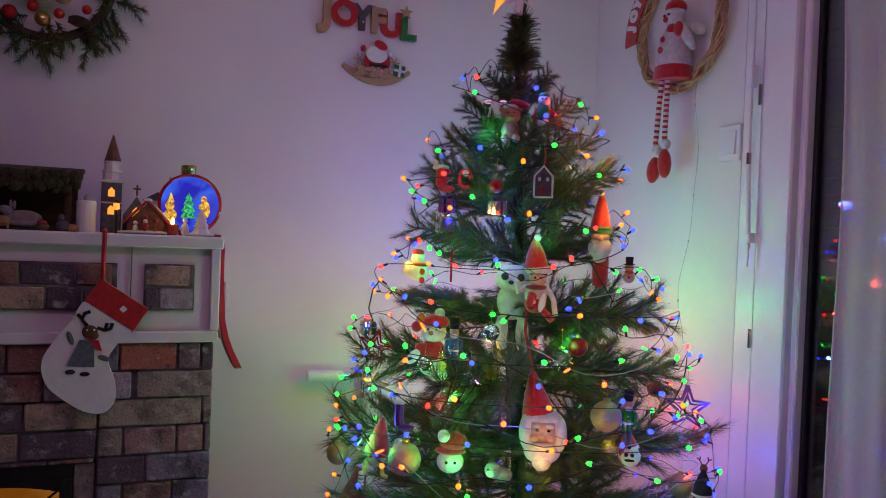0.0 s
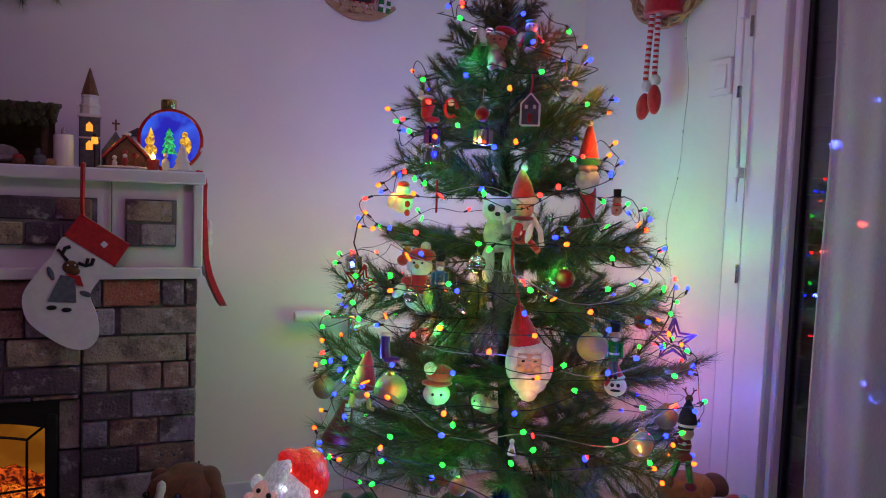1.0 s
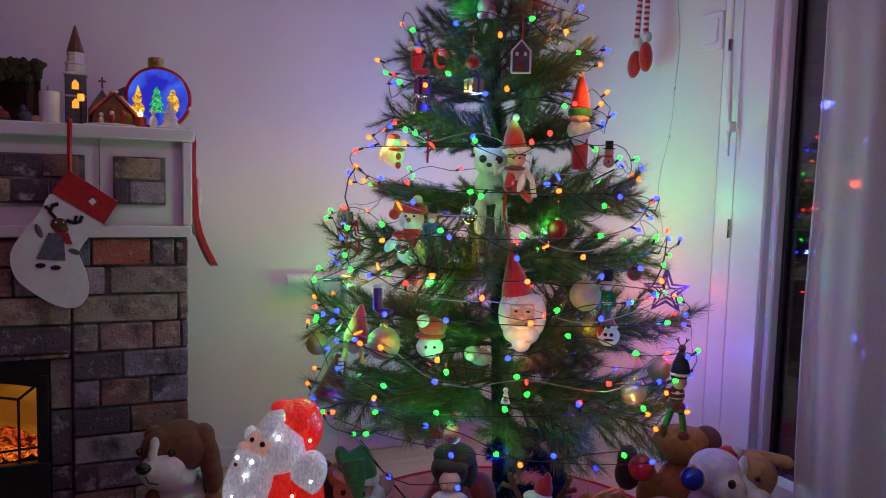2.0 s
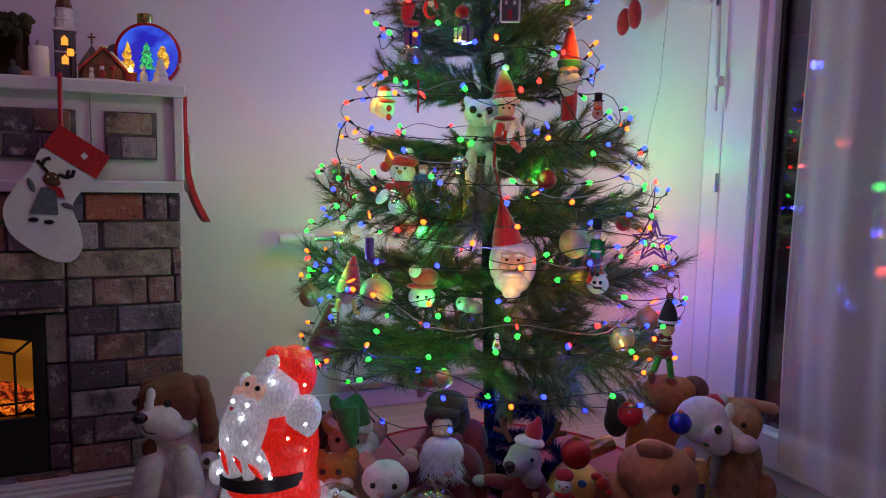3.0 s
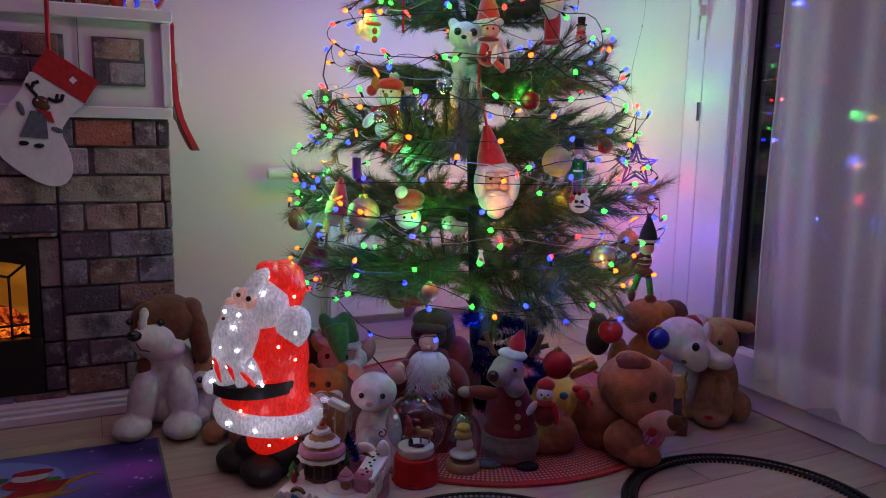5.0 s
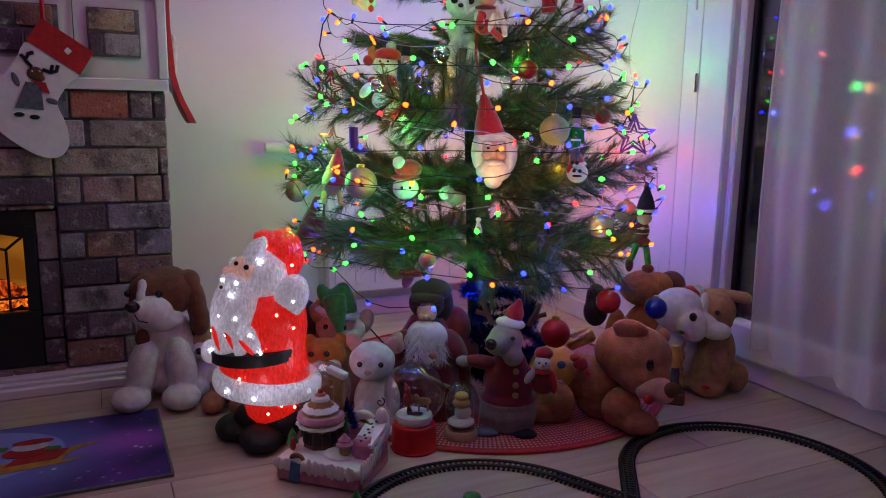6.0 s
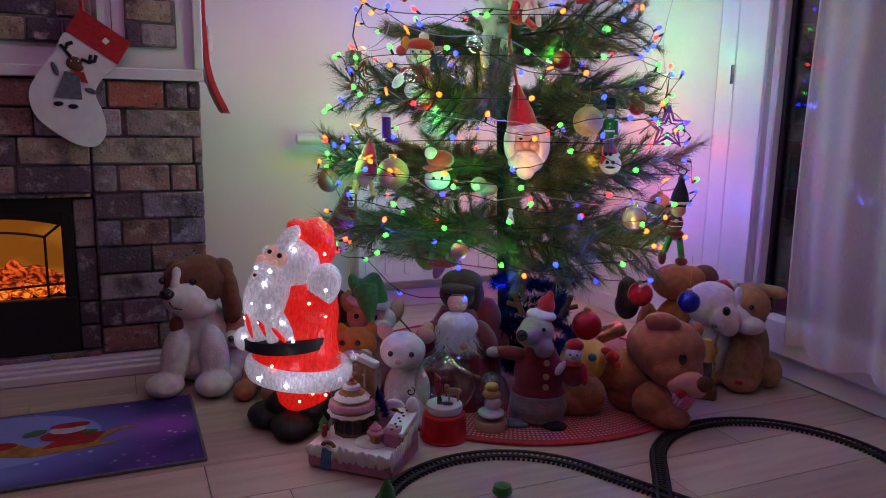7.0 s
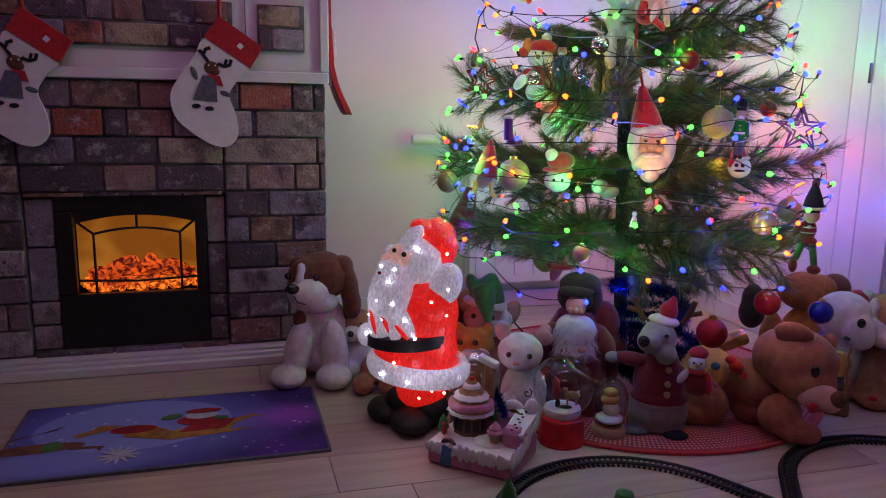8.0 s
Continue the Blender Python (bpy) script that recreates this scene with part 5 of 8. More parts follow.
part("snow", Shape().lathe([(0.046, 0.076), (0.05, 0.086), (0.048, 0.098), (0.03, 0.103), (0.0, 0.105)], n=24), CERAMIC, sg)
part("tiny_figure", Shape().ell((-0.018, -0.01, 0.14), (0.013, 0.012, 0.022)).ell((-0.02, -0.014, 0.168), 0.009).lathe([(0.01, 0), (0.001, 0.018)], (-0.02, -0.014, 0.172), (0, -20, 0), 10), CERRED, sg)
part("tiny_boots", Shape().ell((-0.014, -0.018, 0.112), (0.007, 0.007, 0.014)).ell((0.006, -0.026, 0.108), (0.018, 0.007, 0.005)), BLACK, sg)
part("tiny_deer", Shape().ell((0.024, 0.0, 0.132), (0.022, 0.009, 0.011)).ell((0.005, -0.004, 0.145), (0.008, 0.007, 0.009)).tube([(0.012, 0, 0.125), (0.012, 0, 0.104)], 0.003, 5).tube([(0.036, 0, 0.125), (0.036, 0, 0.104)], 0.003, 5), FURTAN, sg)
dm = thing("snow_globe", face(0.958, 1.715), "small egg-shaped glass dome on a wooden base", "snow globe", "glass globes")
part("base", Shape().lathe([(0.046, 0.0), (0.048, 0.004), (0.046, 0.026), (0.04, 0.032)], n=32), PLYWOOD, dm)
part("dome", Shape().ell((0, 0, 0.098), (0.05, 0.05, 0.072), nu=32, nv=20), GLASS, dm).visible_shadow = False
part("tiny_figure", Shape().ell((0, 0, 0.105), (0.026, 0.02, 0.016)).ell((0.0, 0, 0.125), (0.02, 0.018, 0.014)), CLOTHYELLOW, dm)
part("snow", Shape().ell((0, 0, 0.05), (0.038, 0.038, 0.014)).ell((0.004, 0, 0.078), (0.024, 0.02, 0.022)), CERAMIC, dm)
bg = thing("snow_globe", face(0.585, 1.80), "dark snow globe half hidden behind the ceramic bakery", "snow globe", "glass globes")
part("base", Shape().lathe([(0.06, 0.0), (0.06, 0.08), (0.05, 0.09)], n=28), CERSLATE, bg)
part("globe", Shape().ell((0, 0, 0.172), 0.075, nu=32, nv=20), GLASS, bg).visible_shadow = False
part("tiny_tree", Shape().lathe([(0.026, 0), (0.012, 0.03), (0.018, 0.031), (0.008, 0.06), (0.012, 0.061), (0.0, 0.09)], (0.045, -0.01, 0.1), n=12), FELTGREEN, bg)

# ceramic bakery with its ice slope
ch = thing("ceramic_bakery", pose(0.573, 1.667, 0, 0, 0, -43), "ceramic gingerbread bakery on a pink base with white icing", "ornament")
part("base", Shape().box((0, 0, 0.024), (0.23, 0.183, 0.048), 0.008).box((0.085, 0.03, 0.06), (0.06, 0.12, 0.09), 0.012).box((0.02, 0.066, 0.07), (0.18, 0.045, 0.09), 0.012), CERPINK, ch, "pink glazed base")
ice = Shape()
r2 = random.Random(3)
ice.box((0, -0.01, 0.052), (0.226, 0.165, 0.014), 0.006)
for k in range(26):
    x = -0.11 + 0.22 * k / 25
    ice.ell((x, -0.091, 0.046), (0.009, 0.004, r2.uniform(0.008, 0.024)), nu=8, nv=6)
for k in range(16):
    y = -0.085 + 0.165 * k / 15
    ice.ell((0.115, y, 0.05 + 0.05 * max(0, (k - 5) / 10)), (0.005, 0.009, r2.uniform(0.012, 0.03)), nu=8, nv=6)
ice.box((0.09, 0.03, 0.105), (0.055, 0.115, 0.012), 0.005, (14, 0, 0)).ell((0.05, 0.08, 0.118), (0.03, 0.012, 0.022)).ell((0.1, 0.075, 0.125), (0.018, 0.018, 0.03))
ice.ell((0.03, -0.02, 0.06), (0.045, 0.04, 0.009))
part("icing", ice, CERAMIC, ch, "white dripping icing")
H0 = (-0.045, 0.02)
part("shop", Shape().lathe([(0.046, 0.05), (0.046, 0.11), (0.05, 0.113)], (*H0, 0), n=8), CERBROWN, ch, "brown gingerbread shop walls")
part("roof", Shape().lathe([(0.056, 0.122), (0.06, 0.128), (0.05, 0.144), (0.04, 0.15), (0.042, 0.155), (0.03, 0.17), (0.024, 0.176), (0.01, 0.196)], (*H0, 0), n=20), FURTAN, ch)
part("roof_icing", Shape().lathe([(0.058, 0.112), (0.062, 0.116), (0.06, 0.122), (0.054, 0.124)], (*H0, 0), n=24, wave=0.04, k=12).lathe([(0.044, 0.15), (0.047, 0.154), (0.04, 0.162), (0.032, 0.166)], (*H0, 0), n=24, wave=0.05, k=10).lathe([(0.024, 0.178), (0.022, 0.185), (0.0, 0.198)], (*H0, 0), n=16), CERAMIC, ch)
part("awning", Shape().lathe([(0.058, 0.128), (0.061, 0.131), (0.058, 0.142), (0.054, 0.145)], (*H0, 0), n=24), CERPINK, ch, "pink name band")
for k in range(5):
    a = -2.3 + k * 0.5
    part("shop_window", Shape().box((H0[0] + 0.044 * math.cos(a), H0[1] + 0.044 * math.sin(a), 0.085), (0.006, 0.016, 0.03), 0.002, (0, 0, math.degrees(a))), BLACK, ch)
part("cherry", Shape().ell((*H0, 0.2), 0.007, nu=10, nv=8), REDGLOSS, ch)
part("chimney", Shape().box((-0.01, 0.06, 0.16), (0.026, 0.024, 0.15), 0.003), FURTAN, ch)
part("chimney_cap", Shape().box((-0.015, 0.055, 0.242), (0.055, 0.026, 0.016), 0.003, (0, 18, 0)), CERAMIC, ch)
part("cupcake_case", Shape().lathe([(0.012, 0), (0.016, 0.022)], (0.045, -0.03, 0.066), n=14), FURTAN, ch)
part("cupcake_top", Shape().lathe([(0.02, 0), (0.021, 0.006), (0.015, 0.012), (0.016, 0.016), (0.009, 0.023), (0.0, 0.034)], (0.045, -0.03, 0.088), n=16, wave=0.06, k=7), CERPINK, ch, "bright pink cream top")
part("river", Shape().box((-0.06, -0.09, 0.03), (0.03, 0.01, 0.055), 0.003, (0, 8, 0)), CERBLUE, ch)
part("tunnel", Shape().tube([(-0.06 + 0.016 * math.cos(a), -0.08, 0.055 + 0.014 * math.sin(a)) for a in [k * 0.4 for k in range(9)]], 0.006, 7), CERBROWN, ch)
for p in ((-0.1, -0.03, 0.075), (0.01, 0.05, 0.09)):
    part("tiny_tree", Shape().lathe([(0.016, 0), (0.009, 0.016), (0.012, 0.017), (0.0, 0.04)], p, n=10), FELTGREEN, ch)
part("tiny_figure", Shape().ell((-0.09, -0.045, 0.074), (0.008, 0.008, 0.012)).ell((-0.09, -0.045, 0.09), 0.007), CERRED, ch)
for k in range(9):
    part("step_mark", Shape().ell((0.085 + 0.008 * (k % 2), -0.02 + 0.011 * k, 0.103 + 0.003 * k), (0.004, 0.004, 0.002), nu=8, nv=6), BLACK, ch)
fir = Shape()
needles(fir, (0.05, 0.03, 0.11), (0.0, 0.07, 0.16), 5200, np.random.default_rng(2), 0.018, 60)
fir.m = [0] * len(fir.m)
part("bristle_tree", fir, TINSELBLUE, ch, "fallen dark blue bristle tree")
part("arch_mirror", Shape().lathe([(0.032, 0), (0.034, 0.004), (0.03, 0.006)], (0.062, 0.055, 0.09), (78, 0, -20), 24), GOLD, ch)

# ---- toy railway, a figure of eight ----
C1, C2, RT = Vector((0.80, 1.255)), Vector((1.535, 1.205)), 0.315
mid = (C1 + C2) / 2
dv = (C2 - C1)
half = dv.length / 2
beta = math.atan2(dv.y, dv.x)
cut = math.acos(RT / half)
pts = []
for k in range(61):
    a = beta + cut + (2 * math.pi - 2 * cut) * k / 60
    pts.append(C1 + RT * Vector((math.cos(a), math.sin(a))))
for k in range(61):
    a = beta + math.pi - cut - (2 * math.pi - 2 * cut) * k / 60
    pts.append(C2 + RT * Vector((math.cos(a), math.sin(a))))
pts.append(pts[0])
dense = [pts[0]]
for p, q in zip(pts, pts[1:]):
    steps = max(1, int((q - p).length / 0.012))
    for s in range(1, steps + 1):
        dense.append(p.lerp(q, s / steps))
track = thing("toy_railway", Matrix(), "black plastic toy train track laid in a figure of eight", "train track")
rails = ([], [])
ties = []
run = 0.0
for i in range(len(dense)):
    d = (dense[(i + 1) % len(dense)] - dense[i - 1]).normalized()
    nrm = Vector((-d.y, d.x))
    for s, r in zip((-0.014, 0.014), rails):
        q = dense[i] + nrm * s
        r.append((q.x, q.y, 0.0105))
    ties.append((dense[i], math.atan2(d.y, d.x)))
for r in rails:
    part("rail", Shape().tube(r, 0.0042, 6), BLACK, track)
tie = Shape().box((0, 0, 0), (0.0062, 0.044, 0.006), 0.001).mesh("sleeper", BLACK)
last = None
for q, a in ties:
    if last is None or (q - last).length > 0.0115:
        part("sleeper", tie, None, track, "", pose(q.x, q.y, 0.0035, 0, 0, math.degrees(a)))
        last = q
part("track_bed", Shape().tube([(p.x, p.y, 0.002) for p in dense], 0.0035, 4), BLACK, track)

for x, y, h in ((0.553, 1.43, 0.07), (0.815, 1.37, 0.035)):
    single("toy_fir_tree" if h > 0.05 else "toy_bush", Shape().lathe([(0.022, 0), (0.024, 0.008), (0.015, h * 0.5), (0.017, h * 0.52), (0.0, h)] if h > 0.05 else [(0.012, 0), (0.024, 0.012), (0.02, 0.028), (0.0, h)], n=16), FELTGREEN,
           pose(x, y, 0), "small green plastic toy fir beside the track" if h > 0.05 else "small round green plastic toy bush beside the track", "toy tree")

# ---- mat before the fireplace ----


def mat_print():
    ma = mat("printed_night_sky", (0.085, 0.02, 0.24), 0.85, (0.008, 0.008, 0.075), scale=5, bump=0.4, bscale=600)
    nt = ma.node_tree
    n, l = nt.nodes, nt.links
    b = n["Principled BSDF"]
    co = n.new("ShaderNodeTexCoord")
    def disc(c, r, soft, flat):
        mp = n.new("ShaderNodeMapping")
        mp.inputs["Location"].default_value = (-c[0], -c[1] * flat, 0)
        mp.inputs["Scale"].default_value = (1, flat, 0)
        l.new(co.outputs["Object"], mp.inputs[0])
        le = n.new("ShaderNodeVectorMath")
        le.operation = "LENGTH"
        l.new(mp.outputs[0], le.inputs[0])
        mr = n.new("ShaderNodeMapRange")
        mr.interpolation_type = "SMOOTHSTEP"
        mr.inputs[1].default_value, mr.inputs[2].default_value, mr.inputs[3].default_value, mr.inputs[4].default_value = r, r + soft, 1, 0
        l.new(le.outputs["Value"], mr.inputs[0])
        return mr.outputs[0]
    col = b.inputs["Base Color"].links[0].from_socket
    def over(fac, rgb, col):
        mx = n.new("ShaderNodeMix")
        mx.data_type = "RGBA"
        mx.inputs[7].default_value = (*rgb, 1)
        l.new(fac, mx.inputs[0]), l.new(col, mx.inputs[6])
        return mx.outputs[2]
    def tone(fac, k):
        m = n.new("ShaderNodeMath")
        m.operation = "MULTIPLY"
        m.inputs[1].default_value = k
        l.new(fac, m.inputs[0])
        return m.outputs[0]
    col = over(tone(disc((0.3, 0.02), 0.02, 0.2, 2.0), 0.7), (0.34, 0.06, 0.5), col)
    col = over(tone(disc((-0.1, 0.03), 0.22, 0.22, 1.3), 0.6), (0.15, 0.2, 0.62), col)
    col = over(tone(disc((-0.1, 0.05), 0.25, 0.012, 1.55), 0.8), (0.24, 0.3, 0.66), col)
    col = over(tone(disc((-0.28, -0.15), 0.1, 0.25, 3.0), 0.7), (0.26, 0.28, 0.72), col)
    vo = n.new("ShaderNodeTexVoronoi")
    vo.inputs["Scale"].default_value = 26
    l.new(co.outputs["Object"], vo.inputs["Vector"])
    st = n.new("ShaderNodeMapRange")
    st.inputs[1].default_value, st.inputs[2].default_value, st.inputs[3].default_value, st.inputs[4].default_value = 0.09, 0.22, 0.9, 0
    l.new(vo.outputs["Distance"], st.inputs[0])
    no = n.new("ShaderNodeTexNoise")
    no.inputs["Scale"].default_value = 9
    l.new(co.outputs["Object"], no.inputs["Vector"])
    gt = n.new("ShaderNodeMapRange")
    gt.inputs[1].default_value, gt.inputs[2].default_value = 0.48, 0.6
    l.new(no.outputs["Fac"], gt.inputs[0])
    mu = n.new("ShaderNodeMath")
    mu.operation = "MULTIPLY"
    l.new(st.outputs[0], mu.inputs[0]), l.new(gt.outputs[0], mu.inputs[1])
    col = over(mu.outputs[0], (0.55, 0.5, 0.7), col)
    l.new(col, b.inputs["Base Color"])
    return ma


rug = thing("door_mat", pose(-0.205, 2.025, 0), "thin purple printed mat with sleigh under a moon, pale edging", "mat")
part("printed_cloth", Shape().box((0, 0, 0.0045), (0.80, 0.452, 0.008), 0.003), mat_print(), rug)
for a, c, s in (("edging", (0, -0.228, 0.0045), (0.812, 0.008, 0.009)), ("edging", (0, 0.228, 0.0045), (0.812, 0.008, 0.009)), ("edging", (0.403, 0, 0.0045), (0.008, 0.45, 0.009)), ("edging", (-0.403, 0, 0.0045), (0.008, 0.45, 0.009))):
    part(a, Shape().box(c, s, 0.003), FELTGREY, rug, "grey bound edge")
PRINTGOLD = mat("gold_print", (0.42, 0.2, 0.04), 0.9, scale=30, var=0.45)
PRINTRED = mat("red_print", (0.33, 0.012, 0.02), 0.9, scale=30, var=0.4)
PRINTWHITE = mat("white_print", (0.5, 0.48, 0.55), 0.9, scale=30, var=0.2)
PRINTBROWN = mat("brown_print", (0.2, 0.08, 0.045), 0.9, scale=30, var=0.4)
PRINTGREEN = mat("green_print", (0.06, 0.2, 0.05), 0.9, scale=30, var=0.3)


def printed(name, material, outline, lift=0.0):
    part(name, Shape().plate(outline, 0.0008, pose(0, 0, 0.0092 + lift, -90, 0, 0)), material, rug)


def oval(cx, cy, rx, ry, n=18, turn=0.0):
    return [(cx + rx * math.cos(2 * math.pi * k / n) * math.cos(turn) - ry * math.sin(2 * math.pi * k / n) * math.sin(turn), cy + rx * math.cos(2 * math.pi * k / n) * math.sin(turn) + ry * math.sin(2 * math.pi * k / n) * math.cos(turn)) for k in range(n)]


printed("sleigh_print", PRINTGOLD, [(-0.12, -0.03), (0.0, -0.075), (0.16, -0.06), (0.22, -0.04), (0.15, -0.045), (0.17, 0.0), (0.22, 0.035), (0.25, 0.03), (0.22, 0.05), (0.14, 0.02), (0.0, -0.02), (-0.05, 0.03), (-0.13, 0.02)])
printed("sleigh_side_print", PRINTRED, [(0.02, -0.035), (0.14, -0.03), (0.17, 0.03), (0.1, 0.035), (0.04, 0.0)], 0.0006)
printed("coat_print", PRINTRED, oval(0.07, 0.04, 0.06, 0.035), 0.0012)
printed("beard_print", PRINTWHITE, oval(0.075, 0.07, 0.045, 0.025), 0.0018)
printed("cap_print", PRINTRED, oval(0.08, 0.1, 0.05, 0.018), 0.0024)
printed("glove_print", PRINTGREEN, oval(-0.005, 0.075, 0.03, 0.017, turn=0.3), 0.0018)
printed("glove_print", PRINTGREEN, oval(0.13, 0.04, 0.02, 0.012), 0.0024)
printed("sack_print", PRINTRED, oval(-0.1, 0.015, 0.06, 0.026), 0.0006)
printed("deer_print", PRINTBROWN, oval(-0.33, -0.055, 0.12, 0.028, turn=0.05))
printed("deer_leg_print", PRINTBROWN, [(-0.24, -0.06), (-0.16, -0.075), (-0.17, -0.1), (-0.18, -0.082), (-0.25, -0.08)])
printed("harness_print", PRINTGREEN, oval(-0.29, -0.05, 0.025, 0.03), 0.0006)
printed("antler_print", PRINTBROWN, [(-0.4, 0.02), (-0.31, 0.05), (-0.28, 0.085), (-0.3, 0.055), (-0.34, 0.04), (-0.4, 0.01)])
printed("deer_head_print", PRINTGOLD, [(-0.24, -0.01), (-0.17, 0.02), (-0.13, 0.05), (-0.19, 0.06), (-0.21, 0.03), (-0.25, 0.01)])
for k in range(6):
    a = k * math.pi / 6
    printed("snowflake_print", PRINTWHITE, oval(-0.12, -0.14, 0.055, 0.006, 12, a), 0.0004 * (k + 1))

# ---- on the mantel ----
ST = 1.3


def stocking(x, y, z, turn, label, flip=1, deer=True, leg=None):
    ob = thing("christmas_stocking", pose(x, y, z, 0, 0, turn), label, "stocking", "hung stockings")
    tilt = pose(0, 0, 0, 0, (34 if deer else 14) * flip, 0)

    def t(p):
        v = tilt @ Vector((p[0] * flip, 0, p[1]))
        return (v.x, v.z)

    def smooth(points, n=4):
        out = []
        k = len(points)
        for i in range(k):
            p0, p1, p2, p3 = (Vector(points[(i + j) % k]) for j in (-1, 0, 1, 2))
            for s in range(n):
                u = s / n
                out.append(tuple(0.5 * (2 * p1 + (p2 - p0) * u + (2 * p0 - 5 * p1 + 4 * p2 - p3) * u * u + (3 * p1 - p0 - 3 * p2 + p3) * u ** 3)))
        return out

    sole = smooth([(-0.075, -0.045), (0.072, -0.045), (0.07, -0.10), (0.075, -0.16), (0.125, -0.2), (0.165, -0.25), (0.16, -0.30), (0.11, -0.325), (0.03, -0.325), (-0.03, -0.31), (-0.075, -0.26), (-0.082, -0.19), (-0.078, -0.12)])
    order = 1 if flip > 0 else -1
    part("leg", Shape().plate([t(p) for p in sole][::order], 0.02 if deer else 0.012), leg or FELTWHITE, ob, "felt leg and foot")
    part("cuff", Shape().plate([t(p) for p in [(-0.085, 0.03), (0.08, 0.03), (0.083, -0.05), (-0.085, -0.05)]][::-order], 0.027 if deer else 0.016), FELTRED, ob, "red felt cuff")
    part("hanger", Shape().tube([(0, 0, 0.03), (0, 0.004, 0.09), (0, 0, 1.29 - z)], 0.006, 6) if not deer else Shape().tube([(-0.048 * flip, 0, 0.05), (-0.05 * flip, -0.008, 0.09), (-0.048 * flip, -0.02, 1.305 - z - 0.012), (-0.048 * flip, -0.018, 1.305 - z), (-0.048 * flip, 0.03, 1.308 - z)], 0.007, 6), RIBBON, ob, "red ribbon loop")
    if deer:
        c = tilt @ Vector((0.0, 0, -0.16))
        def at(px, pz):
            return (c.x + 1.25 * px - 0.006, -0.0125, c.z + 1.25 * pz - 0.012)
        part("badge", Shape().box(tuple(tilt @ Vector((0.02, -0.0145, -0.01))), (0.016, 0.003, 0.016), 0.001, (0, 45, 0)), PVC, ob)
        part("deer_coat", Shape().plate([(c.x - 0.052, c.z - 0.058), (c.x + 0.025, c.z - 0.064), (c.x + 0.022, c.z + 0.014), (c.x - 0.018, c.z + 0.02)], 0.005, pose(0, -0.0115, 0)), FELTGREY, ob, "grey felt reindeer coat")
        part("deer_head", Shape().ell(at(0.012, 0.045), (0.022, 0.005, 0.02)).ell(at(0.02, 0.035), (0.016, 0.006, 0.012)), FELTBROWN, ob)
        for side_x in (-0.004, 0.012):
            part("deer_eye", Shape().ell((at(side_x + 0.01, 0.05)[0], -0.018, at(0, 0.05)[2]), 0.003, nu=8, nv=6), FELTWHITE, ob)
        part("deer_antler", Shape().tube([at(0.006, 0.06), at(-0.006, 0.075), at(0.0, 0.09), at(0.012, 0.094)], 0.0055, 6).tube([at(-0.006, 0.078), at(-0.016, 0.088)], 0.005, 6).tube([at(0.028, 0.055), at(0.045, 0.048), at(0.058, 0.052), at(0.062, 0.066)], 0.0055, 6).tube([at(0.046, 0.05), at(0.05, 0.066)], 0.005, 6), FELTBLACK, ob)
        part("deer_scarf", Shape().plate([(c.x - 0.005, c.z + 0.025), (c.x + 0.035, c.z + 0.018), (c.x + 0.045, c.z - 0.015), (c.x + 0.025, c.z - 0.01), (c.x + 0.02, c.z + 0.008)], 0.006, pose(0, -0.0125, 0)), FELTRED, ob)
        part("deer_arm", Shape().ell(at(-0.03, 0.03), (0.008, 0.004, 0.022), (0, -20, 0)), FELTGREY, ob)
        part("deer_arm", Shape().ell(at(0.045, -0.02), (0.018, 0.004, 0.008), (0, 20, 0)), FELTGREY, ob)
        part("deer_boot", Shape().ell(at(-0.028, -0.052), (0.014, 0.005, 0.007)), FELTBLACK, ob)
        part("deer_boot", Shape().ell(at(0.004, -0.058), (0.014, 0.005, 0.007)), FELTBLACK, ob)
    return ob


stocking(0.008, FY - 0.04, 1.088, 0, "cream felt stocking with red cuff and reindeer on the mantel", 1)
stocking(-0.555, FY - 0.04, 1.088, 0, "second cream felt stocking with red cuff on the mantel", 1)
# one hung on the mantel's side, seen edge on
side = thing("christmas_stocking", pose(FX1, FY + 0.09, 0), "red felt stocking with fluffy white trim hung on the mantel's side", "stocking", "hung stockings")
edge = [(1.285, 0.020, 0.012), (1.26, 0.023, 0.014), (1.235, 0.019, 0.03), (1.16, 0.016, 0.042), (1.08, 0.018, 0.044), (1.02, 0.02, 0.044), (0.965, 0.03, 0.05), (0.92, 0.045, 0.058), (0.885, 0.061, 0.06), (0.862, 0.072, 0.048), (0.855, 0.077, 0.03)]
sheet = Shape()
for z, x, half in edge:
    sheet.v += [(x + dx, dy * half, z) for dx, dy in ((-0.004, -0.85), (0, -1), (0.006 + 60 * (1.285 - z) * 0.0006, -0.9), (0.006 + 60 * (1.285 - z) * 0.0006, 0.9), (0, 1), (-0.004, 0.85))]
for j in range(len(edge) - 1):
    sheet.f += [(6 * j + i, 6 * j + (i + 1) % 6, 6 * j + 6 + (i + 1) % 6, 6 * j + 6 + i) for i in range(6)]
sheet.f += [(5, 4, 3, 2, 1, 0), tuple(6 * len(edge) - 6 + i for i in range(6))]
sheet.m = [0] * len(sheet.f)
part("leg", sheet, FELTRED, side, "red felt leg and foot")
part("trim", Shape().ell((0.03, 0, 1.07), (0.02, 0.042, 0.08), (0, 5, 0)).ell((0.028, 0, 1.0), (0.016, 0.04, 0.05)), FURWHITE, side, "fluffy white trim", fuse=0.006)
part("hanger", Shape().tube([(0.014, 0, 1.27), (0.012, 0, 1.303), (-0.03, 0, 1.304)], 0.006, 6), RIBBON, side, "red ribbon loop")

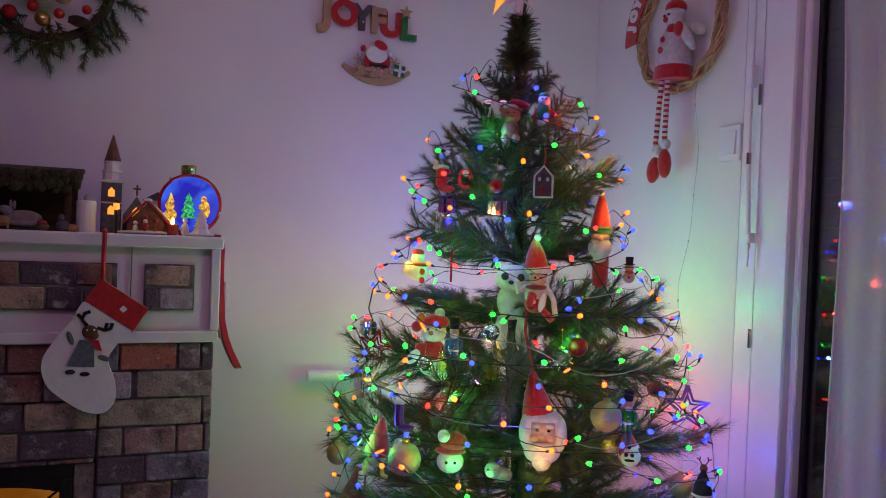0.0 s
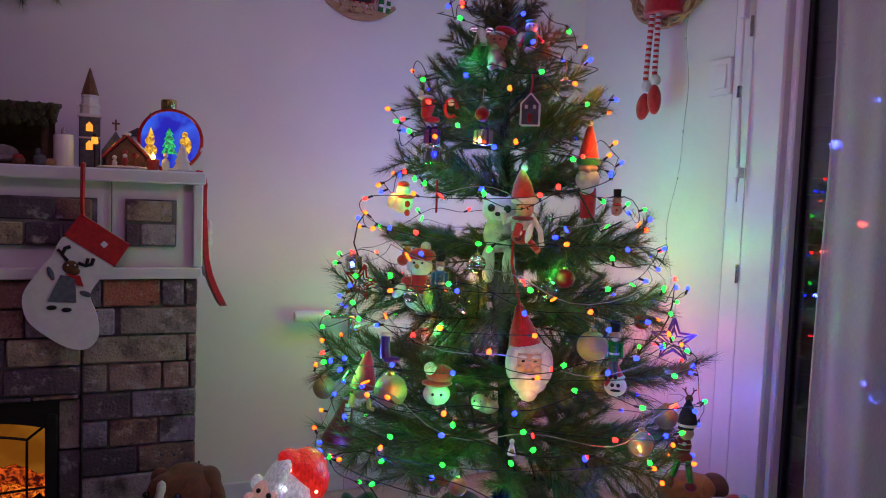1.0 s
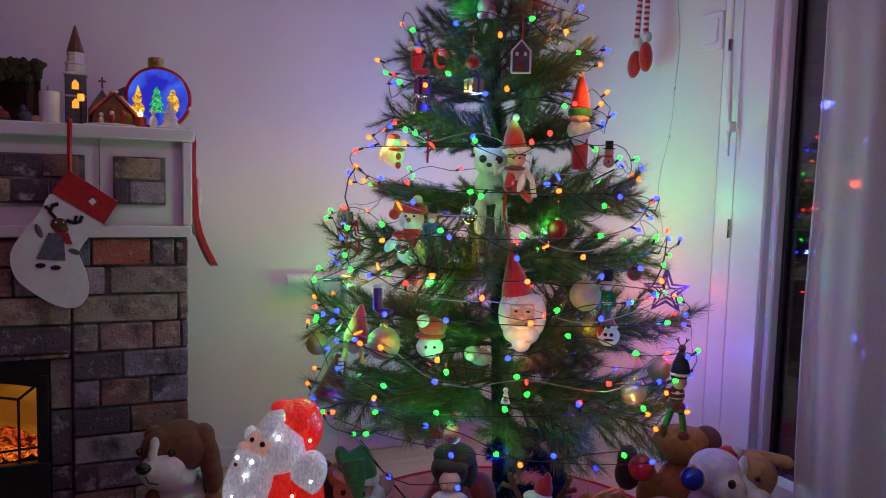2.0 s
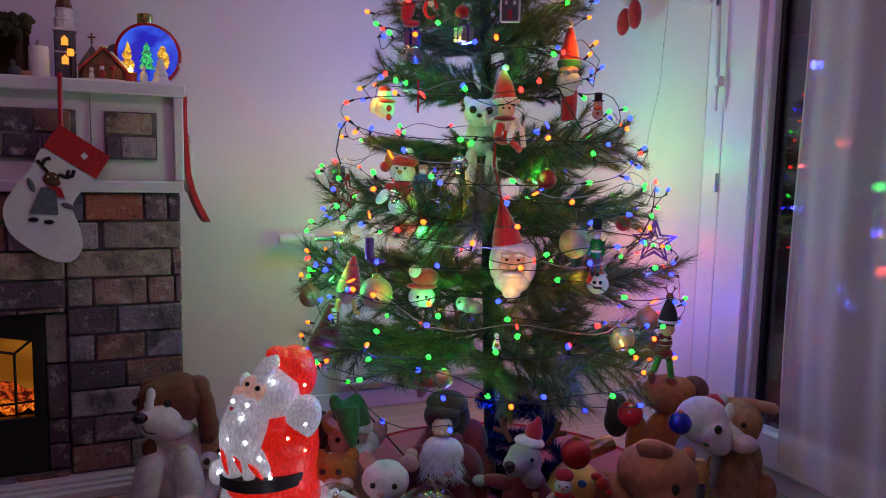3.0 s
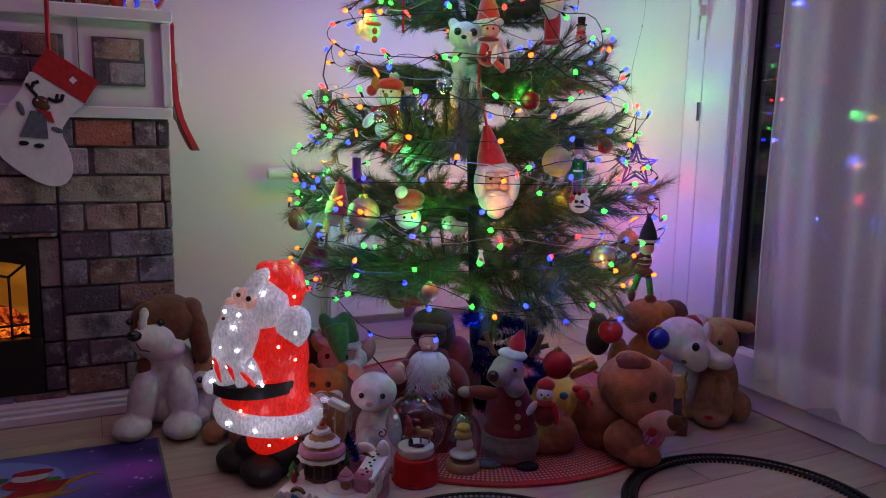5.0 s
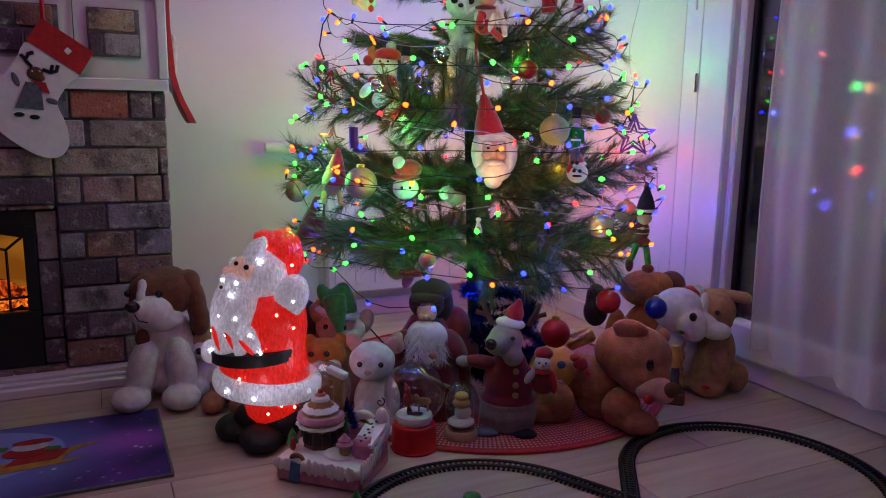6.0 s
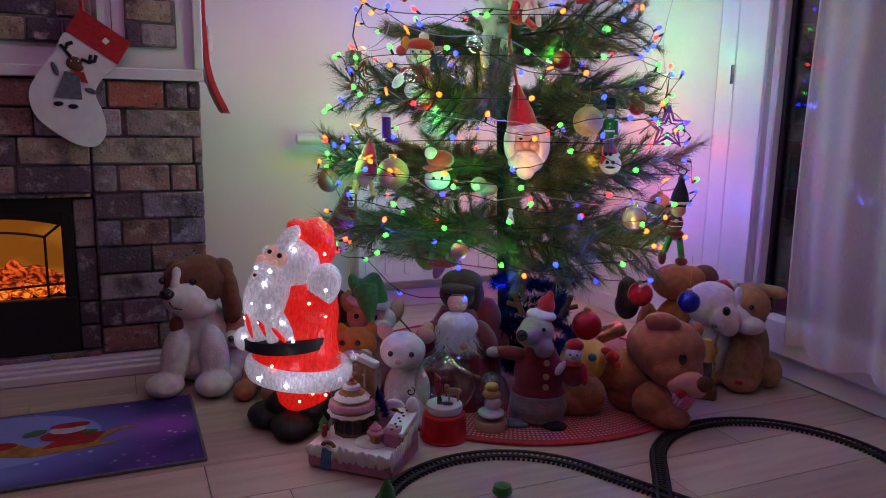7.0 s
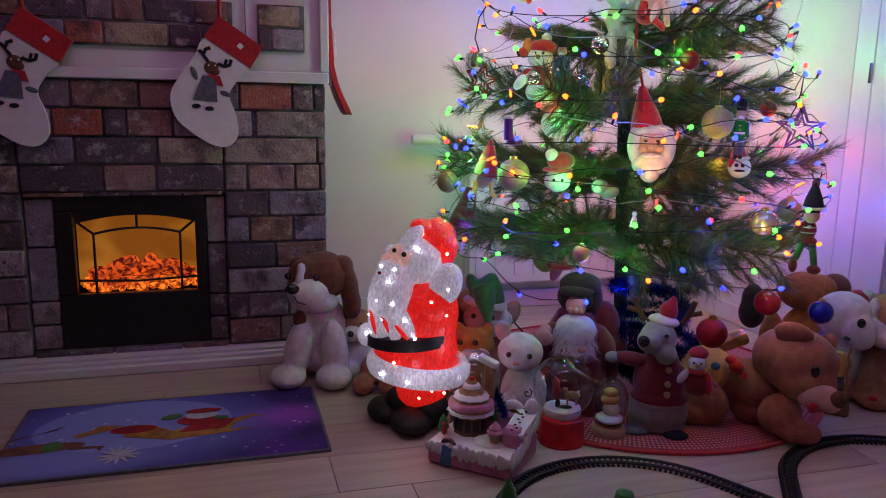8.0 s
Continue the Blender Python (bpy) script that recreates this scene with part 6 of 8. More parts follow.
# stable of the nativity
stb = thing("nativity_stable", pose(-0.42, 2.80, ST), "dark wooden nativity stable with a mossy roof", "nativity stable")
part("roof", Shape().box((0, -0.02, 0.19), (0.60, 0.24, 0.016), 0.004, (8, 0, 0)), BARK, stb)
moss = Shape()
r3 = random.Random(5)
for k in range(420):
    moss.ell((r3.uniform(-0.295, 0.295), r3.uniform(-0.15, -0.11), 0.165 + r3.uniform(-0.035, 0.016)), (r3.uniform(0.008, 0.018), 0.01, r3.uniform(0.008, 0.02)), (0, r3.uniform(-40, 40), 0), 6, 4)
part("moss", moss, MOSS, stb, "hanging dried moss fringe")
part("back_wall", Shape().box((0, 0.09, 0.09), (0.56, 0.012, 0.18), 0.003), BARK, stb)
for x in (-0.27, 0.0, 0.265):
    part("post", Shape().tube([(x, -0.1, 0), (x, -0.1, 0.18)], 0.011, 8), BARK, stb)
part("floor_board", Shape().box((0, -0.01, 0.004), (0.58, 0.24, 0.008), 0.002), MOSS, stb)


def figurine(name, m, label, rows):
    s = Shape()
    mats = []
    for material, forms in rows:
        s.mi = len(mats)
        mats.append(material)
        for f in forms:
            s.ell(f[0], f[1], f[2] if len(f) > 2 else (0, 0, 0), 12, 8)
    return single(name, s, mats, m, label, "figurine")


figurine("donkey_figurine", pose(-0.28, 2.70, ST + 0.008), "small lying grey donkey figurine before the stable", [(FURGREY, [((0, 0, 0.028), (0.055, 0.022, 0.026)), ((-0.045, -0.005, 0.05), (0.022, 0.013, 0.015), (0, 30, 0)), ((-0.035, 0, 0.07), (0.005, 0.004, 0.014)), ((-0.025, 0, 0.068), (0.005, 0.004, 0.014)), ((0.01, -0.02, 0.012), (0.05, 0.012, 0.01))])])
figurine("sheep_figurine", pose(-0.33, 2.645, ST), "small white sheep figurine on the mantel", [(FURTAN, [((0, 0, 0.026), (0.026, 0.014, 0.016)), ((-0.024, 0, 0.036), (0.01, 0.008, 0.008)), ((-0.014, 0, 0.009), (0.004, 0.004, 0.01)), ((0.016, 0, 0.009), (0.004, 0.004, 0.01))])])
figurine("kneeling_figurine", pose(-0.385, 2.66, ST), "small kneeling robed figurine in violet on the mantel", [(CERSLATE, [((0, 0, 0.035), (0.022, 0.018, 0.036)), ((0.012, -0.005, 0.012), (0.03, 0.02, 0.013))]), (SKIN, [((0.002, -0.004, 0.082), 0.013)]), (FELTBROWN, [((0, 0.003, 0.088), (0.014, 0.013, 0.012))])])
figurine("red_fruit_basket", pose(-0.222, 2.65, ST), "tiny basket with red fruit on the mantel", [(CERBROWN, [((0, 0, 0.013), (0.02, 0.017, 0.013))]), (CERRED, [((0, -0.002, 0.024), (0.015, 0.012, 0.009))])])
figurine("lamb_figurine", pose(-0.165, 2.66, ST), "tiny shepherd figurine with a lamb", [(CERSLATE, [((0, 0, 0.018), (0.02, 0.014, 0.018)), ((-0.005, 0, 0.042), (0.009, 0.009, 0.012))]), (FURTAN, [((0.028, 0, 0.012), (0.018, 0.01, 0.012))])])

cd = thing("led_candle", pose(-0.101, 2.68, ST), "clear glass pillar candle on the mantel", "candle")
part("pillar", Shape().lathe([(0.027, 0), (0.029, 0.004), (0.0285, 0.095), (0.026, 0.1), (0.012, 0.101)], n=32, wave=0.02, k=12), WAX, cd)
part("flame_tip", Shape().lathe([(0.007, 0), (0.009, 0.007), (0.006, 0.016), (0.0, 0.024)], (0, 0, 0.1), n=14), WIRECLEAR, cd)

tw = thing("ceramic_church", pose(-0.02, 2.80, ST), "slate blue ceramic church with a lit tower", "ornament")
part("tower", Shape().box((-0.012, 0, 0.085), (0.062, 0.06, 0.17), 0.003), CERSLATE, tw)
part("cornice", Shape().box((-0.012, 0, 0.172), (0.072, 0.07, 0.01), 0.003).box((-0.012, 0, 0.1), (0.067, 0.065, 0.006), 0.002), CERAMIC, tw)
part("belfry", Shape().lathe([(0.03, 0.176), (0.029, 0.2), (0.032, 0.203), (0.032, 0.208), (0.026, 0.21), (0.025, 0.232), (0.028, 0.235), (0.026, 0.24)], (-0.012, 0, 0), n=8), CERAMIC, tw)
part("spire", Shape().lathe([(0.027, 0.24), (0.013, 0.29), (0.003, 0.325), (0.0, 0.33)], (-0.012, 0, 0), n=8), CERBROWN, tw, "brown pointed spire")
for z in (0.075, 0.135):
    part("lit_window", Shape().plate([(-0.01, -0.014), (0.01, -0.014), (0.01, 0.006), (0.0, 0.017), (-0.01, 0.006)][::-1], 0.004, pose(-0.012, -0.032, z)), LEDWARM, tw, "warm lit arched window")
part("nave", Shape().plate([(-0.03, 0), (0.05, 0), (0.05, 0.06), (0.012, 0.125), (-0.03, 0.06)][::-1], 0.09, pose(0.055, -0.01, 0)), CERSLATE, tw)
part("lit_window", Shape().plate([(-0.012, -0.014), (0.012, -0.014), (0.012, 0.006), (0.0, 0.019), (-0.012, 0.006)][::-1], 0.004, pose(0.067, -0.057, 0.07)), LEDWARM, tw)
part("cross", Shape().box((0.067, -0.05, 0.145), (0.006, 0.005, 0.036), 0.001).box((0.067, -0.05, 0.15), (0.024, 0.005, 0.006), 0.001), CERBROWN, tw)
lan = thing("tiny_lantern", pose(-0.013, 2.665, ST), "tiny lit street lantern on the mantel", "lantern")
part("post", Shape().tube([(0, 0, 0), (0, 0, 0.075)], 0.003, 6), BLACKMETAL, lan)
part("lamp_glass", Shape().lathe([(0.006, 0), (0.011, 0.004), (0.009, 0.022)], (0, 0, 0.075), n=8), LEDWARM, lan)
part("cap", Shape().lathe([(0.012, 0), (0.0, 0.012)], (0, 0, 0.098), n=8), BLACKMETAL, lan)
lamp("POINT", "lantern_glow", pose(0.0, 2.63, ST + 0.09), 0.05, (1.0, 0.62, 0.1), 0.01)

hs = thing("ceramic_cottage", pose(0.075, 2.70, ST), "ceramic cottage with a snowy red roof", "ornament")
part("house_body", Shape().plate([(-0.055, 0), (0.06, 0), (0.06, 0.04), (0.005, 0.1), (-0.055, 0.04)][::-1], 0.08, pose(0, 0, 0)), CERBROWN, hs)
part("roof", Shape().box((-0.032, 0, 0.072), (0.1, 0.1, 0.008), 0.003, (0, -46, 0)).box((0.04, 0, 0.072), (0.1, 0.1, 0.008), 0.003, (0, 46, 0)), CERRED, hs, "dark red sloping roof")
part("roof_snow", Shape().box((0.05, -0.003, 0.071), (0.07, 0.1, 0.006), 0.002, (0, 46, 0)).ell((0.006, -0.03, 0.112), (0.014, 0.03, 0.006)), CERAMIC, hs)
part("snow_base", Shape().ell((0.0, -0.01, 0.006), (0.085, 0.075, 0.008)), CERAMIC, hs)
part("letter_box", Shape().tube([(0.03, -0.06, 0), (0.03, -0.06, 0.04)], 0.003, 6).ell((0.03, -0.06, 0.045), (0.01, 0.008, 0.008)), CERRED, hs)
part("porch_snow", Shape().ell((-0.03, -0.06, 0.018), (0.008, 0.008, 0.012)).ell((-0.03, -0.06, 0.036), 0.007), CERAMIC, hs)
figurine("red_coat_figurine", pose(0.075, 2.635, ST + 0.008), "tiny red coated figurine before the cottage", [(CERRED, [((0, 0, 0.018), (0.01, 0.009, 0.016)), ((0, 0, 0.046), (0.008, 0.008, 0.008))]), (CERAMIC, [((0, -0.003, 0.034), 0.007)])])
c2 = thing("ceramic_house", pose(0.135, 2.87, ST), "second ceramic house with a dark pointed roof", "ornament")
part("walls", Shape().box((0, 0, 0.06), (0.08, 0.06, 0.12), 0.003).box((0.02, -0.01, 0.13), (0.03, 0.04, 0.06), 0.003), CERAMIC, c2)
part("roof", Shape().plate([(-0.06, 0), (0.03, 0), (-0.01, 0.03)][::-1], 0.07, pose(-0.01, 0, 0.118)).lathe([(0.026, 0), (0.0, 0.045)], (0.02, -0.01, 0.16), (0, 0, 45), 4), CERSLATE, c2)

# lit bauble-shaped shadow box
gb = thing("lit_bauble_box", pose(0.218, 2.77, ST, 0, 0, -4), "red bauble-shaped lantern with a glowing blue winter scene", "lantern")
R0 = 0.108
part("shell", Shape().lathe([(R0 * 0.86, -0.035), (R0 * 0.97, -0.03), (R0, 0.0), (R0 * 0.97, 0.03), (R0 * 0.5, 0.045), (0.0, 0.046)], (0, 0.02, R0), (-90, 0, 0), 44).lathe([(R0 * 0.86, -0.037), (R0 * 0.97, -0.032), (R0 * 0.86, -0.02), (R0 * 0.84, -0.02)], (0, 0.02, R0), (-90, 0, 0), 44), REDGLOSS, gb)
BLUEGLOW = fire_mat("blue_lit_backdrop", (0.03, 0.16, 1.0), (0.002, 0.012, 0.55), 0.9, 9)
part("backdrop", Shape().lathe([(R0 * 0.87, 0.0), (R0 * 0.87, 0.002), (0.0, 0.003)], (0, -0.018, R0), (90, 0, 0), 44), BLUEGLOW, gb, "glowing blue backdrop")
GREENGLOW = fire_mat("green_lit_fir", (0.04, 0.9, 0.25), (0.004, 0.16, 0.05), 0.9, 110)
YELLOWGLOW = fire_mat("yellow_lit_figure", (1.0, 0.62, 0.05), (0.35, 0.12, 0.01), 1.2, 90)
part("lit_fir", Shape().lathe([(0.024, 0), (0.012, 0.022), (0.02, 0.023), (0.01, 0.044), (0.016, 0.045), (0.007, 0.064), (0.011, 0.065), (0.0, 0.088)], (-0.005, -0.03, 0.06), n=12, wave=0.1, k=6), GREENGLOW, gb)
part("lit_snowman", Shape().ell((-0.062, -0.03, 0.07), (0.02, 0.01, 0.02)).ell((-0.065, -0.03, 0.1), (0.015, 0.01, 0.014)).lathe([(0.012, 0), (0.0, 0.035)], (-0.062, -0.03, 0.112), n=8), YELLOWGLOW, gb)
part("lit_figure", Shape().ell((0.05, -0.03, 0.09), (0.016, 0.01, 0.03)).ell((0.045, -0.03, 0.125), (0.01, 0.008, 0.012)), YELLOWGLOW, gb)
part("cap", Shape().lathe([(0.024, 0), (0.025, 0.003), (0.025, 0.03), (0.022, 0.033), (0.0, 0.034)], (-0.008, 0.01, R0 * 2 - 0.006), n=28, wave=0.02, k=28), GOLD, gb, "ribbed gold cap")
for k in range(3):
    a = k * math.pi / 3
    part("snowflake", Shape().box((R0 * 0.92, -0.013, R0 * 0.75), (0.018, 0.002, 0.0025), 0.0005, (0, math.degrees(a), 0)), CERAMIC, gb)
part("stand", Shape().box((0, 0.01, 0.006), (0.07, 0.06, 0.012), 0.003), REDGLOSS, gb)
lamp("POINT", "bauble_box_glow", pose(0.215, 2.70, ST + 0.12), 0.06, (0.3, 0.4, 1.0), 0.03)
pot = thing("candle_pot", pose(0.158, 2.655, ST), "small red candle pot with a yellow lamp flame", "candle")
part("pot", Shape().lathe([(0.016, 0), (0.021, 0.035), (0.019, 0.036)], n=16), CERRED, pot)
part("flame", Shape().lathe([(0.004, 0), (0.008, 0.008), (0.0, 0.024)], (0, 0, 0.036), n=10), light_mat("flame", (1.0, 0.75, 0.1), 9), pot)
lamp("POINT", "pot_glow", pose(0.158, 2.625, ST + 0.06), 0.06, (1.0, 0.65, 0.1), 0.01)
cr = thing("glass_fir", pose(0.247, 2.648, ST), "small clear glass fir with a bird on a snowy foot", "ornament")
part("fir", Shape().lathe([(0.03, 0.008), (0.019, 0.03), (0.024, 0.031), (0.014, 0.05), (0.018, 0.051), (0.009, 0.07), (0.012, 0.071), (0.0, 0.095)], n=14, wave=0.08, k=7), CERAMIC, cr)
part("foot", Shape().ell((-0.005, 0, 0.005), (0.05, 0.03, 0.008)), CERAMIC, cr)
part("bird", Shape().ell((0.0, -0.005, 0.098), (0.009, 0.008, 0.012)), YELLOWGLOW, cr)
figurine("white_angel_figurine", pose(0.196, 2.64, ST), "small white robed figurine on the mantel", [(CERAMIC, [((0, 0, 0.02), (0.013, 0.011, 0.022)), ((0, 0, 0.05), (0.008, 0.008, 0.009))])])

# ---- pine wreath on the wall ----
wr = thing("pine_wreath", pose(-0.27, YB - 0.07, 2.18), "green pine wreath with red and gold baubles and cones", "wreath")
ws = Shape()
r4 = np.random.default_rng(9)
for k in range(95):
    a = 2 * math.pi * k / 95 + r4.normal(0, 0.04)
    r0 = 0.21 + r4.normal(0, 0.035)
    p = np.array((r0 * math.cos(a), r4.normal(0, 0.02), r0 * math.sin(a)))
    b = a + r4.normal(0, 0.7) - 0.5
    q = p + np.array((0.1 * math.cos(b), -0.03 + r4.normal(0, 0.03), 0.1 * math.sin(b)))
    ws.tube([p, q], [0.003, 0.0015], 4, 0)
    needles(ws, p, q, 1300, r4, 0.028, 55)
part("sprigs", ws, [TWIG, NEEDLE], wr)["kind"] = "stuff"
part("ring", Shape().tube([(0.21 * math.cos(k * math.pi / 24), 0, 0.21 * math.sin(k * math.pi / 24)) for k in range(49)], 0.016, 8), TWIG, wr)
for x, z, r, ma in ((0.0, -0.16, 0.026, GOLD), (-0.03, -0.12, 0.02, REDGLOSS), (0.05, -0.135, 0.018, REDGLOSS), (0.135, -0.11, 0.016, REDGLOSS), (-0.1, -0.15, 0.024, REDGLITTER), (0.2, 0.03, 0.022, REDGLOSS), (0.17, -0.05, 0.02, REDGLITTER)):
    part("bauble", Shape().ell((x, -0.06, z), r, nu=20, nv=14), ma, wr)


def cone_shape(p, d, ln, r):
    s = Shape()
    d = Vector(d).normalized()
    side = d.orthogonal().normalized()
    up = d.cross(side)
    for j in range(7):
        u = (j + 0.5) / 7
        rr = r * math.sin(math.pi * (0.15 + 0.8 * u))
        for k in range(8):
            a = 2 * math.pi * k / 8 + j * 0.5
            c = Vector(p) + d * ln * u + (side * math.cos(a) + up * math.sin(a)) * rr * 0.75
            s.ell(tuple(c), (r * 0.34, r * 0.34, r * 0.16), (0, 0, 0), 6, 4)
    return s.tube([p, tuple(Vector(p) + d * ln)], r * 0.5, 8)


part("pine_cone", cone_shape((0.14, -0.05, -0.17), (0.25, 0, -1), 0.075, 0.022), BARK, wr)
part("pine_cone", cone_shape((0.08, -0.06, -0.15), (1, 0, -0.1), 0.07, 0.022), BARK, wr)
part("bow", Shape().ell((0.19, -0.06, 0.0), (0.045, 0.015, 0.03), (0, 30, 0)).ell((0.15, -0.06, 0.02), (0.04, 0.015, 0.025), (0, -30, 0)).box((0.175, -0.06, -0.03), (0.028, 0.006, 0.08), 0.002, (0, 12, 0)), FELTRED, wr)
part("plush_bear", Shape().ell((-0.02, -0.06, -0.05), (0.08, 0.04, 0.05)).ell((0.06, -0.07, -0.08), (0.03, 0.03, 0.025)), FURTAN, wr, "tan plush bear seated in the wreath", fuse=0.006)

# ---- lettering on the wall ----


def letter(ch, size, depth):
    cu = bpy.data.curves.new("letter", "FONT")
    cu.body, cu.size, cu.extrude, cu.bevel_depth, cu.offset = ch, size, depth, 0.001, 0.006
    cu.align_x = "CENTER"
    tmp = bpy.data.objects.new("letter", cu)
    scene.collection.objects.link(tmp)
    me = bpy.data.meshes.new_from_object(tmp)
    bpy.data.objects.remove(tmp)
    return me


sign = thing("joyful_sign", pose(0.905, YB - 0.02, 2.172, 90, 0, 0), "wooden wall letters JOYFUL in red, green and natural wood", "wall sign")
NAVY = mat("dark_grey_stars_paint", (0.09, 0.07, 0.075), 0.6, scale=30)
x = -0.168
for ch, ma, lift, wide in (("J", PLYWOOD, 0.018, 0.07), ("O", FELTRED, 0.01, 0.076), ("Y", NAVY, 0.006, 0.066), ("F", PLYWOOD, 0.0, 0.062), ("U", FELTRED, -0.006, 0.07), ("L", FELTGREEN, -0.012, 0.06)):
    me = letter(ch, 0.185 if ch == "J" else 0.135, 0.009)
    me.materials.clear()
    me.materials.append(ma)
    part("letter", me, None, sign, f"letter {ch} with painted face", pose(x, lift, 0.004 * (1 if ch in "OFL" else -1)))
    x += wide
for k, (sx, sy) in enumerate(((-0.13, 0.04), (-0.105, 0.08), (-0.12, 0.1), (-0.07, 0.03), (-0.02, 0.03), (0.19, 0.04), (0.2, 0.01), (-0.08, 0.06), (0.165, 0.06))):
    part("painted_snowflake", Shape().ell((sx, sy, 0.0115), (0.004, 0.004, 0.0012), nu=8, nv=4), CERAMIC, sign)
star5 = [((0.03 if k % 2 == 0 else 0.0125) * math.sin(k * math.pi / 5), (0.03 if k % 2 == 0 else 0.0125) * math.cos(k * math.pi / 5)) for k in range(10)]
part("star", Shape().plate(star5[::-1], 0.006, pose(0.165, 0.095, 0.014, -90, 0, 0)), PLYWOOD, sign, "small plain wooden star")
rk = thing("wooden_rocker_sign", pose(0.955, YB - 0.012, 2.0), "painted wooden rocker plaque with a seated red figure, reading XMAS", "wall sign")
rocker = [(-0.15 + 0.3 * k / 20, -0.045 + 0.062 * abs(-1 + 0.1 * k) ** 2.2) for k in range(21)] + [(0.142 - 0.284 * k / 20, 0.0 + 0.03 * abs(1 - 0.1 * k) ** 2.2) for k in range(21)]
part("rocker", Shape().plate(rocker, 0.012, pose(0, 0, 0)), PLYWOOD, rk, "natural wood rocker")
part("body", Shape().plate(oval(0.0, 0.05, 0.056, 0.062, 24), 0.01, pose(0, -0.004, 0)), FELTRED, rk)
part("beard", Shape().plate(oval(-0.004, 0.078, 0.046, 0.034, 24), 0.006, pose(0, -0.01, 0)), CERAMIC, rk)
part("cap", Shape().plate(oval(0.012, 0.118, 0.03, 0.018, 18, -0.4), 0.006, pose(0, -0.012, 0)), FELTRED, rk)
part("cap_ball", Shape().ell((0.055, -0.008, 0.09), (0.012, 0.006, 0.012)), CERAMIC, rk)
part("mitten", Shape().ell((-0.062, -0.008, 0.098), (0.012, 0.006, 0.014)), FELTRED, rk)
part("belt", Shape().box((0.004, -0.011, 0.035), (0.075, 0.006, 0.012), 0.001), BLACK, rk)
part("trim", Shape().box((0.0, -0.011, 0.012), (0.09, 0.006, 0.014), 0.003), CERAMIC, rk)
part("parcel", Shape().box((0.098, -0.006, 0.022), (0.05, 0.01, 0.05), 0.002, (0, 6, 0)), FELTGREEN, rk)
part("parcel_ribbon", Shape().box((0.098, -0.012, 0.022), (0.01, 0.006, 0.051), 0.001, (0, 6, 0)).box((0.098, -0.012, 0.022), (0.051, 0.006, 0.01), 0.001, (0, 6, 0)), PVC, rk)
for sx in (-0.075, 0.075):
    for k in range(3):
        part("snowflake", Shape().box((sx * 1.0, -0.004, 0.055), (0.05, 0.005, 0.004), 0.001, (0, 60 * k, 0)), PLYWOOD, rk)
for ch, lx in (("X", -0.072), ("M", -0.035), ("A", 0.004), ("S", 0.04)):
    me = letter(ch, 0.045, 0.003)
    me.materials.clear()
    me.materials.append(PLYWOOD)
    part("letter", me, None, rk, "", pose(lx, -0.014, -0.012, 90, 0, 0))

# ---- wicker ring with a long-legged snowman doll ----
wk = thing("wicker_ring", pose(XR - 0.04, 2.44, 2.19, 0, 0, -90), "peeled wicker ring on the wall with a red banner", "wreath")
for k in range(16):
    r5 = random.Random(k)
    ph, tw2, rr = r5.uniform(0, 6.28), r5.choice((5, 6, 7)) * r5.choice((-1, 1)), r5.uniform(0.010, 0.024)
    part("willow_rod", Shape().tube([((0.235 + rr * math.cos(tw2 * a + ph)) * math.cos(a), rr * math.sin(tw2 * a + ph), (0.235 + rr * math.cos(tw2 * a + ph)) * math.sin(a)) for a in [k2 * 2 * math.pi / 60 for k2 in range(61)]], 0.0052, 6), WICKER, wk)
ban = []
for k in range(13):
    a = radians(184 - k * 7.6)
    ban.append((0.30 * math.cos(a), 0.30 * math.sin(a)))
low = [(0.225 / 0.30 * x2, 0.225 / 0.30 * z2) for x2, z2 in ban[::-1]]
part("banner", Shape().plate((ban + low), 0.006, pose(0, -0.035, 0)), FELTRED, wk, "red felt banner")
for k, ch in enumerate("JOYEUX"):
    a = radians(168 - k * 11)
    me = letter(ch, 0.055, 0.001)
    me.materials.clear()
    me.materials.append(CERAMIC)
    part("letter", me, None, wk, "", pose(0.245 * math.cos(a), -0.041, 0.245 * math.sin(a), 0, 0, 0) @ pose(0, 0, 0, 90, 0, 0) @ pose(0, 0, 0, 0, 0, math.degrees(a) - 90))
sd = Shape()
sd.mi = 0
sd.lathe([(0.085, -0.15), (0.09, -0.1), (0.07, 0.0), (0.045, 0.05)], n=20).ell((0, -0.01, 0.075), (0.055, 0.05, 0.048)).ell((0.085, -0.03, 0.0), (0.025, 0.025, 0.075), (0, -35, 0)).ell((0.12, 0.0, 0.03), (0.05, 0.02, 0.025), (0, 20, 0))
sd.ell((-0.008, -0.03, -0.43), (0.026, 0.026, 0.024)).ell((-0.055, -0.03, -0.45), (0.026, 0.026, 0.024))
sd.mi = 1
sd.lathe([(0.094, -0.17), (0.098, -0.165), (0.093, -0.115), (0.085, -0.11)], n=20).ell((0.0, 0.0, 0.13), (0.055, 0.05, 0.035)).ell((0.01, -0.045, 0.035), (0.03, 0.02, 0.022)).ell((0.05, -0.05, 0.03), (0.025, 0.02, 0.03)).ell((-0.02, -0.058, 0.075), 0.013).ell((-0.02, -0.08, -0.01), (0.013, 0.008, 0.013)).ell((-0.02, -0.095, -0.055), (0.014, 0.008, 0.014))
sd.ell((0.0, -0.045, -0.51), (0.034, 0.034, 0.06), (0, -4, 0)).ell((-0.06, -0.045, -0.535), (0.034, 0.034, 0.055), (0, 12, 0))
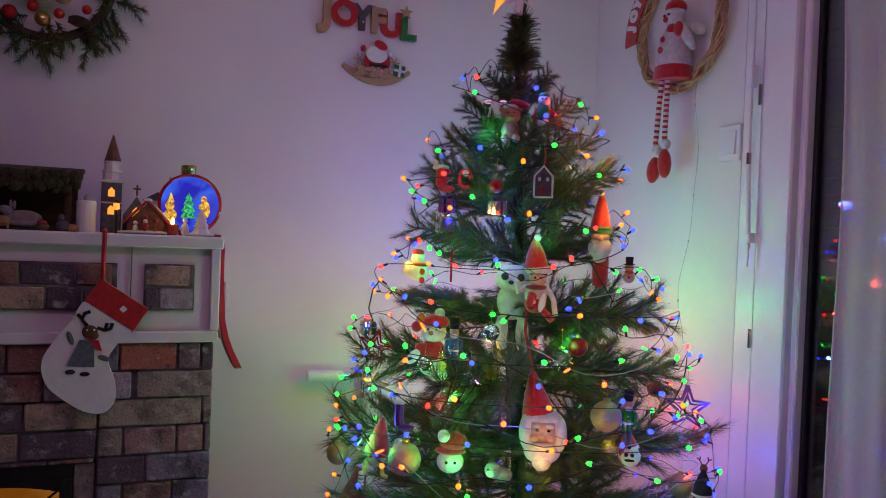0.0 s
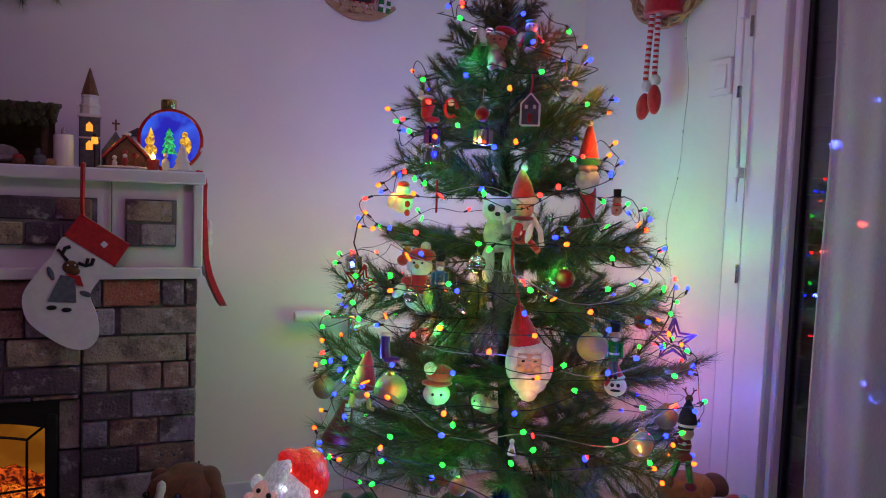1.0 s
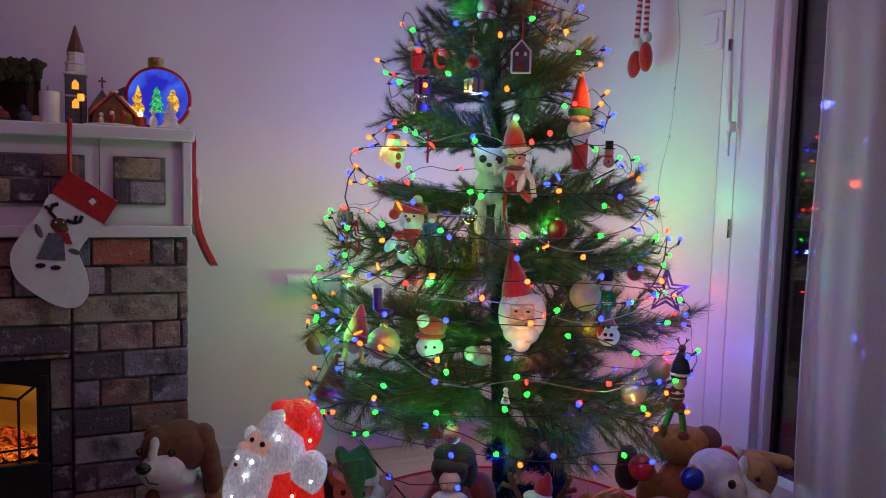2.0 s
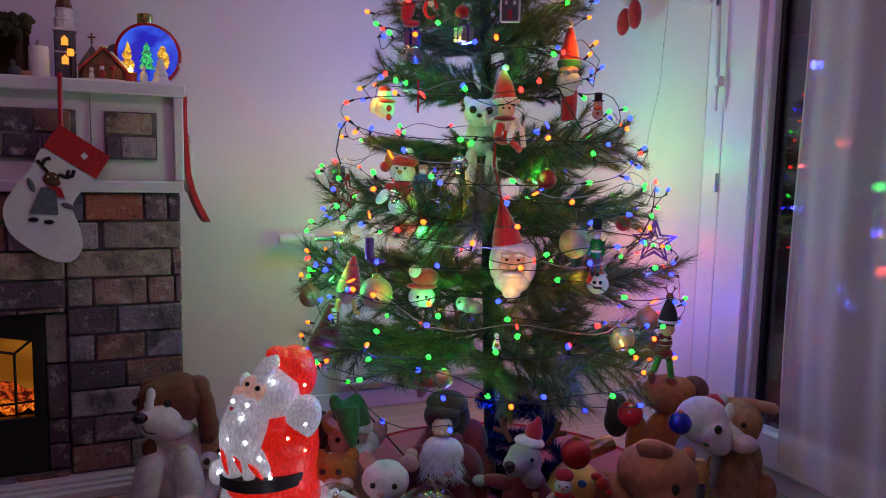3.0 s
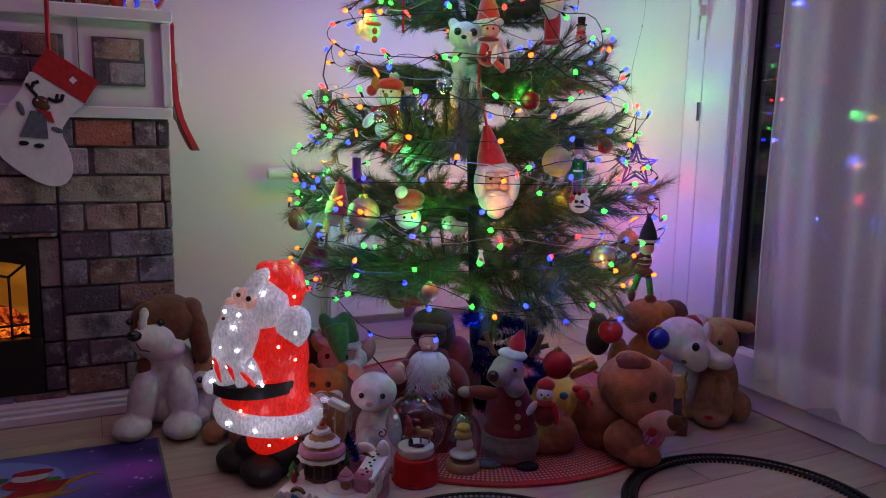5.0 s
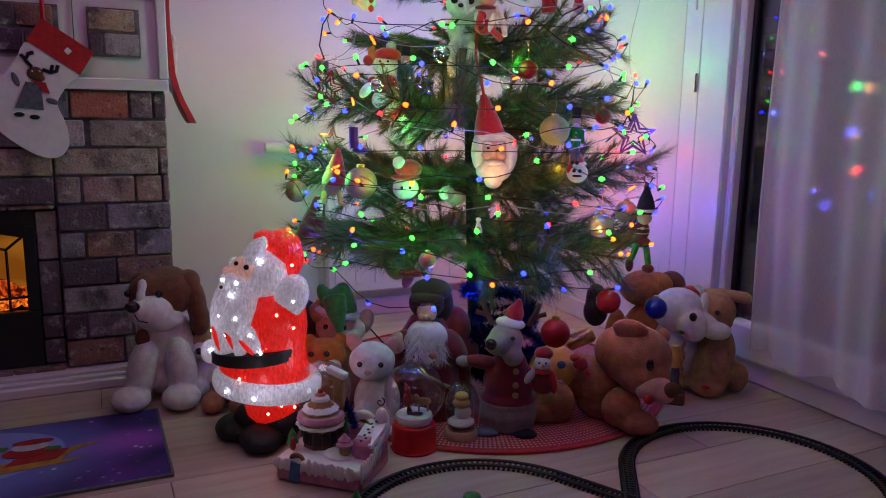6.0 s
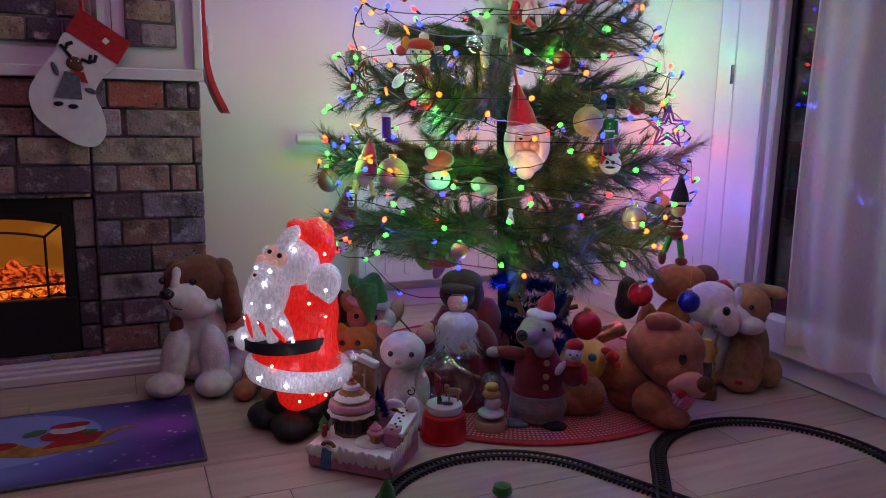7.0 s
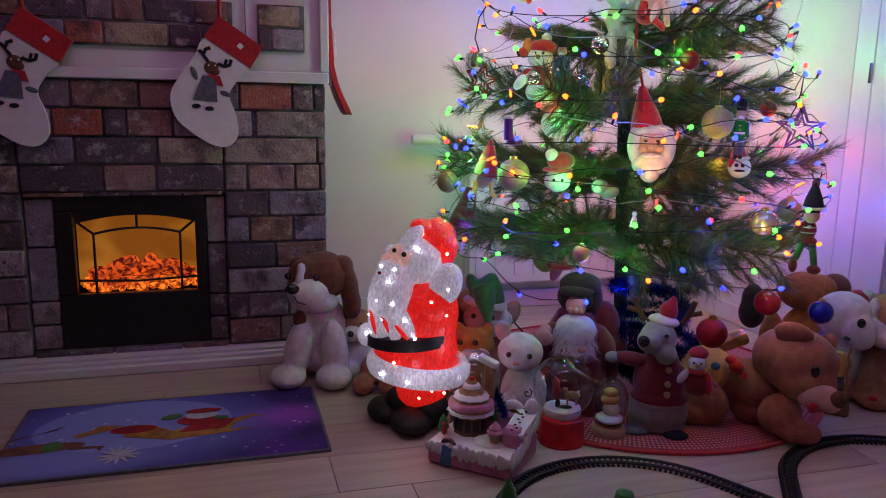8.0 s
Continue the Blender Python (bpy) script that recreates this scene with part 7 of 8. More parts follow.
for leg, x0, x1, z1 in ((0, 0.0, -0.006, -0.41), (1, -0.035, -0.055, -0.43)):
    for k in range(24):
        u0, u1 = k / 24, (k + 1) / 24
        sd.mi = k % 2
        sd.tube([(x0 + (x1 - x0) * u0, -0.045, -0.15 + (z1 + 0.15) * u0), (x0 + (x1 - x0) * u1, -0.045, -0.15 + (z1 + 0.15) * u1)], 0.0135, 10)
sd.mi = 2
sd.ell((-0.032, -0.052, 0.093), 0.006, nu=8, nv=6).ell((-0.004, -0.056, 0.095), 0.006, nu=8, nv=6)
sd.mi = 0
sd.ell((0.0, -0.012, 0.108), (0.058, 0.052, 0.016))
single("snowman_doll", sd, [FURWHITE, FELTRED, EYE], pose(XR - 0.075, 2.42, 2.135, 0, 0, -70) @ Matrix.Diagonal((0.78, 0.78, 0.95, 1)), "white snowman doll with striped legs hanging in the wicker ring", "doll")
wire = thing("fairy_light_wire", Matrix(), "thin silver fairy light wire hanging down the wall", "light string")
wp = [(XR - 0.03 - 0.01 * math.sin(k * 0.9), 2.30 + 0.022 * math.sin(k * 0.55) + 0.004 * k, 2.05 - k * 0.058) for k in range(20)] + [(1.9, 2.25, 0.92), (1.72, 2.1, 0.93)]
part("wire", Shape().tube(wp, 0.0013, 5), CHROME, wire)
for k in (3, 9, 12, 16):
    part("bulb", Shape().ell(wp[k], (0.003, 0.003, 0.006), nu=8, nv=6), WIRECLEAR, wire)
# cable by the fireplace
single("cable", Shape().tube([(0.31, 2.62, 0.34), (0.316, 2.6, 0.25), (0.312, 2.61, 0.12), (0.325, 2.58, 0.02), (0.42, 2.6, 0.006), (0.7, 2.7, 0.005)], 0.003, 6), BLACK, Matrix(), "thin black cable hanging beside the fireplace", "cable")
single("cable", Shape().tube([(0.86, 2.5, 0.25), (0.9, 2.42, 0.18), (1.0, 2.3, 0.05), (1.1, 2.25, 0.012)], 0.003, 6), BLACK, Matrix(), "black garland cable running down behind the toys", "cable")

# ---- ornaments on the tree ----


def bauble(x, y, z, r, material, label, hang=0.05):
    ob = thing("bauble", face(x, y, z), label, "bauble", "baubles on the tree")
    part("ball", Shape().ell((0, 0, 0), r, nu=28, nv=18), material, ob)
    part("cap", Shape().lathe([(r * 0.24, r * 0.93), (r * 0.26, r * 0.96), (r * 0.25, r * 1.16), (r * 0.1, r * 1.18)], n=14), GOLD, ob, "small gilt cap")
    part("loop", Shape().tube([(0, 0, r * 1.15), (0.002, 0, r * 1.15 + hang / 2), (0, 0.004, r * 1.15 + hang)], 0.0008, 4), GOLD, ob)
    return ob


bauble(1.18, 1.835, 1.556, 0.026, GLASS, "clear glass bauble hanging near the tree top").children[0].visible_shadow = False
bauble(0.966, 1.905, 1.476, 0.019, REDGLITTER, "small dark red glass bauble")
bauble(0.978, 1.926, 1.067, 0.026, SILVER, "shiny silver mirror bauble")
bauble(0.80, 1.97, 0.975, 0.02, SILVER, "small silver bauble behind the stuffed snowman")
bauble(0.932, 2.10, 0.845, 0.044, FELTWHITE, "white frosted ball shining green beside a green lamp")
bauble(1.23, 1.87, 1.03, 0.028, REDGLITTER, "red and white glass bauble")
bauble(1.17, 1.86, 0.995, 0.032, GLASS, "clear glass bauble with silver wire").children[0].visible_shadow = False
bauble(1.249, 1.745, 0.858, 0.042, GOLDGLITTER, "gold glitter bauble on an outer branch")
bauble(0.773, 2.030, 0.696, 0.047, GOLDGLITTER, "large gold glitter bauble low on the tree")
bauble(0.643, 2.272, 0.652, 0.034, GOLDGLITTER, "dull gold bauble on the outermost branch")
bauble(1.397, 1.706, 0.585, 0.039, PEARL, "pearly iridescent bauble on a low branch")
bauble(1.617, 1.868, 0.597, 0.037, GOLDGLITTER, "gold glitter bauble beside the pearly one")
bauble(0.862, 1.745, 0.512, 0.023, GOLDGLITTER, "small gold bauble low on the tree")
bauble(1.206, 1.635, 0.302, 0.041, REDGLITTER, "red glitter bauble hanging under the lowest branches", 0.09)
bauble(1.483, 1.763, 0.338, 0.038, REDGLOSS, "glossy red bauble hanging over the toys", 0.08)
bauble(1.584, 1.662, 0.330, 0.034, BLUEGLOSS, "glossy blue bauble hanging over the toys", 0.1)
bauble(0.662, 2.10, 0.30, 0.034, GOLDGLITTER, "gold glitter bauble beside the dark plush bear", 0.1)
bauble(1.50, 1.86, 0.90, 0.024, REDGLITTER, "dark violet red bauble under a branch")


def star_frame(x, y, z, r, material, label, tilt=0):
    ob = thing("star_ornament", face(x, y, z) @ pose(0, 0, 0, 0, tilt, 0), label, "star", "stars on the tree")
    for q in (1.0, 0.55):
        pts = [(q * (r if k % 2 == 0 else r * 0.42) * math.sin(k * math.pi / 5), 0, q * (r if k % 2 == 0 else r * 0.42) * math.cos(k * math.pi / 5)) for k in range(10)]
        part("frame", Shape().tube(pts + pts[:1], r * (0.085 if q == 1 else 0.06), 4), material, ob)
    for k in range(0, 10, 2):
        a = k * math.pi / 5
        part("spoke", Shape().tube([(r * math.sin(a), 0, r * math.cos(a)), (0.5 * r * math.sin(a), 0, 0.5 * r * math.cos(a))], r * 0.05, 4), material, ob)
    part("loop", Shape().tube([(0, 0, r), (0, 0, r + 0.05)], 0.0008, 4), GOLD, ob)
    return ob


PURPLE = mat("violet_glitter", (0.12, 0.04, 0.3), 0.4, scale=300, bump=0.5, metal=0.4)
star_frame(0.757, 2.30, 0.975, 0.056, REDGLITTER, "open red glitter star on the outer branch", 14)
star_frame(1.616, 1.852, 0.84, 0.068, PURPLE, "open violet glitter star on a hanging wire")
star_frame(0.839, 2.54, 0.80, 0.05, GOLD, "open gold wire star", 10)
star_frame(0.871, 1.80, 0.969, 0.028, SILVER, "small silver glitter star ornament", -8)
ts = star_frame(1.135, 2.12, 2.115, 0.075, CERAMIC, "pale plastic star tree topper with an amber tip", 8)
part("tip_glow", Shape().lathe([(0.016, 0), (0.006, 0.035), (0.0, 0.06)], (-0.06, 0, -0.04), (0, 195, 0), 8), LEDWARM, ts, "amber lit point")
part("socket", Shape().lathe([(0.014, -0.1), (0.012, -0.03), (0.006, 0.0)], n=12), CERAMIC, ts)


def parcel(x, y, z, s, material, band, label, turn=20):
    ob = thing("gift_ornament", face(x, y, z, turn), label, "ornament")
    part("box", Shape().box((0, 0, 0), (s, s, s), 0.002), material, ob)
    part("band", Shape().box((0, 0, 0), (s * 0.2, s * 1.03, s * 1.03), 0.001).box((0, 0, 0), (s * 1.03, s * 0.2, s * 1.03), 0.001), band, ob)
    part("bow", Shape().ell((s * 0.2, 0, s * 0.6), (s * 0.22, s * 0.1, s * 0.12), (0, -25, 0)).ell((-s * 0.2, 0, s * 0.6), (s * 0.22, s * 0.1, s * 0.12), (0, 25, 0)), band, ob)
    return ob


parcel(0.733, 2.30, 1.036, 0.042, SILVER, GOLD, "small shiny silver gift box ornament")
parcel(0.871, 2.034, 1.365, 0.045, SILVER, CHROME, "silver foil gift box ornament")
parcel(0.88, 2.05, 1.42, 0.04, PURPLE, BLUEGLOSS, "violet foil gift ornament", -15)
parcel(0.965, 1.89, 1.413, 0.04, CHROME, PURPLE, "faceted crystal cube ornament", 35)


def doll(name, m, label, rows, category="doll"):
    s = Shape()
    mats = []
    for material, forms in rows:
        s.mi = len(mats)
        mats.append(material)
        for f in forms:
            if f[0] == "cone":
                s.lathe(f[1], f[2], f[3] if len(f) > 3 else (0, 0, 0), 16)
            elif f[0] == "tube":
                s.tube(f[1], f[2], 8)
            else:
                s.ell(f[0], f[1], f[2] if len(f) > 2 else (0, 0, 0), 16, 10)
    return single(name, s, mats, m @ pose(0, 0.035, 0) @ Matrix.Scale(0.85, 4), label, category)


# long-capped gnome
doll("gnome_doll", face(1.310, 1.898, 1.328) @ Matrix.Scale(1.1, 4), "slim red felt gnome with white beard on the tree", [
    (FELTRED, [("cone", [(0.036, 0.035), (0.026, 0.09), (0.013, 0.14), (0.004, 0.165)], (0, 0, 0)), ("cone", [(0.024, -0.135), (0.026, -0.06), (0.02, 0.0)], (0.004, 0, 0))]),
    (FURWHITE, [((0, -0.012, -0.012), (0.038, 0.026, 0.036)), ((-0.002, -0.01, 0.165), 0.012), ((0.0, -0.014, -0.04), (0.022, 0.018, 0.026))]),
    (SKIN, [((0, -0.035, 0.016), (0.009, 0.009, 0.009)), ((0, -0.018, 0.022), (0.03, 0.02, 0.015))]), (FELTGREEN, [("cone", [(0.037, 0.032), (0.038, 0.05), (0.034, 0.054)], (0, 0, 0))])])
# elf with scarf
doll("elf_doll", face(1.088, 1.874, 1.183) @ Matrix.Scale(1.08, 4), "elf doll with red cap and striped scarf seated on a branch", [
    (FELTRED, [("cone", [(0.038, 0.075), (0.028, 0.12), (0.012, 0.155), (0.003, 0.168)], (0.004, 0, 0), (0, -4, 0)), ((0.0, 0, -0.035), (0.034, 0.028, 0.03)), ("tube", [(-0.01, -0.03, 0.0), (-0.02, -0.035, -0.04)], 0.012), ("tube", [(0.02, -0.02, -0.05), (0.05, -0.05, -0.08)], 0.01)]),
    (FURWHITE, [((0.004, -0.002, 0.07), (0.043, 0.04, 0.017)), ((0.0, 0, 0.17), 0.011), ((0.0, 0, -0.005), (0.036, 0.026, 0.04)), ("tube", [(0.03, 0, 0.02), (0.055, -0.01, -0.02), (0.062, -0.015, -0.07)], 0.0085), ("tube", [(-0.03, 0, 0.015), (-0.055, -0.02, 0.0), (-0.06, -0.03, 0.035)], 0.0085)]),
    (SKIN, [((0.006, -0.012, 0.043), (0.027, 0.025, 0.026))]), (FELTBLACK, [((0.006, -0.008, 0.058), (0.028, 0.025, 0.013)), ((-0.004, -0.036, 0.046), 0.0035), ((0.014, -0.036, 0.046), 0.0035)]),
    (CLOTHRED, [((0.0, -0.008, 0.016), (0.034, 0.03, 0.009)), ((-0.008, -0.03, -0.012), (0.011, 0.006, 0.012)), ((-0.012, -0.032, -0.045), (0.011, 0.006, 0.01))]), (FELTWHITE, [((-0.01, -0.031, -0.028), (0.011, 0.006, 0.008)), ((0.02, -0.03, -0.03), (0.01, 0.01, 0.03), (0, 12, 0))])])
# white bear hanging
pb = soft_toy("plush_polar_bear", face(1.075, 1.990, 1.188) @ Matrix.Scale(0.92, 4), "white plush bear with dark eyes sitting in the branches", [
    ("body", FURWHITE, [((0.0, 0.02, -0.045), (0.05, 0.04, 0.06)), ((-0.03, -0.005, -0.13), (0.022, 0.022, 0.05)), ((0.035, -0.005, -0.14), (0.022, 0.022, 0.055)), ((-0.028, -0.01, -0.175), (0.02, 0.022, 0.024)), ((0.038, -0.01, -0.185), (0.02, 0.022, 0.024))]),
    ("head", FURWHITE, [((0, 0, 0.03), (0.056, 0.045, 0.045)), ((-0.042, 0.0, 0.068), (0.018, 0.012, 0.018)), ((0.04, 0.0, 0.068), (0.018, 0.012, 0.018)), ((-0.004, -0.035, 0.012), (0.024, 0.016, 0.018))])])
eyes(pb, [(-0.026, -0.042, 0.038), (0.024, -0.042, 0.036)], 0.0125)
part("nose", Shape().ell((-0.006, -0.05, 0.02), (0.009, 0.006, 0.007), nu=10, nv=6), EYE, pb)
# stuffed snowman in red
doll("snowman_doll", face(0.878, 2.107, 1.009) @ Matrix.Scale(1.1, 4), "stuffed snowman in red cap and vest among the branches", [
    (FURWHITE, [((0, 0, 0.035), (0.042, 0.036, 0.036)), ((0, 0, -0.075), (0.045, 0.036, 0.035)), ((-0.062, -0.02, -0.045), (0.016, 0.014, 0.03), (0, 40, 0)), ((0.02, 0.0, -0.105), (0.03, 0.025, 0.025)), ((0.018, 0, 0.095), 0.017)]),
    (FELTRED, [((0.006, 0, 0.068), (0.045, 0.038, 0.024)), ((0, 0, -0.03), (0.042, 0.034, 0.042)), ((-0.036, -0.01, -0.022), (0.024, 0.018, 0.02), (0, 40, 0)), ((-0.055, 0.0, 0.05), 0.018)]),
    (FURORANGE, [("cone", [(0.008, 0), (0.0, 0.03)], (-0.008, -0.032, 0.034), (80, 0, -20)), ((-0.042, 0, 0.068), (0.016, 0.014, 0.028))]), (EYE, [((-0.018, -0.033, 0.046), 0.004), ((0.008, -0.036, 0.046), 0.004)]), (CLOTHYELLOW, [((0.03, -0.03, -0.06), (0.016, 0.01, 0.03))])])
sgo = bauble(0.905, 2.05, 0.99, 0.03, GLASS, "clear glass ball ornament before the snowman")
sgo.children[0].visible_shadow = False


def nutcracker(x, y, z, coat, h, label):
    k = h / 0.16
    return doll("nutcracker_doll", face(x, y, z), label, [
        (FELTBLACK, [("cone", [(0.013 * k, 0.055 * k), (0.014 * k, 0.085 * k), (0.012 * k, 0.088 * k)], (0, 0, 0)), ((-0.007 * k, -0.008 * k, -0.078 * k), (0.006 * k, 0.01 * k, 0.006 * k)), ((0.007 * k, -0.008 * k, -0.078 * k), (0.006 * k, 0.01 * k, 0.006 * k))]),
        (SKIN, [("cone", [(0.012 * k, 0.03 * k), (0.013 * k, 0.045 * k), (0.011 * k, 0.056 * k)], (0, 0, 0))]), (FELTWHITE, [((0, -0.01 * k, 0.034 * k), (0.009 * k, 0.006 * k, 0.008 * k)), ("cone", [(0.0155 * k, -0.012 * k), (0.0155 * k, -0.006 * k)], (0, 0, 0))]),
        (coat, [("cone", [(0.014 * k, -0.03 * k), (0.015 * k, 0.0), (0.016 * k, 0.026 * k), (0.008 * k, 0.03 * k)], (0, 0, 0)), ("tube", [(-0.019 * k, 0, 0.022 * k), (-0.021 * k, 0, -0.02 * k)], 0.006 * k), ("tube", [(0.019 * k, 0, 0.022 * k), (0.021 * k, 0, -0.02 * k)], 0.006 * k)]),
        (CERSLATE, [("tube", [(-0.007 * k, 0, -0.03 * k), (-0.007 * k, 0, -0.078 * k)], 0.0065 * k), ("tube", [(0.007 * k, 0, -0.03 * k), (0.007 * k, 0, -0.078 * k)], 0.0065 * k)]), (GOLD, [((0, -0.015 * k, 0.012 * k), 0.0025 * k), ((0, -0.015 * k, 0.0), 0.0025 * k)])])


nutcracker(0.899, 2.000, 1.010, CERBLUE, 0.185, "blue coated wooden nutcracker hanging on the tree")
nutcracker(1.315, 1.735, 0.84, GREENGLOSS, 0.18, "green coated wooden nutcracker hanging on the tree")
# bearded head with a long red cap
hd = doll("bearded_head_ornament", face(1.108, 1.839, 0.789) @ Matrix.Scale(1.05, 4), "large bearded head ornament with a long red felt cap", [
    (FELTRED, [("cone", [(0.052, 0.055), (0.042, 0.1), (0.024, 0.15), (0.01, 0.19)], (-0.006, 0.01, 0), (0, -10, 0))]),
    (FURWHITE, [((-0.002, 0.0, 0.05), (0.062, 0.05, 0.022)), ((-0.048, -0.01, 0.005), (0.026, 0.034, 0.06)), ((0.05, -0.01, 0.0), (0.026, 0.034, 0.06)), ((0, -0.015, -0.055), (0.058, 0.04, 0.04)), ((0.0, -0.03, -0.085), (0.03, 0.025, 0.028)), ((0, -0.052, -0.028), (0.03, 0.012, 0.009)), ((-0.02, -0.05, 0.032), (0.014, 0.008, 0.006)), ((0.022, -0.05, 0.032), (0.014, 0.008, 0.006))]),
    (SKIN, [((0, -0.02, 0.012), (0.048, 0.034, 0.044)), ((0, -0.056, 0.0), (0.011, 0.012, 0.011)), ((-0.026, -0.045, -0.006), (0.014, 0.012, 0.012)), ((0.026, -0.045, -0.006), (0.014, 0.012, 0.012))]), (EYE, [((-0.018, -0.05, 0.018), (0.006, 0.004, 0.004)), ((0.018, -0.05, 0.018), (0.006, 0.004, 0.004))])])
single("ribbon", Shape().tube([(1.097, 1.94, 1.13), (1.09, 1.93, 1.07), (1.092, 1.88, 0.96), (1.088, 1.862, 0.89)], 0.0042, 6), RIBBON, Matrix(), "red satin ribbon holding the bearded head", "ribbon")
# girl elf with striped legs
doll("elf_doll", face(0.699, 2.100, 0.657) @ Matrix.Scale(1.08, 4), "girl elf doll in dark red with striped sleeves on the tree", [
    (FELTRED, [("cone", [(0.04, 0.03), (0.036, 0.06), (0.018, 0.12), (0.004, 0.15)], (0.01, 0, 0), (0, 8, 0))]), (CLOTHRED, [("cone", [(0.05, -0.16), (0.055, -0.15), (0.028, -0.06), (0.018, -0.01)], (-0.03, 0, 0), (0, 12, 0))]),
    (SKIN, [((0.008, -0.008, 0.016), (0.025, 0.024, 0.024))]), (CLOTHYELLOW, [("tube", [(-0.015, -0.01, 0.01), (-0.025, -0.02, -0.03)], 0.01), ("tube", [(0.03, -0.015, 0.01), (0.035, -0.025, -0.03), (0.05, -0.03, -0.035)], 0.007)]),
    (FELTWHITE, [("tube", [(-0.03, -0.02, -0.02), (-0.035, -0.035, -0.075)], 0.01), ("tube", [(-0.05, -0.01, -0.16), (-0.06, -0.012, -0.23)], 0.009)]),
    (FELTBLACK, [((-0.031 - 0.0012 * k, -0.023 - 0.003 * k, -0.03 - 0.011 * k), (0.0112, 0.0112, 0.003)) for k in range(5)] + [((-0.051 - 0.0012 * k, -0.01, -0.17 - 0.012 * k), (0.0104, 0.0104, 0.003)) for k in range(5)])])
# elf with dark cap
doll("elf_doll", face(1.539, 1.696, 0.577), "elf doll in dark cap and striped shirt on the outer branch", [
    (FELTBLACK, [("cone", [(0.034, 0.055), (0.026, 0.09), (0.012, 0.125), (0.004, 0.14)], (0.01, 0, 0)), ((0.006, -0.008, 0.044), (0.027, 0.026, 0.012)), ("cone", [(0.022, -0.03), (0.022, -0.02), (0.02, 0.0)], (0, 0, 0))]), (FURWHITE, [((0.01, -0.002, 0.055), (0.036, 0.034, 0.011)), ((0.004, -0.022, -0.008), (0.008, 0.005, 0.006))]),
    (SKIN, [((0.008, -0.014, 0.028), (0.025, 0.024, 0.024))]), (CLOTHRED, [((0, 0, -0.02), (0.028, 0.024, 0.036)), ("tube", [(-0.02, -0.01, 0.0), (-0.045, -0.02, -0.045)], 0.011), ((0.0, 0, -0.06), (0.034, 0.03, 0.02)), ((-0.035, -0.03, -0.14), (0.014, 0.02, 0.026)), ((0.03, -0.03, -0.15), (0.022, 0.02, 0.016))]),
    (FELTWHITE, [((0, 0, -0.01), (0.0285, 0.0245, 0.004)), ((0, 0, -0.028), (0.0285, 0.0245, 0.004))]), (FELTGREEN, [("tube", [(-0.012, -0.02, -0.065), (-0.03, -0.03, -0.12)], 0.011), ("tube", [(0.018, -0.02, -0.065), (0.03, -0.03, -0.135)], 0.011)])])
doll("reindeer_ornament", face(1.563, 1.709, 0.691), "small brown reindeer head ornament over the dark cap", [(FELTBROWN, [((0, 0, 0), (0.013, 0.011, 0.015)), ("tube", [(-0.006, 0, 0.012), (-0.016, 0, 0.03), (-0.024, 0, 0.034)], 0.0022), ("tube", [(0.006, 0, 0.012), (0.016, 0, 0.03), (0.024, 0, 0.034)], 0.0022), ("tube", [(-0.014, 0, 0.026), (-0.012, 0, 0.04)], 0.002), ("tube", [(0.014, 0, 0.026), (0.012, 0, 0.04)], 0.002)]), (REDGLOSS, [((0, -0.012, -0.004), 0.005)])], "ornament")
# hat on a white toy
doll("capped_doll", face(0.900, 1.995, 0.710) @ Matrix.Scale(1.1, 4), "white stuffed toy in a red cap with pompom", [(FELTRED, [((0.008, 0, 0.028), (0.044, 0.038, 0.03)), ((0.0, 0, 0.0), (0.048, 0.04, 0.012))]), (FURWHITE, [((-0.022, -0.02, 0.048), 0.02), ((0.0, 0.0, -0.035), (0.042, 0.036, 0.036))]), (EYE, [((-0.012, -0.034, -0.03), 0.005), ((0.014, -0.034, -0.03), 0.005)])])
doll("boot_ornament", face(0.735, 1.98, 0.82) @ Matrix.Scale(0.8, 4), "violet felt boot ornament", [(PURPLE, [("tube", [(0, 0, 0.06), (0, 0, 0.0), (0.004, 0, -0.03)], [0.018, 0.02, 0.022]), ((0.028, -0.005, -0.04), (0.036, 0.018, 0.014))]), (FURWHITE, [((0, 0, 0.062), (0.022, 0.02, 0.01))])], "ornament")
doll("boot_ornament", face(0.886, 2.095, 1.505), "red and white felt boot ornament near the top", [(FELTRED, [("cone", [(0.016, -0.03), (0.022, 0.0), (0.026, 0.035)], (-0.006, 0, 0), (0, 10, 0)), ((0.01, 0, -0.035), (0.03, 0.015, 0.012))]), (FURWHITE, [((-0.012, 0, 0.04), (0.03, 0.024, 0.01)), ((-0.03, 0, 0.055), 0.011)])], "ornament")
doll("candy_snowman_doll", face(0.815, 2.095, 1.225), "white snowman ornament with red striped scarf", [(FURWHITE, [((0, 0, 0), (0.035, 0.03, 0.034)), ((0.0, 0, 0.045), (0.024, 0.022, 0.022)), ((-0.036, 0, 0.01), (0.016, 0.014, 0.028), (0, 20, 0))]), (FELTRED, [((0.01, -0.01, 0.024), (0.03, 0.024, 0.009)), ((0.015, -0.026, 0.0), (0.01, 0.006, 0.012)), ((0.015, -0.028, -0.03), (0.01, 0.006, 0.012)), ((0.0, 0, 0.066), (0.022, 0.02, 0.012))])])
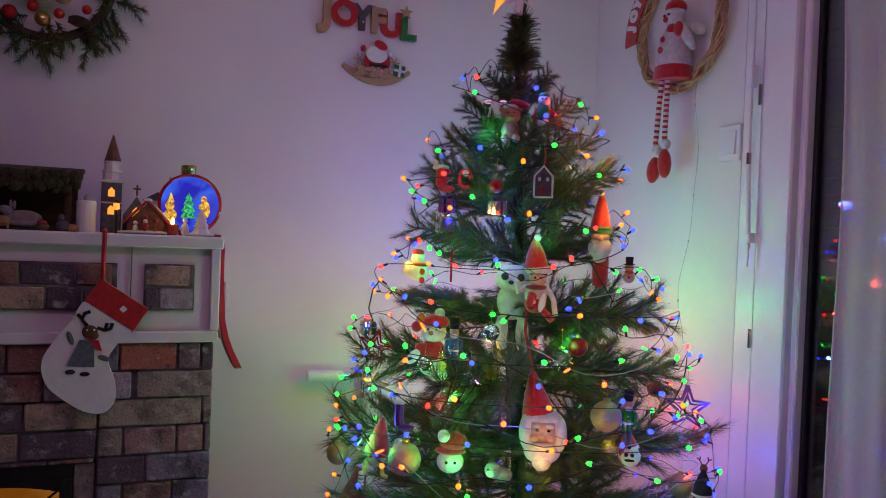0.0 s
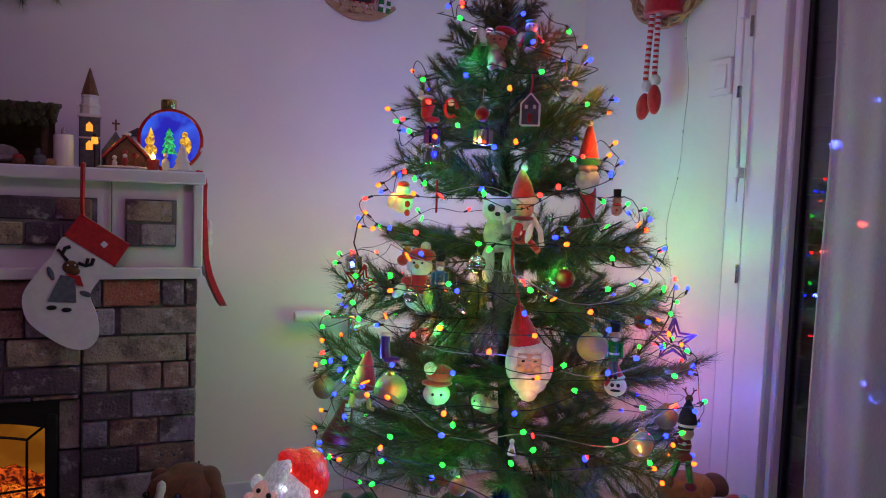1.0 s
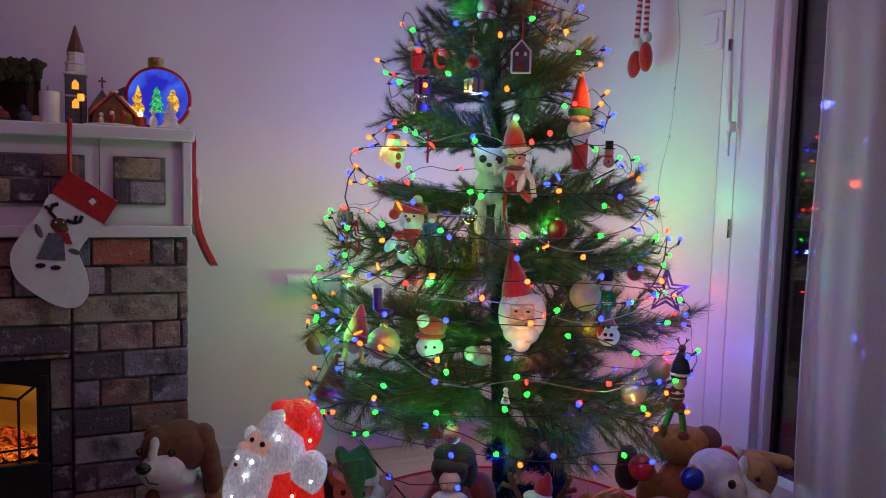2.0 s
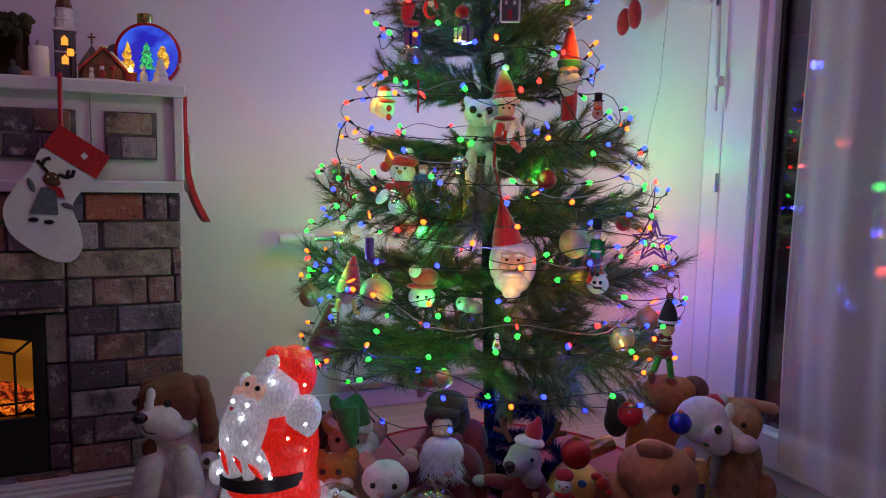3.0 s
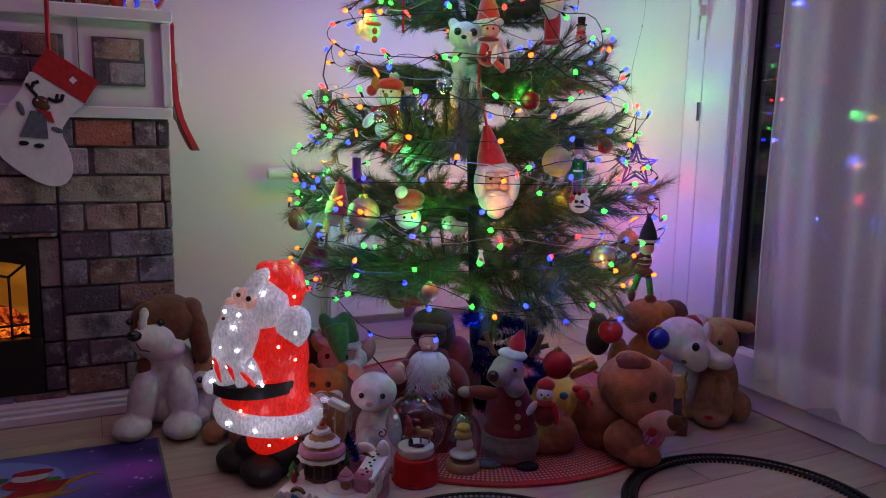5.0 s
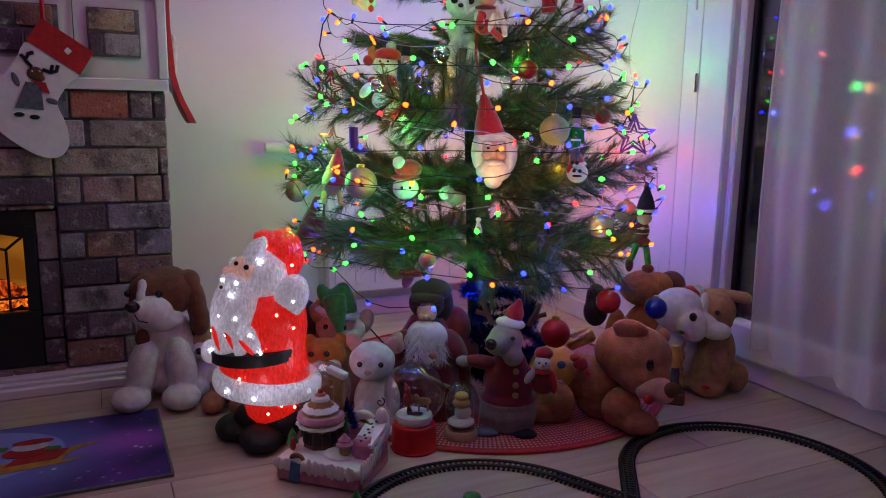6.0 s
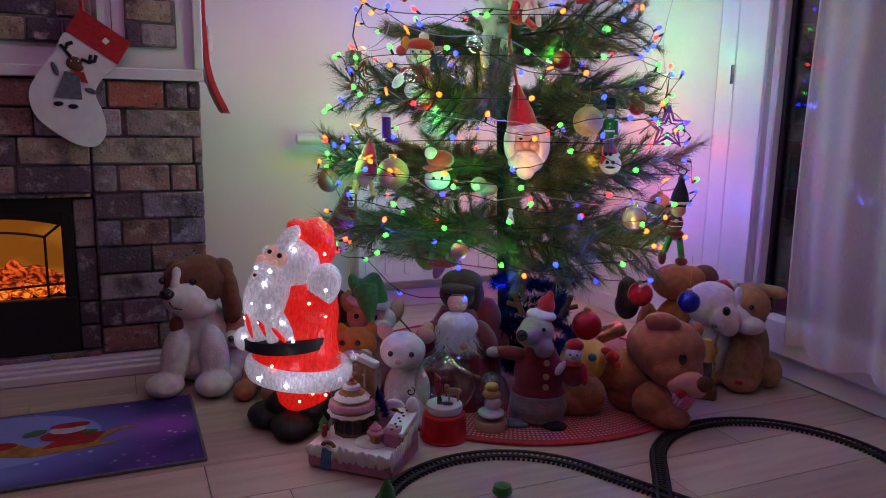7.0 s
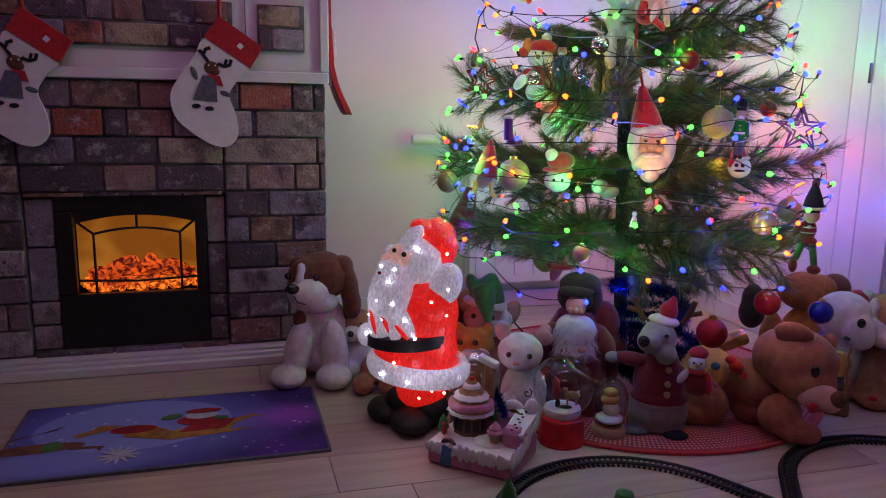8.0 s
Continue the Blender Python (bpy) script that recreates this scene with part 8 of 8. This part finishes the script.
doll("bear_ornament", face(1.02, 1.94, 1.67), "small brown bear ornament in a red shirt and white cap", [(FURCARAMEL, [((0, 0, 0.02), (0.034, 0.03, 0.03)), ((-0.028, 0, 0.04), 0.011), ((0.03, 0, 0.038), 0.011), ((0.0, -0.03, 0.012), (0.014, 0.01, 0.01))]), (CERPINK, [((0, 0, -0.03), (0.03, 0.026, 0.034)), ((-0.016, -0.01, -0.058), (0.014, 0.014, 0.014)), ((0.02, -0.01, -0.055), (0.014, 0.014, 0.014))]), (FURWHITE, [((0, 0, 0.048), (0.028, 0.026, 0.01))]), (FELTRED, [((0.028, 0, 0.06), (0.036, 0.024, 0.014), (0, 12, 0))]), (EYE, [((-0.01, -0.03, 0.026), 0.003), ((0.01, -0.03, 0.026), 0.003)])])
doll("green_snowman_doll", face(1.112, 1.915, 1.715), "little snowman ornament in green with striped arms", [(FURWHITE, [((0, 0, 0.024), (0.021, 0.02, 0.02)), ((0.0, 0, -0.05), (0.02, 0.02, 0.014))]), (FELTGREEN, [((0, 0, -0.015), (0.024, 0.022, 0.03)), ((0, 0, 0.042), (0.02, 0.018, 0.009))]), (FELTRED, [("tube", [(-0.02, 0, -0.005), (-0.038, -0.01, -0.04)], 0.006), ("tube", [(0.02, 0, -0.005), (0.04, -0.01, -0.025)], 0.006)]), (EYE, [((-0.007, -0.019, 0.028), 0.003), ((0.007, -0.019, 0.028), 0.003)])])
doll("angel_ornament", face(1.0, 2.0, 1.72), "small silver and white angel ornament", [(CERAMIC, [("cone", [(0.026, -0.035), (0.018, 0.0), (0.006, 0.022)], (0, 0, 0)), ((0, 0, 0.03), 0.011)]), (SILVER, [((-0.024, 0.008, 0.01), (0.02, 0.004, 0.018), (0, 25, 0)), ((0.024, 0.008, 0.01), (0.02, 0.004, 0.018), (0, -25, 0))])], "ornament")
hsx = thing("house_ornament", face(1.072, 1.83, 1.485), "small dark and white gingerbread house ornament on a red ribbon", "ornament")
part("walls", Shape().plate([(-0.022, -0.035), (0.022, -0.035), (0.022, 0.02), (0.0, 0.045), (-0.022, 0.02)][::-1], 0.014), CERSLATE, hsx)
part("icing_edge", Shape().tube([(-0.024, -0.004, -0.036), (0.024, -0.004, -0.036), (0.024, -0.004, 0.02), (0, -0.004, 0.047), (-0.024, -0.004, 0.02), (-0.024, -0.004, -0.036)], 0.004, 6), CERAMIC, hsx)
part("door", Shape().box((0.0, -0.008, -0.018), (0.012, 0.003, 0.024), 0.001), CERRED, hsx)
for xx in (-0.011, 0.011):
    part("window_dot", Shape().box((xx, -0.008, 0.012), (0.008, 0.003, 0.01), 0.001), CERAMIC, hsx)
part("ribbon", Shape().tube([(0, 0, 0.047), (0.004, 0, 0.075), (0.002, 0.004, 0.1)], 0.0025, 5), RIBBON, hsx)
doll("candy_cane_ornament", face(0.91, 1.99, 1.50), "red felt candy hoop ornament", [(FELTRED, [("tube", [(0.02 * math.cos(a), 0, 0.03 * math.sin(a)) for a in [k * 0.42 for k in range(14)]], 0.006)]), (FURWHITE, [((0, 0, 0.02), 0.012)])], "ornament")
doll("tiny_snowman_doll", face(1.427, 1.912, 1.250) @ Matrix.Scale(1.1, 4), "small snowman ornament with a black top hat", [(FURPINK, [((0, 0, 0.008), (0.015, 0.014, 0.014)), ((0, 0, -0.022), (0.019, 0.017, 0.02))]), (FELTBLACK, [("cone", [(0.019, 0.018), (0.019, 0.021), (0.012, 0.022), (0.013, 0.045)], (0, 0, 0))]), (REDGLOSS, [((0, -0.012, -0.005), (0.016, 0.008, 0.005)), ((0.0, -0.017, -0.022), 0.004)])])
doll("capped_snowman_doll", face(1.330, 1.742, 0.746) @ Matrix.Scale(1.08, 4), "white snowman ornament in a red cap with green lettering", [(FELTRED, [("cone", [(0.026, 0.02), (0.018, 0.045), (0.004, 0.068)], (0, 0, 0), (0, -10, 0)), ((-0.022, -0.01, 0.0), (0.012, 0.01, 0.018))]), (FURWHITE, [((0, 0, 0.018), (0.029, 0.026, 0.009)), ((0, 0, -0.012), (0.034, 0.028, 0.032))]), (FELTBLACK, [((-0.01, -0.026, -0.004), (0.006, 0.004, 0.006)), ((0.008, -0.026, -0.004), (0.006, 0.004, 0.006)), ((0.0, -0.027, -0.02), (0.016, 0.004, 0.004))])])
doll("frog_doll", face(0.884, 2.030, 0.436) @ Matrix.Scale(1.1, 4), "green plush turtle toy lying in the low branches", [(mat("lime_plush", (0.25, 0.36, 0.05), 0.95, scale=45, bump=0.8, bscale=260, sheen=0.4), [((0, 0, 0), (0.04, 0.036, 0.05), (0, -15, 0)), ((-0.01, -0.01, 0.05), (0.028, 0.028, 0.03))]), (FELTGREEN, [((0.012, -0.02, 0.045), (0.014, 0.02, 0.03), (0, 20, 0)), ((0.03, -0.02, -0.01), (0.014, 0.016, 0.024))]), (CERPINK, [((0.045, -0.005, -0.03), (0.02, 0.02, 0.05), (0, 20, 0))])], "soft toy")
doll("parrot_doll", face(0.930, 1.985, 0.455) @ Matrix.Scale(1.1, 4), "green and white plush bird in the low branches", [(FELTGREEN, [((0, 0, 0.01), (0.045, 0.036, 0.035), (0, 30, 0))]), (FURWHITE, [((0.02, -0.015, -0.01), (0.03, 0.026, 0.024), (0, 30, 0))]), (FELTRED, [((-0.01, -0.01, -0.035), (0.05, 0.03, 0.018))]), (EYE, [((0.022, -0.036, 0.0), 0.004)])], "soft toy")
doll("grey_bear_ornament", face(1.013, 1.915, 0.656) @ Matrix.Scale(1.1, 4), "grey and white stuffed animal ornament in the branches", [(FURGREY, [((-0.015, 0, 0.01), (0.026, 0.024, 0.024)), ((0.012, 0.01, -0.005), (0.034, 0.026, 0.022))]), (FURWHITE, [((-0.022, -0.018, 0.004), (0.013, 0.01, 0.011))]), (EYE, [((-0.03, -0.018, 0.017), 0.003), ((-0.012, -0.02, 0.017), 0.003)])])
doll("bell_ornament", face(1.0, 1.72, 0.60), "small pale angel ornament on a low branch", [(CERAMIC, [("cone", [(0.014, -0.025), (0.008, 0.0), (0.004, 0.012)], (0, 0, 0)), ((0, 0, 0.016), 0.008)]), (GOLD, [((0.0, -0.008, -0.012), (0.008, 0.006, 0.008))])], "ornament")
single("ribbon", Shape().box((0, 0, 0), (0.006, 0.002, 0.09), 0.0008), RIBBON, face(0.86, 1.95, 1.25), "short red ribbon hanging from a branch", "ribbon")

# ---- strings of lamps ----


def cone_r(z):
    rows = [(0.35, 0.5), (0.49, 0.55), (0.72, 0.56), (0.94, 0.52), (1.13, 0.45), (1.35, 0.37), (1.52, 0.33), (1.64, 0.28), (1.75, 0.22), (1.84, 0.165), (1.95, 0.1), (2.1, 0.03)]
    return float(np.interp(z, [a for a, _ in rows], [b for _, b in rows]))


def socket(parent, p, d, ln=0.016):
    part("socket", SOCKET, None, parent, "", Matrix.Translation(p) @ d.to_track_quat("Z", "Y").to_matrix().to_4x4())
    return p + d * ln


SOCKET = Shape().tube([(0, 0, 0), (0, 0, 0.016)], 0.0034, 6).mesh("socket", WIREGREEN)
BULB = [Shape().lathe([(0.004, 0), (0.0062, 0.003), (0.0058, 0.010), (0.002, 0.0145)], n=8).mesh("bulb", m2) for m2 in LED]
gar = thing("string_lights", Matrix(), "dark green wire string of red, green, blue and amber lamps", "string lights")
r6 = random.Random(21)
path = []
N = 2300
for i in range(N):
    u = i / N
    z = 1.93 - 1.52 * u ** 0.75
    a = u * 10.5 * 2 * math.pi + 1.0
    wob = 0.07 * math.sin(a * 3.7 + 1) + 0.05 * math.sin(a * 8.3 + 2)
    r = cone_r(z) * (0.9 + 0.12 * min(1, max(0, (1.45 - z) / 0.5)) + wob * 0.55) + 0.012
    c = axis(z)
    path.append(Vector((c.x + r * math.cos(a), c.y + r * math.sin(a), z + 0.03 * math.sin(a * 4.3) + 0.014 * math.sin(a * 11.0 + 1))))
part("wire", Shape().tube(path[::3], 0.0013, 5), WIREGREEN, gar)
far, count = 0.0, 0
bulbs = []
for p, q in zip(path, path[1:]):
    far += (q - p).length
    if far > 0.19 and count < 285:
        far = r6.uniform(0, 0.03)
        c = axis(q.z)
        out = (q - c).normalized()
        d = (out * r6.uniform(0.1, 1.0) + Vector((r6.uniform(-1, 1), r6.uniform(-1, 1), r6.uniform(-0.6, 1.2)))).normalized()
        e = socket(gar, q, d)
        kind = r6.choice((0, 1, 1, 2, 2, 2, 3, 3))
        rot = d.to_track_quat("Z", "Y").to_matrix().to_4x4()
        part("bulb", BULB[kind], None, gar, "", Matrix.Translation(e) @ rot)
        bulbs.append((e + d * 0.014, kind))
        count += 1
for k, (p, kind) in enumerate(bulbs):
    if k % 3 == 0 and (p - axis(p.z)).y < 0.12 and p.z > 0.45:
        lamp("POINT", "bulb_glow", pose(*p.lerp(axis(p.z), 0.12)), (0.22, 0.26, 0.42, 0.28)[kind], (RED, GREEN, BLUE, AMBER)[kind], 0.008)

front = thing("string_lights", Matrix(), "second dark wire string of coloured lamps draped to and fro", "string lights")
path3 = []
for i in range(1500):
    u = i / 1500
    z = 1.80 - 1.40 * u ** 0.85
    w = (u * 11) % 2
    swing = (w if w < 1 else 2 - w) * 2 - 1
    a = radians(240 + 68 * math.sin(swing * math.pi / 2) + 6 * math.sin(u * 60))
    r = cone_r(z) * (0.97 + 0.06 * math.sin(u * 90) + 0.04 * math.sin(u * 41)) + 0.01
    c = axis(z)
    path3.append(Vector((c.x + r * math.cos(a), c.y + r * math.sin(a), z + 0.022 * math.sin(u * 75))))
part("wire", Shape().tube(path3[::3], 0.0013, 5), WIREGREEN, front)
far, k3 = 0.0, 0
for p, q in zip(path3, path3[1:]):
    far += (q - p).length
    if far > 0.2:
        far = r6.uniform(0, 0.03)
        d = ((q - axis(q.z)).normalized() * r6.uniform(0.2, 1.0) + Vector((r6.uniform(-1, 1), r6.uniform(-1, 1), r6.uniform(-0.5, 1.2)))).normalized()
        e = socket(front, q, d)
        kind = r6.choice((0, 1, 1, 2, 2, 2, 3, 3))
        part("bulb", BULB[kind], None, front, "", Matrix.Translation(e) @ d.to_track_quat("Z", "Y").to_matrix().to_4x4())
        k3 += 1
        if k3 % 3 == 0:
            lamp("POINT", "bulb_glow", pose(*(e + d * 0.016).lerp(axis(e.z), 0.12)), (0.18, 0.2, 0.3, 0.22)[kind], (RED, GREEN, BLUE, AMBER)[kind], 0.008)

gar2 = thing("clear_string_lights", Matrix(), "pale clear wire string of small coloured lamps", "string lights")
path2 = []
for i in range(700):
    u = i / 700
    z = 1.25 - 0.62 * u
    a = u * 3.4 * 2 * math.pi + 3.6
    r = cone_r(z) * (0.97 + 0.05 * math.sin(a * 5.1) + 0.04 * math.sin(a * 9.7))
    c = axis(z)
    path2.append(Vector((c.x + r * math.cos(a), c.y + r * math.sin(a), z + 0.035 * math.sin(a * 3.1 + 2) + 0.018 * math.sin(a * 7.9))))
part("wire", Shape().tube(path2[::3], 0.0013, 5), WIRECLEAR, gar2)
tubes = [Shape().lathe([(0.0025, 0), (0.0035, 0.004), (0.0032, 0.022), (0.001, 0.026)], n=7).mesh("bulb", m2) for m2 in LED]
for i in range(5, 700, 29):
    q = path2[i]
    d = (Vector((r6.uniform(-1, 1), r6.uniform(-1, 1), r6.uniform(-1, 0.6)))).normalized()
    part("bulb", tubes[r6.choice((0, 1, 2, 3, 1))], None, gar2, "", Matrix.Translation(q) @ d.to_track_quat("Z", "Y").to_matrix().to_4x4())

# loose loops standing off the tree
lp = Shape().tube([(1.50, 1.88, 0.98), (1.585, 1.86, 0.955), (1.612, 1.856, 1.01), (1.606, 1.855, 0.95), (1.595, 1.855, 0.91), (1.57, 1.86, 0.86), (1.53, 1.88, 0.82)], 0.0022, 6)
lp.tube([(0.74, 2.2, 1.2), (0.725, 2.24, 1.16), (0.72, 2.26, 1.1), (0.735, 2.26, 1.06)], 0.0022, 6).tube([(1.2, 1.78, 1.28), (1.235, 1.77, 1.22), (1.26, 1.75, 1.17), (1.32, 1.74, 1.2)], 0.0022, 6)
lp.tube([(0.62, 2.1, 0.77), (0.635, 2.12, 0.78), (0.67, 2.1, 0.76), (0.69, 2.1, 0.73)], 0.0025, 6)
part("loose_loop", lp, WIREGREEN, gar)["kind"] = "stuff"
for p, kind in (((1.613, 1.856, 1.02), 0), ((1.614, 1.85, 0.995), 2), ((1.602, 1.855, 0.915), 1), ((0.725, 2.24, 1.17), 2), ((0.615, 2.1, 0.768), 2), ((1.42, 1.76, 1.17), 3), ((1.43, 1.76, 1.2), 2), ((0.80, 2.05, 1.31), 0), ((0.79, 2.06, 1.30), 2), ((0.82, 2.02, 1.29), 1)):
    part("bulb", BULB[kind], None, gar, "", pose(*p))

# blue tinsel round the trunk's foot
ti = Shape()
r7 = np.random.default_rng(3)
for i in range(260):
    u = i / 260
    a = u * 5.2 * 2 * math.pi
    r = 0.10 + 0.03 * math.sin(a * 1.7)
    p = np.array((TRUNK[0] - 0.06 + r * math.cos(a), TRUNK[1] - 0.22 + r * math.sin(a), 0.08 + 0.33 * u))
    q = p + np.array((-math.sin(a), math.cos(a), 0.03)) * 0.02
    needles(ti, p, q, 2600, r7, 0.032, 70)
ti.m = [0] * len(ti.m)
single("tinsel_garland", ti, TINSELBLUE, Matrix(), "bushy dark blue metallic tinsel wound round the trunk's foot", "tinsel", kind="stuff")

# ---- floor planks ----
rng = random.Random(8)
PW, PL = 0.19, 1.2
row = 0
y = YF
while y < YB:
    x = XL - rng.random() * PL
    while x < XR + 0.2:
        a, b = max(x, XL), min(x + PL, XR + 0.2)
        if b - a > 0.03:
            h = min(PW, YB + 0.1 - y)
            part("plank", Shape().box((0, 0, 0), (b - a - 0.0015, h - 0.0015, 0.009), 0.0012), PLANK, floor, "", pose((a + b) / 2, y + h / 2, -0.0045))
        x += PL
    y += PW
